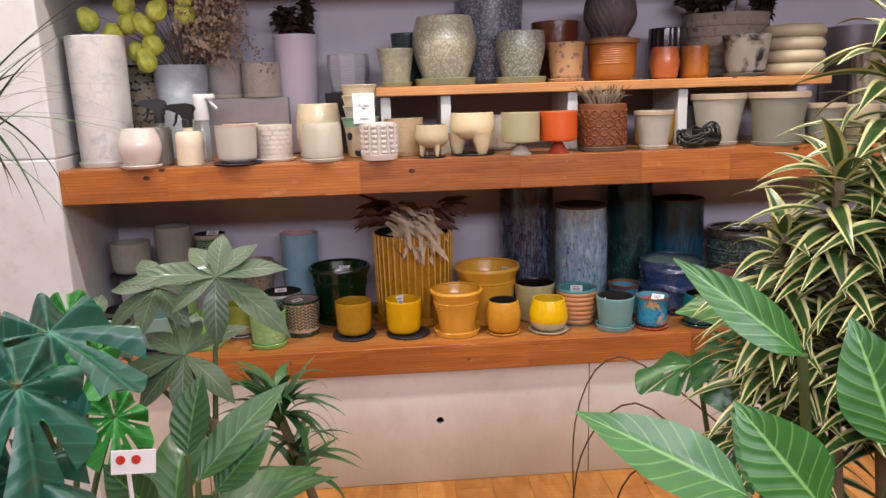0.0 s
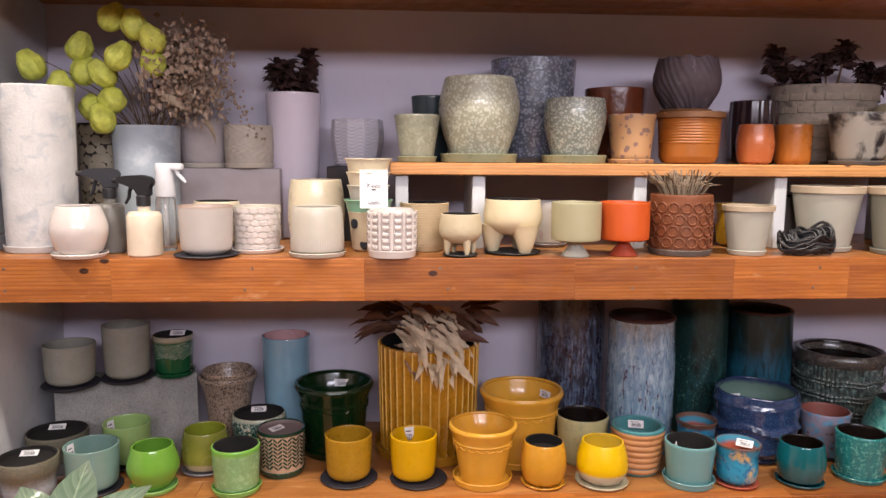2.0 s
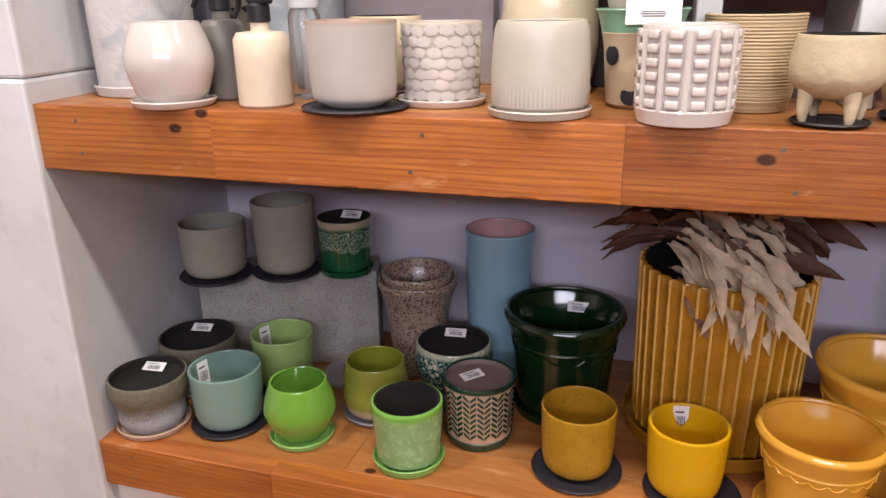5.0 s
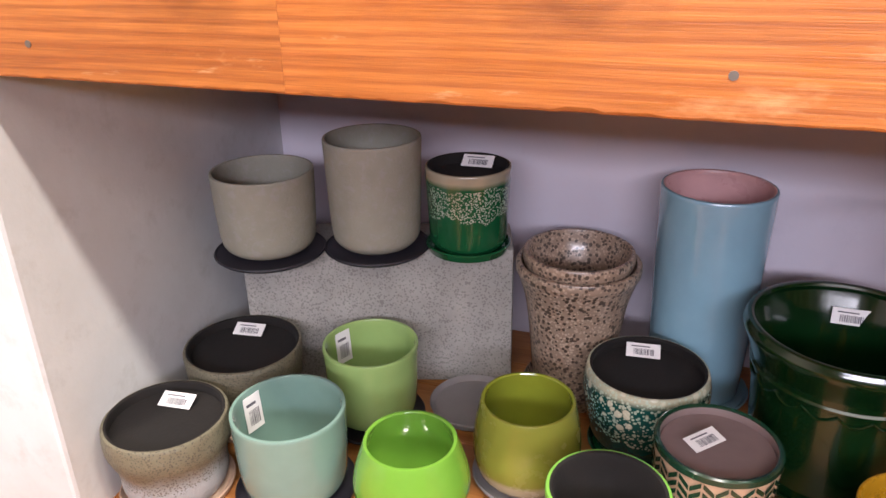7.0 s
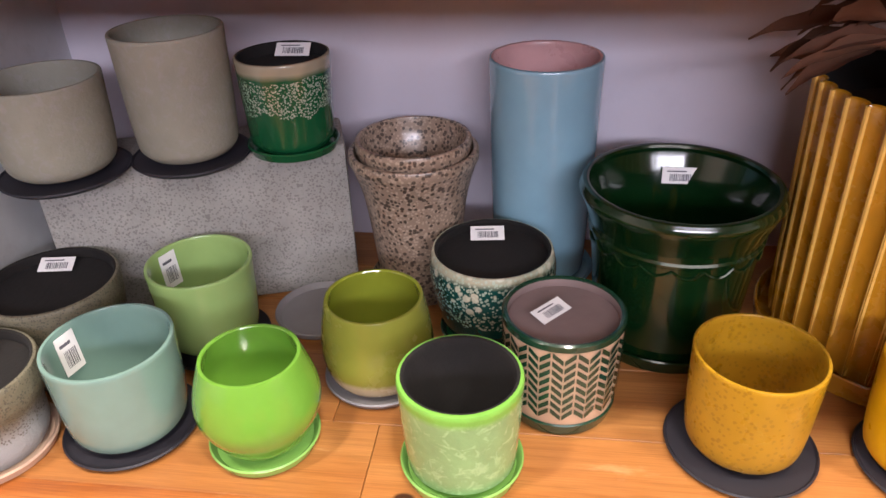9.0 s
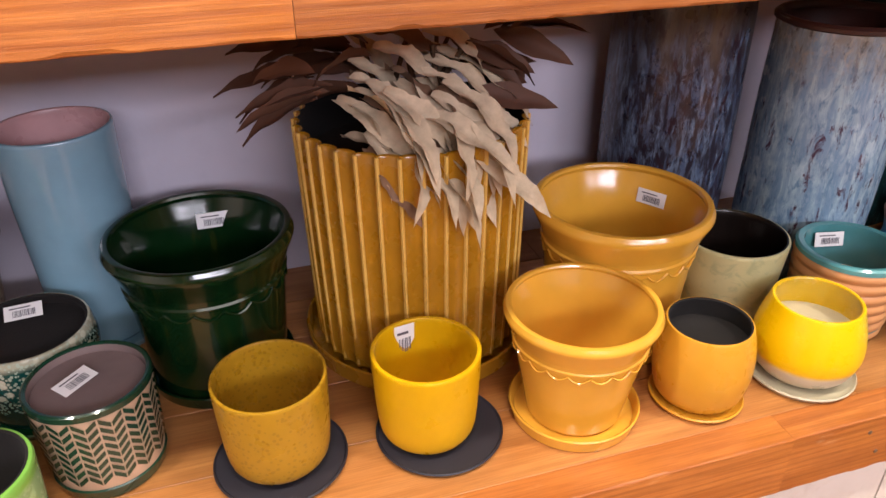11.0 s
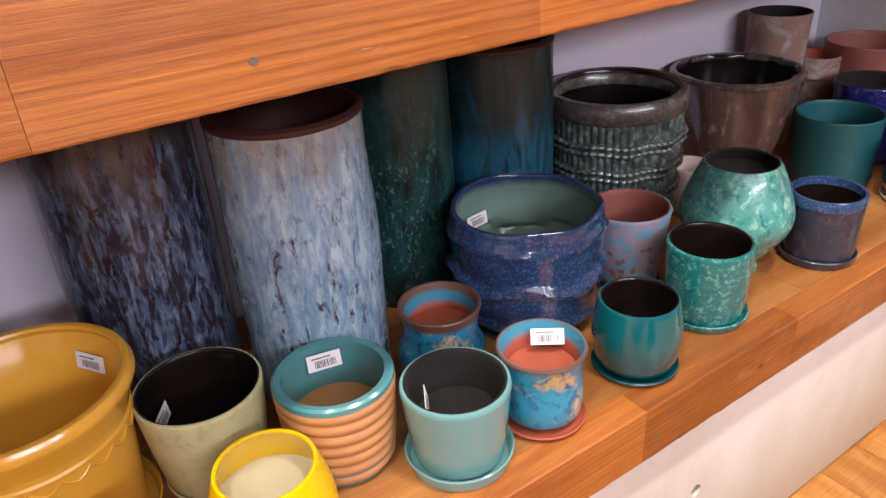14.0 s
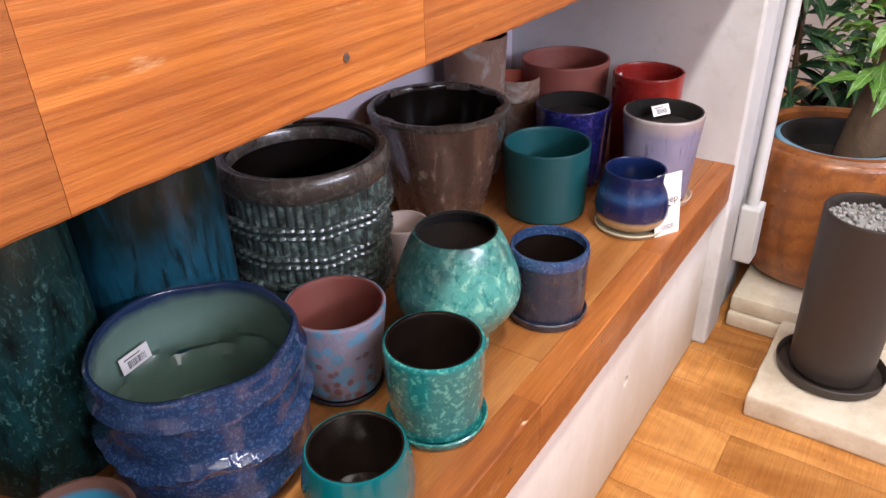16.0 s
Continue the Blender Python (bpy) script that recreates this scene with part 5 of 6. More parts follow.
m_ochre = G("burnt_ochre_ribbed_glaze", "9a5a20", 0.35, 0.12, gloss=0.2)
m_ochrelid = G("brown_ochre_rim", "7a5436", 0.5)
m_choc = G("dark_chocolate_glaze", "2c1d20", 0.15, 0.2, gloss=0.5)
m_copper = G("coppery_clay_glaze", "a85c34", 0.3, 0.12, gloss=0.2)
m_amber = G("amber_brown_glaze", "9c5a1e", 0.3, 0.12, gloss=0.2)
m_patch = G("patchwork_bark_clay", "8d8072", 0.65, 0.25, patch=("5c5048", 14, 0.0), bump=0.4)
m_zebra = G("black_painted_grey_glaze", "8c857c", 0.4, 0.15, patch=("221d1e", 13, 0.06))
m_ring = G("cream_ring_glaze", "b3a98e", 0.45, 0.08)
m_bark = G("birch_bark_clay", "857a6e", 0.75, 0.3, drip=(("3c332e", 0.03),), bump=0.9, bump_scale=50)
m_dkbrn = G("dark_umber_glaze", "4b4244", 0.35, 0.25, bands=((0.34, 0.1, "6a6064"),), gloss=0.3)
m_nightblue = G("night_blue_glaze", "1d1f33", 0.25, 0.2, gloss=0.4)
m_crack = G("cracked_earth_clay", "a59b86", 0.8, 0.2)
m_bluegrey = G("chalky_blue_grey", "9aa3ac", 0.65, 0.15, patch=("b6bcc2", 9, 0.04), bump=0.5, bump_scale=40)
m_lilwhite = G("lilac_white_gloss", "cfc6d2", 0.2, 0.06, gloss=0.4)
m_greyA = G("mushroom_grey_clay", "aca2a1", 0.7, 0.15, bump=0.6, bump_scale=80)
m_greyB = G("warm_grey_carved_clay", "b3a99c", 0.7, 0.15, bump=0.6, bump_scale=60)
m_wgrey = G("pale_grey_scored_clay", "b3b0ba", 0.6, 0.12)
m_stand = G("grey_felt_stand", "afa6a7", 0.85, 0.12, bump=0.4)
m_blackbox = plain("black_card_box", "2b2527", 0.7)

vessel("plant_pot", "grey green tapered pot on a saucer", 0.06, 2.745, R, [(0.042, 0), (0.046, 0.006), (0.064, 0.122)], m_sgreen, M_DARKINSIDE, 0.005, (0.056, 0.016, m_sau_g), smooth=False, group="riser pots")
vessel("plant_pot", "large pale pot with lava glaze on a saucer", 0.235, 2.77, R, [(0.068, 0), (0.078, 0.01), (0.108, 0.1), (0.113, 0.16), (0.098, 0.226)], m_lava2, M_DARKINSIDE, 0.008, (0.11, 0.024, m_sau_g), group="riser pots")
vessel("plant_pot", "grey green speckled round pot on a saucer", 0.507, 2.765, R, [(0.055, 0), (0.062, 0.008), (0.084, 0.09), (0.088, 0.135), (0.083, 0.172)], m_lava, M_DARKINSIDE, 0.006, (0.092, 0.022, m_sau_g), group="riser pots")
vessel("plant_pot", "dark teal pot half hidden behind others", 0.108, 2.90, R, [(0.042, 0), (0.046, 0.006), (0.062, 0.185)], m_dteal, M_DARKINSIDE, 0.005, (0.05, 0.01, m_dteal), smooth=False)
vessel("plant_pot", "tall blue grey lava-glazed pot", 0.42, 2.955, R, [(0.085, 0), (0.092, 0.01), (0.12, 0.15), (0.13, 0.298)], m_lavab, M_DARKINSIDE, 0.008, (0.095, 0.014, m_slate), group="riser pots")
vessel("plant_pot", "chestnut glazed dimpled pot", 0.677, 2.95, R, [(0.08, 0), (0.086, 0.01), (0.092, 0.15), (0.094, 0.224)], m_brglaze, M_DARKINSIDE, 0.006)
vessel("plant_pot", "peach clay pot with dark spots on a saucer", 0.672, 2.765, R, [(0.05, 0), (0.054, 0.006), (0.067, 0.13)], m_peach, M_DARKINSIDE, 0.005, (0.066, 0.012, m_peach), smooth=False, group="riser pots")
oc = vessel("plant_pot", "burnt ochre pot with fine ribs under a wide rim", 0.844, 2.775, R, [(0.066, 0), (0.074, 0.005), (0.082, 0.02), (0.087, 0.13)], m_ochre, M_DARKINSIDE, 0.006, None, relief=lambda a, z: (0.0016 * abs(math.sin(z * math.pi / 0.008)) if z > 0.055 else 0, 0), step=0.002, smooth=False)
part("rim_band", revolve([(0.085, 0.128), (0.097, 0.13), (0.098, 0.143), (0.096, 0.146), (0.03, 0.146)], 56), m_ochrelid, oc, "flat brown rim")
vessel("woven_ball_pot", "round grey brown pot with a woven fibre look on a dish", 0.85, 2.825, R + 0.146, [(0.045, 0), (0.06, 0.01), (0.09, 0.06), (0.094, 0.1), (0.082, 0.148)], m_wovenball, M_DARKINSIDE, 0.006, (0.074, 0.01, m_ochrelid), relief=lambda a, z: (0.002 * math.sin(a * 30 + z * 160), 0.004 * math.sin(a * 9)), seg=128, category="plant pot")
vessel("plant_pot", "dark chocolate glossy pot with dimples", 1.11, 2.93, R, [(0.06, 0), (0.066, 0.01), (0.072, 0.1), (0.07, 0.19)], m_choc, M_DARKINSIDE, 0.006, relief=lambda a, z: (0.002 * math.sin(a * 14), 0), seg=112)
vessel("plant_pot", "small coppery clay pot", 1.037, 2.765, R, [(0.04, 0), (0.046, 0.008), (0.053, 0.06), (0.046, 0.112)], m_copper, None, 0.005, group="riser pots")
vessel("plant_pot", "small amber brown straight pot", 1.152, 2.77, R, [(0.045, 0), (0.05, 0.006), (0.051, 0.113)], m_amber, M_DARKINSIDE, 0.005, smooth=False, group="riser pots")
pw = vessel("basket_planter", "wide patchwork bark planter holding dried flowers", 1.355, 2.968, R, [(0.118, 0), (0.125, 0.006), (0.15, 0.12), (0.168, 0.24)], m_patch, M_DARKINSIDE, 0.008, None, (0.03, M_SOIL), smooth=False, category="planter")
pw.scale.y = 0.72
prs3 = random.Random(12)
slab_b = box(-0.024, 0.024, -0.002, 0.002, -0.017, 0.017, 0.0015, 1)
slab_me = bpy.data.meshes.new("bark_patch")
slab_b.to_mesh(slab_me), slab_b.free(), slab_me.materials.append(plain("bark_patch_tone", "948675", 0.7, 0, 0.5, 25, 0.5))
for row in range(6):
    for c in range(19):
        a = 2 * math.pi * (c + 0.5 * (row % 2)) / 19
        zz = 0.024 + row * 0.037
        rr = 0.126 + 0.042 * zz / 0.24
        share("bark_patch", slab_me, pw, pose(rr * math.cos(a), rr * math.sin(a), zz, -9, prs3.uniform(-4, 4), math.degrees(a) + 90) @ Matrix.Diagonal((1, 1, prs3.uniform(0.85, 1.05), 1)))
vessel("plant_pot", "grey pot painted with black brush shapes on a saucer", 1.325, 2.73, R, [(0.06, 0), (0.066, 0.006), (0.084, 0.138)], m_zebra, M_DARKINSIDE, 0.006, (0.076, 0.012, m_slate), smooth=False, group="riser pots")
rg = thing("ring_pot", "cream pot shaped as four stacked fat rings", "plant pot", 1.533, 2.79, R)
for k in range(4):
    pts = [(0.111 - 0.0235 + 0.0235 * math.cos(b), 0.0235 + 0.045 * k + 0.0235 * math.sin(b)) for b in [-math.pi / 2 + math.pi * s / 10 for s in range(11)]]
    part("ring", revolve([(0.06, pts[0][1] - 0.0)] + pts + [(0.06, pts[-1][1])], 72), m_ring, rg, m=pose(0, 0, 0))
vessel("tall_vase", "brown grey cylinder vase with a dark band", 1.88, 2.985, U, [(0.088, 0), (0.096, 0.01), (0.1, 0.42)], m_dkbrn, M_DARKINSIDE, 0.007, smooth=False, category="vase")
vessel("tall_vase", "vase with rough birch bark surface", 1.862, 2.80, U, [(0.068, 0), (0.074, 0.006), (0.08, 0.31)], m_bark, M_DARKINSIDE, 0.007, smooth=False, category="vase", relief=lambda a, z: (0.002 * math.sin(a * 17 + z * 30), 0), seg=96)
vessel("tall_vase", "night blue glossy cylinder vase", 2.13, 2.985, U, [(0.09, 0), (0.098, 0.01), (0.105, 0.42)], m_nightblue, M_DARKINSIDE, 0.007, smooth=False, category="vase")
vessel("tall_vase", "broad vase with rough bark surface", 2.1, 2.78, U, [(0.08, 0), (0.088, 0.006), (0.094, 0.30)], m_bark, M_DARKINSIDE, 0.007, smooth=False, category="vase", relief=lambda a, z: (0.002 * math.sin(a * 15 + z * 26), 0), seg=96)
vessel("tall_vase", "slim lilac white cylinder vase holding dried flowers", -0.312, 2.99, U, [(0.062, 0), (0.066, 0.006), (0.075, 0.2), (0.084, 0.438)], m_lilwhite, None, 0.006, category="vase")
ck = vessel("tall_vase", "vase with a cracked earth surface", -0.865, 2.955, U, [(0.062, 0), (0.068, 0.006), (0.074, 0.34)], plain("dark_crack_ground", "3a322b", 0.9), M_DARKINSIDE, 0.006, smooth=False, category="vase")
plates = bmesh.new()
for row in range(12):
    for c in range(16):
        a = 2 * math.pi * (c + 0.5 * (row % 2) + prs3.uniform(-0.15, 0.15)) / 16
        zc = 0.018 + row * 0.0275 + prs3.uniform(-0.003, 0.003)
        rr = 0.069 + 0.005 * zc / 0.34
        ring = []
        for s in range(6):
            b = 2 * math.pi * s / 6 + prs3.uniform(-0.25, 0.25)
            k = prs3.uniform(0.8, 1.15)
            aa = a + math.cos(b) * 0.0168 * k / rr
            ring.append(plates.verts.new(((rr + 0.003) * math.cos(aa), (rr + 0.003) * math.sin(aa), zc + 0.0168 * k * math.sin(b))))
        plates.faces.new(ring)
part("cracked_surface", plates, m_crack, ck, "pale cracked clay plates", False)
vessel("planter", "chalky blue grey straight planter holding dried flowers", -0.705, 2.835, U, [(0.076, 0), (0.082, 0.006), (0.092, 0.33)], m_bluegrey, M_DARKINSIDE, 0.007, None, (0.03, M_SOIL), smooth=False, category="planter")
st = thing("display_block", "grey display block carrying two pots", "block", -0.485, 2.955, U)
part("body", box(-0.15, 0.145, -0.075, 0.075, 0, 0.214, 0.004, 2), m_stand, st)
vessel("plant_pot", "mushroom grey rough pot on a pale saucer", -0.58, 2.962, U + 0.214, [(0.055, 0), (0.066, 0.01), (0.074, 0.06), (0.076, 0.135)], m_greyA, M_DARKINSIDE, 0.006, (0.074, 0.014, m_combm), group="grey pots on the block")
vessel("plant_pot", "warm grey carved pot on a pale saucer", -0.4375, 2.93, U + 0.214, [(0.062, 0), (0.068, 0.008), (0.071, 0.06), (0.071, 0.118)], m_greyB, M_DARKINSIDE, 0.006, (0.073, 0.014, m_combm), relief=lambda a, z: (0.0012 * math.sin(a * 16 + 6 * math.sin(z * 160)), 0), seg=128, step=0.004, group="grey pots on the block")
bx = thing("display_box", "black card box used as a stand", "box", -0.118, 2.95, U)
part("body", box(-0.085, 0.085, -0.08, 0.08, 0, 0.222, 0.003, 1), m_blackbox, bx)
vessel("plant_pot", "pale grey pot scored with slanted lines, eight-sided", -0.116, 2.95, U + 0.222, [(0.06, 0), (0.066, 0.006), (0.08, 0.07), (0.077, 0.132)], m_wgrey, M_DARKINSIDE, 0.006, (0.07, 0.01, m_wgrey), relief=lambda a, z: (-0.004 * abs(math.sin(a * 5)) + 0.0012 * math.sin(z * 620 + 3 * math.sin(a * 10)), 0), seg=120, step=0.0022)

# ---- dried flowers ----
m_dry = plain("dried_brown_stems", "5e4630", 0.8, 0, 0.3, 30)
m_drypale = plain("dried_straw_petals", "a3917a", 0.8, 0, 0.35, 30)
m_dryhyd = plain("dried_hydrangea_petals", "a58f7c", 0.85, 0, 0.4, 60)
m_drydark = plain("dried_dark_red_heads", "3f2420", 0.8, 0, 0.4, 60)
m_balloon = plain("lime_seed_balloon", "d8de62", 0.6, 0, 0.5, 45, 0.6)
m_dryleafw = plain("bleached_dried_leaf", "dcc6a6", 0.7, 0, 0.5, 34, 0.3)
m_drytan = plain("tan_dried_leaf", "8a6850", 0.7, 0, 0.5, 26, 0.3)
m_dryleafb = plain("brown_dried_leaf", "5a3826", 0.7, 0, 0.35, 20, 0.3)


def blade(name, length, width, mat, bend=0.3, fold=0.15, shape=1.0, tip=0.08, wave=0.0, n=10, across=4):
    """Mesh of one leaf that grows along +y from the origin, face up, bending down. u across, v along."""
    bm = bmesh.new()
    uvl = bm.loops.layers.uv.new("UVMap")
    rows = []
    ang, px, pz = 0.0, 0.0, 0.0
    for i in range(n + 1):
        v = i / n
        w = width * 0.5 * (math.sin(math.pi * min(1, v ** shape) ** 0.9) * (1 - tip) + tip * (1 - v))
        w = max(w, width * 0.02) * (1 + wave * 1.6 * math.sin(v * 19) * math.sin(v * 33 + 1))
        row = []
        for j in range(across + 1):
            u = j / across * 2 - 1
            zz = abs(u) * w * fold + wave * math.sin(v * 17 + (2 if u > 0 else 0)) * abs(u) * width + wave * 0.6 * width * math.sin(v * 9)
            row.append((bm.verts.new((u * w, px, pz + zz)), (u + 1) / 2, v))
        rows.append(row)
        ang = bend * v * 2.0
        px += math.cos(ang) * length / n
        pz -= math.sin(ang) * length / n
    for a, b in zip(rows, rows[1:]):
        for j in range(across):
            f = bm.faces.new((a[j][0], a[j + 1][0], b[j + 1][0], b[j][0]))
            for lp, src in zip(f.loops, (a[j], a[j + 1], b[j + 1], b[j])):
                lp[uvl].uv = (src[1], src[2])
    me = bpy.data.meshes.new(name)
    bm.to_mesh(me), bm.free()
    me.materials.append(mat)
    me.polygons.foreach_set("use_smooth", [True] * len(me.polygons))
    return me


def aim(base, direction, roll=0.0):
    """A pose that turns +y to the direction, with the leaf's face as far up as may be."""
    d = Vector(direction).normalized()
    side = d.cross(Vector((0, 0, 1)))
    side = side.normalized() if side.length > 1e-4 else Vector((1, 0, 0))
    up = side.cross(d)
    m = Matrix((side, d, up)).transposed().to_4x4()
    return Matrix.Translation(base) @ m @ pose(0, 0, 0, 0, roll, 0)


# lime seed balloons and hydrangea in the blue grey planter
bq = thing("dried_bouquet", "bouquet of lime seed balloons and brown dried hydrangea", "dried flowers", -0.69, 2.835, U + 0.25)
frs = random.Random(21)
for k, (bx_, by_, bz_) in enumerate(((-0.276, -0.090, 0.233), (-0.167, -0.030, 0.226), (-0.106, -0.050, 0.218), (0.035, -0.070, 0.248), (-0.205, -0.090, 0.179), (-0.149, -0.030, 0.129), (-0.086, -0.050, 0.149), (-0.106, -0.070, 0.095), (-0.051, -0.090, 0.260), (-0.175, -0.030, 0.290), (-0.079, -0.050, 0.368), (-0.010, -0.070, 0.344), (0.042, -0.090, 0.306))):
    bl = bmesh.new()
    bmesh.ops.create_uvsphere(bl, u_segments=18, v_segments=12, radius=0.034)
    for v in bl.verts:
        a = math.atan2(v.co.y, v.co.x)
        s = 1 + 0.1 * math.cos(a * 6) + 0.05 * math.sin(a * 3 + v.co.z * 90)
        v.co.x *= s
        v.co.y *= s
        v.co.z = v.co.z * 1.12 + (0.01 if v.co.z > 0.025 else 0)
    part("seed_balloon", bl, m_balloon, bq, "papery lime green seed balloon", True, pose(bx_, by_, bz_, frs.uniform(-40, 40), frs.uniform(-40, 40), frs.uniform(0, 180)))
    part("stem", tube([(frs.uniform(-0.02, 0.02), frs.uniform(-0.02, 0.02), 0), (bx_ * 0.4, by_ * 0.3, bz_ * 0.7), (bx_, by_, bz_ + 0.03)], 0.0022, 0.001, 5, 0.03), m_dry, bq)
petal = bmesh.new()
for k in range(2600):
    t = frs.random()
    cx, cz = 0.02 + 0.18 * frs.betavariate(2, 2.4), 0.1 + 0.25 * frs.betavariate(2.2, 2)
    c = Vector((cx + frs.gauss(0, 0.03), frs.gauss(-0.01, 0.05), cz + frs.gauss(0, 0.02)))
    s = frs.uniform(0.005, 0.012)
    e = Euler((frs.uniform(0, 6), frs.uniform(0, 6), frs.uniform(0, 6))).to_matrix()
    vs = [petal.verts.new(c + e @ Vector(p) * s) for p in ((-1, 0, 0), (0, -0.7, 0.2), (1, 0, 0), (0, 0.7, 0.2))]
    petal.faces.new(vs)
part("hydrangea_petals", petal, m_dryhyd, bq, "crumpled brown dried petals", False)
for k in range(26):
    a = frs.uniform(-0.7, 1.3)
    L = frs.uniform(0.12, 0.32)
    part("stem", tube([(frs.uniform(-0.04, 0.04), frs.uniform(-0.03, 0.03), 0), (math.sin(a) * L * 0.4, frs.uniform(-0.05, 0.05), L * 0.6), (math.sin(a) * L * 0.8, frs.uniform(-0.06, 0.06), L)], 0.002, 0.0008, 5, 0.03), m_dry, bq)
pale_leaf = blade("pale_leaf", 0.08, 0.026, m_drypale, 0.5, 0.3, 0.8)
for p, d, r in (((0.1, -0.08, 0.2), (0.7, -0.3, 0.5), 30), ((0.06, -0.09, 0.16), (0.8, -0.2, -0.3), 60), ((0.15, -0.05, 0.1), (0.8, 0, -0.6), 20)):
    share("pale_leaf", pale_leaf, bq, aim(p, d, r), "bleached dried leaf")
for k in range(60):
    t = k / 60
    bm = bmesh.new()
    bmesh.ops.create_icosphere(bm, subdivisions=1, radius=0.0045)
    part("dried_bud", bm, m_dryhyd, bq, "", True, pose(0.17 + 0.13 * t + frs.gauss(0, 0.012), frs.gauss(0.02, 0.015), 0.2 - 0.16 * t * t + frs.gauss(0, 0.012)))


def dried_heads(label, x, y, z, spots, seed):
    ob = thing("dried_flowers", label, "dried flowers", x, y, z)
    g = random.Random(seed)
    petal_me = blade("dried_petal", 0.05, 0.026, m_drydark, 0.7, 0.5, 0.8, wave=0.15, n=6, across=2)
    for sx, sy, sz in spots:
        part("stem", tube([(sx * 0.2, sy * 0.2, -0.08), (sx, sy, sz)], 0.004, 0.003, 6), m_dry, ob)
        for k in range(44):
            a = g.uniform(0, 2 * math.pi)
            el = g.uniform(-0.1, 1.7)
            share("petal", petal_me, ob, aim((sx, sy, sz - 0.05 + g.uniform(0, 0.06)), (math.cos(a) * 0.8, math.sin(a) * 0.8, el), g.uniform(-70, 70)))
    return ob


dried_heads("dark red brown dried flower heads in a slim vase", -0.312, 2.99, U + 0.44, ((-0.035, 0, 0.04), (-0.015, -0.02, 0.07), (-0.05, 0.01, 0.075), (0.035, 0, 0.05), (0.045, 0.005, 0.105)), 3)
dried_heads("brown dried flower heads in the patchwork planter", 1.355, 2.945, R + 0.24, ((-0.15, 0, 0.06), (-0.1, -0.03, 0.03), (-0.17, 0.02, 0.1), (-0.02, 0, 0.08), (0.03, -0.02, 0.11), (-0.05, 0.03, 0.05), (0.12, 0, 0.05), (0.14, -0.02, 0.03)), 5)

# dried grass tuft in the rust pot
tg = thing("dried_grass", "tuft of pale brown dried grass in the rust pot", "dried flowers", 0.756, 2.585, U + 0.14)
for k in range(150):
    a, q = frs.uniform(0, 2 * math.pi), frs.uniform(0.2, 1)
    c, s = math.cos(a) * q, math.sin(a) * q
    part("dry_stalk", tube([(0.045 * c, 0.045 * s, 0), (0.07 * c, 0.06 * s, 0.04), (0.10 * c + frs.uniform(-0.02, 0.02), 0.07 * s, frs.uniform(0.04, 0.085))], 0.0016, 0.0012, 4, 0.025), m_drypale if k % 3 else m_dry, tg)

# dried leaves in the fluted planter
dl = thing("dried_leaf_plant", "bleached and brown dried leaves drooping over the fluted planter", "dried plant", 0.103, 2.874, ZL + 0.29)
long_w = [blade("bleached_leaf", L, W, mt, b, 0.5, 1.35, 0.3, 0.1, 22, 6) for L, W, b, mt in ((0.15, 0.038, 0.65, m_dryleafw), (0.125, 0.036, 0.75, m_dryleafw), (0.17, 0.036, 0.55, m_dryleafw), (0.13, 0.046, 0.6, m_drytan), (0.115, 0.036, 0.8, m_dryleafw))]
short_b = [blade("brown_leaf", L, 0.033, m_dryleafb, b, 0.4, 0.9, 0.05, 0.05, 10, 4) for L, b in ((0.1, 0.45), (0.12, 0.3))]
for k in range(46):
    u = frs.uniform(-0.115, 0.05)
    yf = -math.sqrt(max(0.0, 0.15 ** 2 - u * u))
    b0 = (u * 0.75 - 0.02, yf * frs.uniform(0.25, 0.75), frs.uniform(0.075, 0.12) - 0.02 * (k % 3))
    share("bleached_leaf", frs.choice(long_w), dl, aim(b0, (0.62 + frs.uniform(-0.25, 0.25), -0.72, frs.uniform(-0.35, 0.05)), frs.uniform(-35, 35)), "bleached wavy dried leaf")
for k in range(12):
    b0 = (frs.uniform(-0.1, 0.06), frs.uniform(-0.06, 0.06), frs.uniform(0.1, 0.16))
    share("bleached_leaf", frs.choice(long_w), dl, aim(b0, (0.8 + frs.uniform(-0.3, 0.2), -0.4, frs.uniform(-0.3, 0.1)), frs.uniform(-35, 35)), "bleached wavy dried leaf")
for k in range(34):
    a = frs.uniform(0, 2 * math.pi)
    side = -1 if k % 3 else 1
    b0 = (side * 0.09 + frs.uniform(-0.04, 0.04), frs.uniform(-0.06, 0.04), frs.uniform(0.08, 0.15))
    share("brown_leaf", frs.choice(short_b), dl, aim(b0, (side * 0.9 + frs.uniform(-0.4, 0.4), frs.uniform(-0.6, 0.3), frs.uniform(-0.3, 0.55)), frs.uniform(-60, 60)), "curled brown dried leaf")
for k in range(9):
    part("stem", tube([(frs.uniform(-0.05, 0.05), frs.uniform(-0.04, 0.04), -0.01), (frs.uniform(-0.08, 0.08), frs.uniform(-0.05, 0.03), 0.14)], 0.005, 0.003, 6), m_dry, dl)

# ---- corner beyond the shelves ----
m_woodpot = wood("dark_mango_wood", "6a3c1c", "a86a34", (10, 10, 2.2), 0.35)
m_anth = plain("anthracite_planter", "332c29", 0.5, 0, 0.08)
m_gravel = G("grey_gravel", "9a9a98", 0.8, 0.3)
m_slab = plaster("chipped_cast_stone", "cfc6b4", "9a8468", 0.6, 9, 0.85)
m_bluerim = G("blue_grey_inner_pot", "6f9ab5", 0.4)
m_trunk = G("rough_caudex_bark", "5c4a38", 0.9, 0.4, bump=1.0, bump_scale=60)
m_fern = leaf_mat("fresh_green_leaf", "5d8f3a", "9fc078")

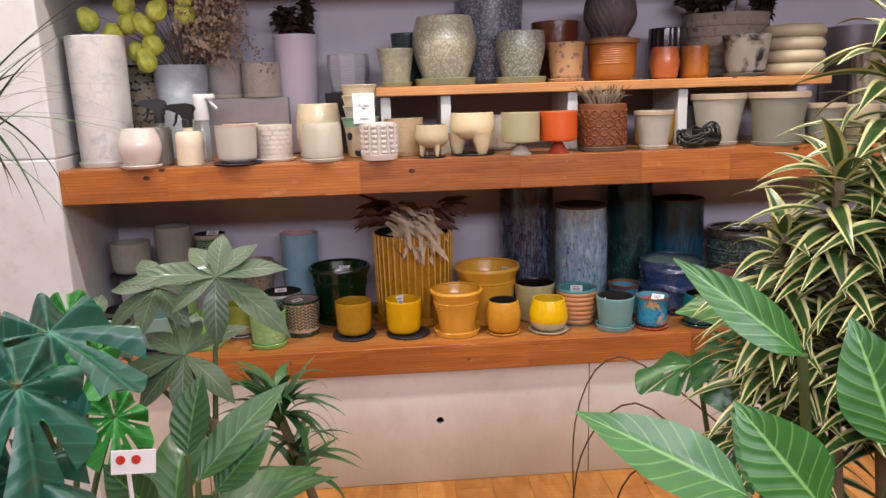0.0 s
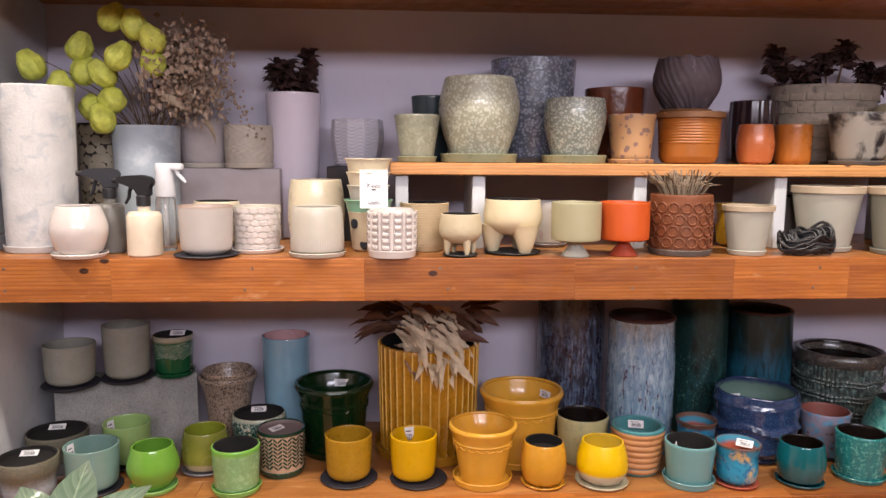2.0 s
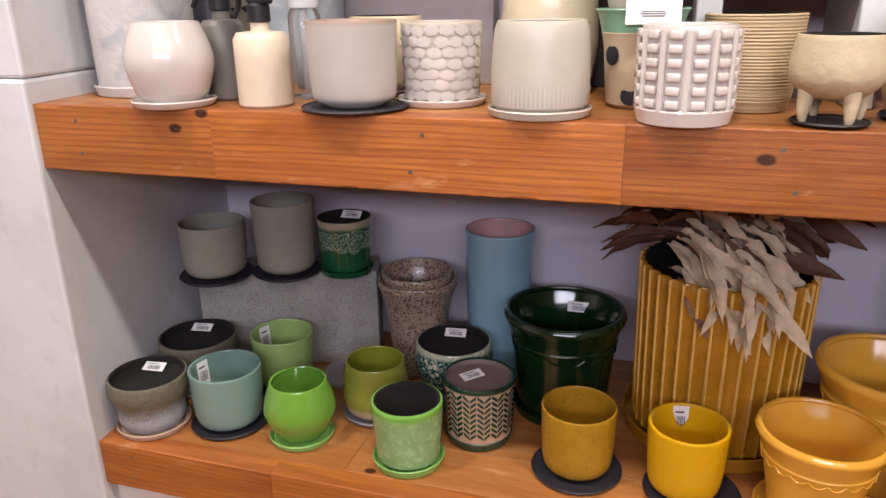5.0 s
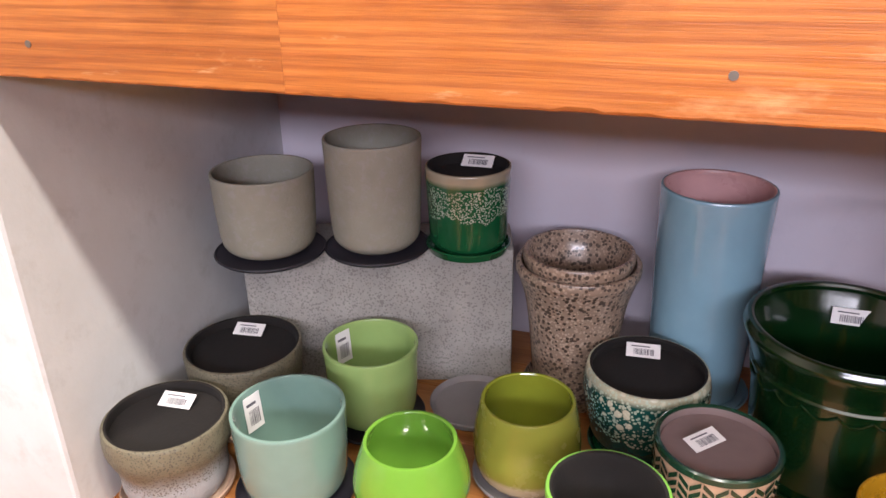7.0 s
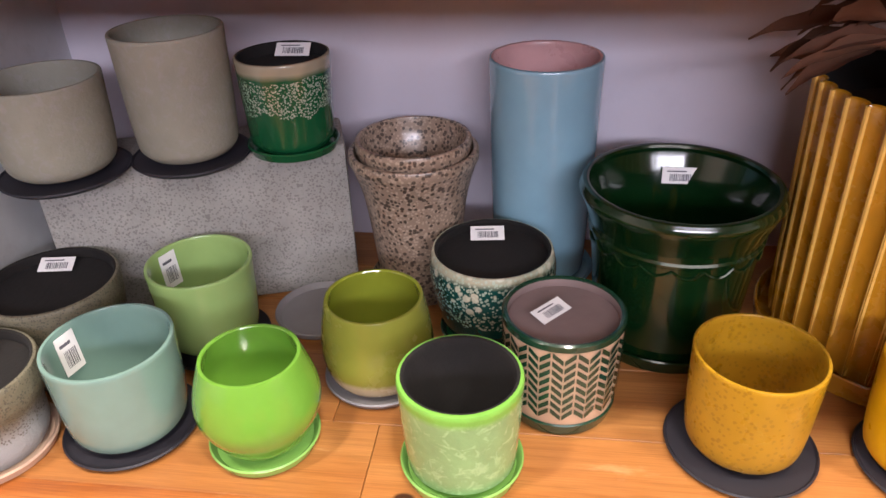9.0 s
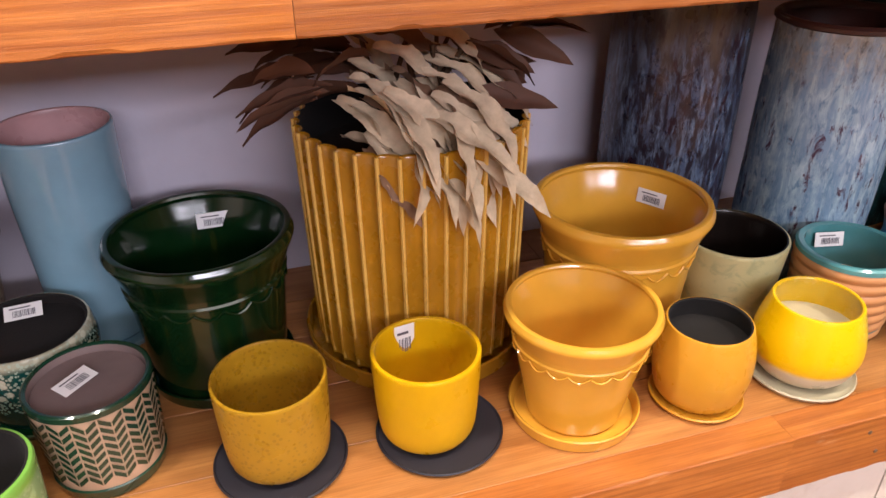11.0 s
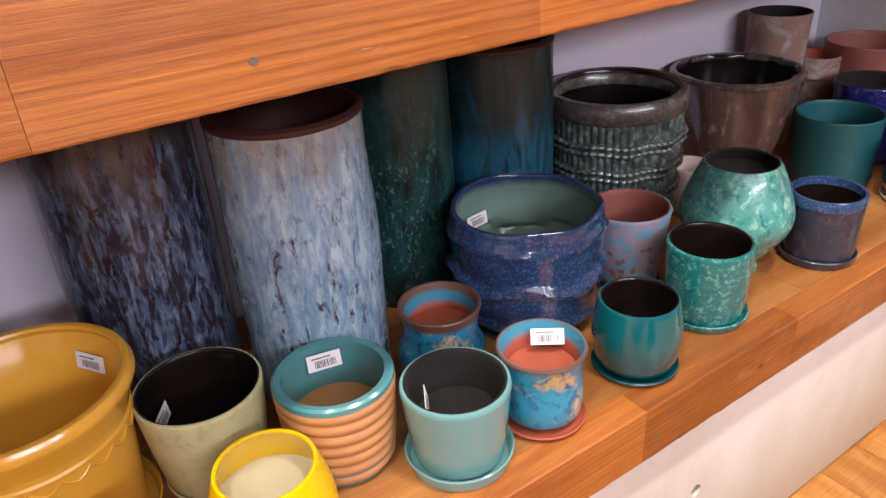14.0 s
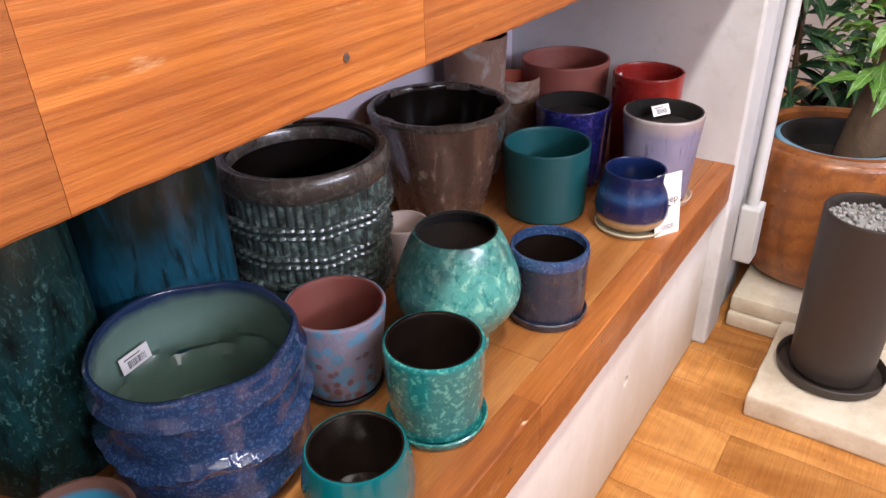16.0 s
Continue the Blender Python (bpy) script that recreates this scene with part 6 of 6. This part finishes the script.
structure("conduit_pipe", tube([(2.565, 2.468, 0.36), (2.565, 2.468, 2.9)], 0.016, 0.016, 14), M_WHITE, "white painted pipe running up the wall", True)
structure("pipe_box", box(2.53, 2.60, 2.44, 2.49, 0.2, 0.36, 0.006, 2), M_WHITE, "small white cover box at the foot of the pipe")
structure("door_frame", box(2.60, 2.74, 2.50, 3.2, 0.0, 2.92, 0.01), M_WHITE, "glossy white painted frame")
sb = thing("stone_step", "white cast stone block of two stacked slabs", "block", 2.52, 2.04, 0)
part("lower_slab", box(0, 0.8, 0.0, 0.43, 0, 0.045, 0.008, 2), m_slab, sb)
part("upper_slab", box(0.01, 0.8, 0.01, 0.43, 0.0455, 0.095, 0.01, 2), m_slab, sb)
marks = bmesh.new()
for k, w in enumerate((0.016, 0.008, 0.008, 0.018)):
    u = 0.03 + 0.026 * k
    vs = [marks.verts.new((-0.0008, u + q[0] * w, 0.022 + q[1] * 0.009)) for q in ((-0.5, -0.5), (0.5, -0.5), (0.5, 0.5), (-0.5, 0.5))]
    marks.faces.new(vs)
part("stamped_marks", marks, M_INK, sb, "faint stamped marks", False)
s2 = thing("stone_slab", "chipped white cast stone slab on the floor", "block", 2.175, 1.722, 0, 0)
slabm = box(0, 0.38, 0, 0.61, 0, 0.062, 0.006, 2)
bmesh.ops.subdivide_edges(slabm, edges=slabm.edges[:], cuts=5, use_grid_fill=True)
for v in slabm.verts:
    v.co += Vector(noise.noise_vector(v.co * 26)) * 0.003
part("body", slabm, m_slab, s2)
bp = vessel("tall_planter", "tall anthracite cylinder planter with gravel on a saucer", 2.37, 2.19, 0.066, [(0.086, 0), (0.092, 0.006), (0.1, 0.42)], m_anth, None, 0.008, (0.122, 0.025, m_anth), (0.025, m_gravel), smooth=False, category="planter")
gme = bmesh.new()
bmesh.ops.create_icosphere(gme, subdivisions=1, radius=0.0065)
gmesh = bpy.data.meshes.new("pebble")
for v in gme.verts:
    v.co *= 1 + 0.3 * noise.noise(v.co * 300)
gme.to_mesh(gmesh), gme.free(), gmesh.materials.append(plain("pebble_grey", "a3a3a2", 0.7, 0, 0.5, 90))
for k in range(170):
    a, q = frs.uniform(0, 2 * math.pi), 0.088 * math.sqrt(frs.random())
    share("pebble", gmesh, bp, pose(q * math.cos(a), q * math.sin(a), 0.402 + frs.uniform(0, 0.006), frs.uniform(0, 90), frs.uniform(0, 90), 0) @ Matrix.Diagonal((frs.uniform(0.7, 1.2), frs.uniform(0.7, 1.2), 0.7, 1)))
st_ = thing("bare_stem_plant", "plant with a pale upright stem in gravel", "plant", 2.42, 2.15, 0.066 + 0.405)
part("stem", tube([(0, 0, 0), (0.01, -0.005, 0.12), (0.0, -0.01, 0.32)], 0.012, 0.01, 8, 0.03), m_drypale, st_)
wp = vessel("wooden_planter", "large round turned wooden planter on the stone block", 2.815, 2.325, 0.096, [(0.14, 0), (0.19, 0.03), (0.225, 0.15), (0.235, 0.3), (0.225, 0.385), (0.212, 0.40)], m_woodpot, m_woodpot, 0.024, None, None, category="planter")
part("rim", revolve([(0.214, 0.392), (0.2165, 0.398), (0.211, 0.4085), (0.196, 0.4105), (0.185, 0.402), (0.184, 0.38)], 72, None, False), m_woodpot, wp, "rounded wooden rim")
vessel("inner_pot", "blue grey pot inside the wooden planter", 2.815, 2.325, 0.12, [(0.13, 0), (0.14, 0.01), (0.168, 0.358)], m_bluerim, M_DARKINSIDE, 0.032, None, (0.06, M_SOIL), smooth=False, category="plant pot")
cx = thing("caudex_plant", "plant with a swollen brown trunk and wavy green leaves", "plant", 2.80, 2.27, 0.45)
part("trunk", tube([(0, 0, -0.02), (0.0, 0, 0.04), (0.01, 0, 0.12), (0.02, -0.01, 0.22), (0.02, -0.01, 0.3)], 0.07, 0.022, 14, 0.02), m_trunk, cx)
fern_me = blade("leaf", 0.12, 0.036, m_fern, 0.5, 0.2, 0.8, 0.1, 0.12, 12, 4)
for k in range(46):
    a = frs.uniform(0, 2 * math.pi)
    share("leaf", fern_me, cx, aim((0.02 + 0.06 * math.cos(a), -0.01 + 0.06 * math.sin(a), 0.2 + frs.uniform(-0.02, 0.2)), (math.cos(a), math.sin(a), frs.uniform(-0.5, 0.8)), frs.uniform(-30, 30)))
m_darkleaf = leaf_mat("deep_green_leaf", "24442c", "5d7c58")
far_leaf = blade("leaf", 0.2, 0.05, m_darkleaf, 0.6, 0.2)
for px_, py_ in ((3.2, 2.95), (3.3, 2.55), (3.7, 2.9), (3.75, 2.4), (3.5, 3.4)):
    fp = thing("potted_plant", "dark green leafy plant in a black pot", "plant", px_, py_, 0, 0, "plants by the far wall")
    rings, inn, _ = shell([(0.13, 0), (0.14, 0.01), (0.17, 0.3)], 0.01)
    part("pot", revolve(rings, 40, None, True, inn), [M_BLACK, M_SOIL], fp)
    part("stem", tube([(0, 0, 0.02), (0.01, 0, 0.5), (0, 0.02, 0.9)], 0.012, 0.008, 6, 0.05), m_dry, fp)
    for k in range(80):
        a = frs.uniform(0, 2 * math.pi)
        share("leaf", far_leaf, fp, aim((0, 0, frs.uniform(0.3, 0.95)), (math.cos(a), math.sin(a), frs.uniform(-0.3, 0.7)), frs.uniform(-30, 30)))

# floor boards of the walkway
frng = random.Random(9)
for i in range(36):
    x0 = -1.55 + 0.135 * i
    y = -0.35 - frng.uniform(0, 0.6)
    lim = PY - 0.002 if XL < x0 + 0.1 and x0 < XR else Y0 - 0.016
    while y < lim - 0.02:
        L = min(frng.uniform(0.7, 1.3), lim - y)
        part("plank", box(x0 + 0.0006, x0 + 0.1344, y + 0.0006, y + L - 0.0006, -0.0035, -frng.uniform(0, 0.0004), 0.0006, 1), M_FLOOR, floor_ob, "", False)
        y += L

# ---- plants beside the walkway ----
m_sch = leaf_mat("umbrella_plant_leaf", "4c6349", "66795c", None, 0.45)
m_phil = leaf_mat("philodendron_leaf", "367330", "7db062", None, 0.38)
m_mon = leaf_mat("monstera_leaf", "235a4a", "3f7c64", None, 0.4)
m_monl = leaf_mat("young_monstera_leaf", "35923e", "55a858", None, 0.45)
m_drac = leaf_mat("dracaena_leaf", "2f5a30", "4d7a48", None, 0.35)
m_song = leaf_mat("variegated_leaf", "3d5f30", "5a7a3a", "d2cd90", 0.35)
m_stem = plain("green_plant_stem", "4d5c34", 0.6, 0, 0.2)
m_bark = plain("pale_plant_stem", "7a6b54", 0.8, 0, 0.3)
m_terpot = G("terracotta_floor_pot", "97543a", 0.75, 0.2)


def floor_pot(parent, r, h, mat):
    rings, inn, _ = shell([(r * 0.72, 0), (r * 0.76, 0.01), (r, h)], 0.01)
    part("pot", revolve(rings, 48, None, True, inn), [mat, M_SOIL], parent)
    part("soil", revolve([(r * 0.86, h - 0.05), (r * 0.9, h - 0.035), (r * 0.4, h - 0.03)], 32), M_SOIL, parent)


prng = random.Random(17)


def facing(base, tip, normal):
    """A pose that lays a leaf from base to tip with its face towards normal."""
    d = (Vector(tip) - Vector(base)).normalized()
    side = d.cross(Vector(normal)).normalized()
    up = side.cross(d)
    return Matrix.Translation(base) @ Matrix((side, d, up)).transposed().to_4x4()


# umbrella plant: whorls of drooping leaflets on thin stalks
sc = thing("umbrella_plant", "umbrella plant with whorls of drooping grey green leaflets", "plant", -0.29, 1.25, 0)
floor_pot(sc, 0.14, 0.3, m_terpot)
part("stem", tube([(0, 0, 0.25), (0.01, 0, 0.6), (0.0, 0.0, 0.86)], 0.011, 0.008, 8, 0.05), m_bark, sc)
sch_me = [blade("leaflet", L, W, m_sch, b, 0.12, 1.15, 0.0, 0.0, 14, 6) for L, W, b in ((0.115, 0.042, 0.3), (0.155, 0.052, 0.3), (0.09, 0.038, 0.25))]
for (wx, wy, wz), tips in (
        ((0.025, 0.004, 1.099), ((-0.13, 0.0, 0.004), (-0.05, 0.05, 0.035), (0.006, 0.06, 0.06), (0.074, 0.05, 0.055), (0.115, 0.0, 0.012), (0.14, -0.04, -0.1), (0.0, -0.05, -0.11), (-0.07, -0.05, -0.05))),
        ((-0.077, 0.03, 1.08), ((-0.083, -0.03, -0.065), (-0.1, 0.02, -0.01), (-0.04, 0.06, 0.03), (0.045, 0.06, 0.025), (0.05, -0.04, -0.06), (-0.02, -0.06, -0.07), (0.08, 0.02, -0.01))),
        ((-0.033, -0.01, 0.976), ((-0.125, -0.02, -0.045), (-0.085, 0.04, 0.03), (0.01, 0.06, 0.045), (0.095, 0.04, 0.035), (0.08, -0.03, -0.075), (-0.07, -0.04, -0.075), (0.0, -0.06, -0.09))),
        ((-0.19, 0.02, 1.02), ((-0.1, -0.03, -0.04), (-0.09, 0.04, 0.02), (0.0, 0.07, 0.03), (0.06, -0.02, -0.05), (-0.02, -0.05, -0.08)))):
    part("stalk", tube([(0, 0, 0.82), (wx * 0.5, wy * 0.5, (0.84 + wz) / 2), (wx, wy, wz)], 0.005, 0.003, 6, 0.04), m_stem, sc)
    for q in tips:
        share("leaflet", sch_me[1] if Vector(q).length > 0.125 else sch_me[0] if Vector(q).length > 0.105 else sch_me[2], sc, facing((wx, wy, wz), (wx + q[0], wy + q[1], wz + q[2] + 0.02), (prng.uniform(-0.2, 0.2), -0.5, 0.85)))

# grassy dracaena
dr = thing("dracaena", "dracaena with arching narrow green leaves", "plant", -0.11, 1.47, 0)
floor_pot(dr, 0.12, 0.28, M_BLACK)
part("stem", tube([(0, 0, 0.25), (-0.03, -0.02, 0.5), (-0.1, -0.07, 0.8)], 0.01, 0.009, 8, 0.05), m_bark, dr)
dr_me = [blade("leaf", L, 0.02, m_drac, b, 0.25, 0.55, 0.3, 0, 14, 2) for L, b in ((0.15, 0.8), (0.15, 0.4), (0.165, 1.1))]
for k in range(64):
    a = prng.uniform(0, 2 * math.pi)
    el = prng.uniform(0.05, 3.0)
    share("leaf", prng.choice(dr_me), dr, aim((-0.1 if k % 3 else -0.075, -0.07 if k % 3 else -0.05, (0.805 if k % 3 else 0.68) + prng.uniform(-0.05, 0.03)), (math.cos(a), math.sin(a), el), prng.uniform(-20, 20)))

# broad-leaved plant between them
bl_ = thing("broad_leaf_plant", "plant with glossy broad pointed green leaves", "plant", -0.281, 0.953, 0)
floor_pot(bl_, 0.12, 0.3, G("pale_blue_floor_pot", "7fa3b5", 0.4))
bl_me = [blade("leaf", L, W, m_drac, b, 0.2, 0.8, 0.02, 0, 12, 6) for L, W, b in ((0.2, 0.075, 0.5), (0.17, 0.06, 0.8), (0.22, 0.07, 0.35))]
for k in range(16):
    a = prng.uniform(0, 2 * math.pi)
    z0 = prng.uniform(0.66, 0.84)
    q = (0.05 * math.cos(a), 0.05 * math.sin(a), z0)
    part("stalk", tube([(0, 0, 0.27), (q[0] * 0.6, q[1] * 0.6, 0.5), q], 0.005, 0.0035, 6, 0.06), m_stem, bl_)
    share("leaf", prng.choice(bl_me), bl_, aim(q, (math.cos(a), math.sin(a), prng.uniform(0.1, 1.3)), prng.uniform(-20, 20)))
for q, tip in (((0.03, 0.045, 0.885), (0.135, 0.12, 0.995)), ((0.05, 0.05, 0.865), (0.12, 0.07, 0.942)), ((0.018, 0.05, 0.92), (0.03, 0.08, 1.02)), ((-0.02, 0.02, 0.86), (-0.07, 0.0, 0.93))):
    part("stalk", tube([(0, 0, 0.27), (q[0] * 0.6, q[1] * 0.6, 0.6), q], 0.0065, 0.004, 6, 0.06), m_stem, bl_)
    share("leaf", blade("leaf", math.dist(q, tip) * 1.03, 0.058, m_drac, 0.2, 0.2, 0.9, 0.02, 0, 12, 6), bl_, facing(q, tip, (-0.2, -0.8, 0.5)))
part("label_stake", tube([(0.0, -0.095, 0.29), (0.0, -0.1, 0.985)], 0.0025, 0.0025, 6), M_PAPER, bl_)
part("plant_label", box(-0.046, 0.0, -0.001, 0.001, 0, 0.026), M_PAPER, bl_, "white plant label with two red dots", False, pose(0.03, -0.103, 0.978, -8, 4, 6))
for dx in (-0.036, -0.02):
    part("red_dot", tube([(dx, -0.0012, 0.016), (dx, -0.002, 0.016)], 0.005, 0.005, 14), G("red_dot_ink", "c8382a", 0.5), bl_, "", True, pose(0.03, -0.103, 0.978, -8, 4, 6))


def monstera_leaf(name, size, mat, cuts, seed):
    """A heart-shaped blade with slits from the edge and a few holes."""
    g = random.Random(seed)
    bm = bmesh.new()
    uvl = bm.loops.layers.uv.new("UVMap")
    n, m = 64, 8
    grid = []
    for i in range(n):
        a = -math.pi * 0.96 + 2 * math.pi * 0.96 * i / (n - 1)
        edge = size * (0.52 + 0.16 * math.cos(a) + 0.1 * math.cos(2 * a)) * (1 - 0.25 * max(0, -math.cos(a)) ** 4)
        row = []
        for j in range(m + 1):
            r = edge * j / m
            x, y = r * math.sin(a), r * math.cos(a) + size * 0.05
            z = -0.35 * (x * x + y * y) / size + 0.015 * math.sin(a * 7) * (j / m)
            row.append(bm.verts.new((x, y, z)))
        grid.append(row)
    for i in range(n - 1):
        slit = cuts and (i % 8 in (3,)) and 8 < i < n - 9
        for j in range(m):
            if slit and j >= 3:
                continue
            if cuts and i % 8 in (6,) and j == 3 and 8 < i < n - 9:
                continue
            f = bm.faces.new((grid[i][j], grid[i + 1][j], grid[i + 1][j + 1], grid[i][j + 1]) if j else (grid[i][0], grid[i + 1][1], grid[i][1]))
            for lp in f.loops:
                lp[uvl].uv = (lp.vert.co.x / size + 0.5, lp.vert.co.y / size + 0.5)
    bmesh.ops.remove_doubles(bm, verts=bm.verts[:], dist=0.0003)
    me = bpy.data.meshes.new(name)
    bm.to_mesh(me), bm.free()
    me.materials.append(mat)
    me.polygons.foreach_set("use_smooth", [True] * len(me.polygons))
    return me


mo = thing("monstera", "monstera with large slit dark and young bright leaves", "plant", -0.45, 0.62, 0)
floor_pot(mo, 0.15, 0.3, m_terpot)
mon_d = monstera_leaf("leaf", 0.1, m_mon, True, 1)
mon_y = monstera_leaf("leaf", 0.1, m_monl, True, 2)
for me_, p, d, r in ((mon_d, (0.2, -0.02, 1.185), (0.3, -0.35, -0.8), -8), (mon_d, (0.19, 0.05, 1.2), (0.8, -0.3, -0.3), 20), (mon_d, (0.19, -0.02, 1.12), (0.4, -0.5, -0.6), 0), (mon_d, (0.04, 0.04, 1.05), (-0.4, -0.5, -0.1), 0), (mon_d, (0.1, 0.08, 1.02), (0.3, 0.3, -0.3), 0)):
    part("stalk", tube([(0, 0, 0.27), (p[0] * 0.4, p[1] * 0.4, p[2] * 0.75), p], 0.007, 0.005, 7, 0.05), m_stem, mo)
    share("leaf", me_, mo, aim(p, d, r))
ym = thing("monstera", "young monstera with small bright green leaves", "plant", -0.5, 1.08, 0)
floor_pot(ym, 0.1, 0.26, M_BLACK)
for p, d, r in (((0.05, 0.06, 1.085), (0.25, -0.3, -0.8), 15), ((0.1, 0.03, 1.04), (0.45, -0.3, -0.7), -25), ((0.02, 0.03, 1.0), (-0.1, -0.4, -0.8), 0), ((0.12, 0.0, 0.95), (0.2, -0.3, -0.8), 0)):
    part("stalk", tube([(0, 0, 0.23), (p[0] * 0.4, p[1] * 0.4, p[2] * 0.75), p], 0.006, 0.004, 7, 0.05), m_stem, ym)
    share("leaf", mon_y, ym, aim(p, d, r))

# thin-leaved palm-like dracaena by the pier
mg = thing("slender_dracaena", "slender dracaena with thin arching leaves on a bare stem", "plant", -0.66, 1.37, 0)
floor_pot(mg, 0.14, 0.3, m_terpot)
part("stem", tube([(0, 0, 0.25), (0.01, 0.0, 0.7), (-0.02, 0, 1.1), (0.0, 0.0, 1.36)], 0.012, 0.009, 8, 0.05), m_bark, mg)
mg_me = [blade("leaf", L, 0.007, m_drac, b, 0.2, 0.45, 0.4, 0, 12, 2) for L, b in ((0.28, 0.35), (0.24, 0.6), (0.3, 0.2))]
for k in range(52):
    a = prng.uniform(0, 2 * math.pi)
    share("leaf", prng.choice(mg_me), mg, aim((0, 0, 1.34 + prng.uniform(-0.04, 0.05)), (math.cos(a), math.sin(a), prng.uniform(-0.5, 1.6)), prng.uniform(-20, 20)))

# variegated song-of-india-like dracaena
sg = thing("variegated_dracaena", "tall variegated dracaena with yellow-edged green leaves", "plant", 0.84, 1.02, 0)
floor_pot(sg, 0.12, 0.3, M_BLACK)
song_me = [blade("leaf", L, 0.028, m_song, b, 0.28, 0.7, 0.08, 0, 10, 8) for L, b in ((0.14, 0.4), (0.115, 0.7), (0.155, 0.5))]
for sx, sy, top, n in ((-0.11, 0.08, 1.48, 60), (-0.04, 0.13, 1.34, 60), (-0.19, 0.06, 1.26, 90), (-0.14, 0.0, 1.22, 90), (-0.24, 0.1, 1.16, 90), (-0.07, 0.03, 1.18, 80), (-0.18, 0.13, 1.08, 70)):
    low = top - 0.36
    part("stem", tube([(sx * 0.3, sy * 0.3, 0.28), (sx * 0.8, sy * 0.8, low * 0.8), (sx, sy, top)], 0.012, 0.008, 8, 0.06), m_bark, sg)
    for k in range(n):
        t = k / n
        a = k * 2.4 + prng.uniform(-0.2, 0.2)
        share("leaf", prng.choice(song_me), sg, aim((sx, sy, low + (top - low) * t), (math.cos(a), math.sin(a), prng.uniform(-0.1, 0.5) + max(0, t - 0.85) * 8), prng.uniform(-20, 20)))

# philodendron with large pale-veined leaves
ph_ = thing("philodendron", "philodendron with large pale-veined green leaves", "plant", 0.598, 0.898, 0)
floor_pot(ph_, 0.13, 0.34, M_BLACK)
for p, tip, wd, up in (((-0.11, -0.03, 1.065), (-0.245, 0.0, 1.178), 0.056, 0.5), ((-0.215, -0.12, 0.945), (-0.38, -0.08, 1.035), 0.075, 0.8), ((-0.135, -0.13, 0.93), (-0.215, -0.095, 1.035), 0.085, 0.4), ((-0.05, -0.12, 0.99), (-0.09, -0.09, 1.122), 0.085, 0.3), ((0.0, -0.1, 0.84), (-0.06, -0.2, 0.96), 0.09, 0.5), ((0.1, 0.05, 0.8), (0.25, 0.0, 0.95), 0.09, 0.5), ((0.02, 0.1, 0.8), (0.0, 0.25, 0.9), 0.09, 0.5), ((-0.05, 0.06, 0.82), (-0.12, 0.1, 0.93), 0.08, 0.5)):
    part("stalk", tube([(0, 0, 0.3), (p[0] * 0.4, p[1] * 0.4, 0.62), p], 0.008, 0.006, 7, 0.05), m_stem, ph_)
    share("leaf", blade("leaf", math.dist(p, tip) * 1.03, wd, m_phil, 0.12, 0.16, 0.85, 0.02, 0.006, 16, 8), ph_, facing(p, tip, (-0.35, -0.75, up)))

# second monstera in the shade behind it
mon_g = monstera_leaf("leaf", 0.24, leaf_mat("deep_green_monstera_leaf", "2a6432", "4a8648", None, 0.35), True, 3)
m2 = thing("monstera", "small dark monstera with slit leaves", "plant", 0.602, 1.19, 0)
floor_pot(m2, 0.1, 0.28, M_BLACK)
for p, d, r in (((-0.03, 0.0, 0.96), (-0.5, -0.5, -0.5), 0), ((-0.02, -0.05, 0.84), (-0.6, -0.5, -0.4), 10), ((0.02, 0.05, 1.02), (-0.2, 0.6, 0.1), 0), ((-0.06, 0.08, 0.9), (-0.7, 0.2, -0.1), -10)):
    part("stalk", tube([(0, 0, 0.27), (p[0] * 0.4, p[1] * 0.4, 0.6), p], 0.006, 0.004, 6, 0.05), m_stem, m2)
    share("leaf", mon_g, m2, aim(p, d, r) @ Matrix.Scale(0.55, 4))
heart = ((0.19, 0.25, 0.95), (0.0, 0.32, 0.935))
part("stalk", tube([(0, 0, 0.27), (0.1, 0.12, 0.66), heart[0]], 0.006, 0.004, 6, 0.05), m_stem, m2)
share("leaf", blade("leaf", 0.21, 0.15, m_phil, 0.12, 0.08, 0.75, 0.02, 0.004, 14, 8), m2, facing(heart[0], heart[1], (-0.1, -0.45, 0.85)), "large smooth light green leaf")
# thin dark wires hanging from the foliage
for k, pts in enumerate((((0.55, 1.25, 0.70), (0.44, 1.4, 0.78), (0.36, 1.5, 0.62), (0.34, 1.5, 0.35)), ((0.58, 1.3, 0.76), (0.47, 1.6, 0.80), (0.40, 1.7, 0.6), (0.41, 1.7, 0.2)), ((0.56, 1.22, 0.62), (0.46, 1.35, 0.68), (0.40, 1.42, 0.5), (0.41, 1.42, 0.05)))):
    ob = thing("aerial_root", "thin dark hanging aerial root", "plant", 0.034, -0.015, 0, 0, "aerial roots")
    part("strand", tube(pts, 0.0022, 0.0016, 5, 0.04), m_dry, ob)
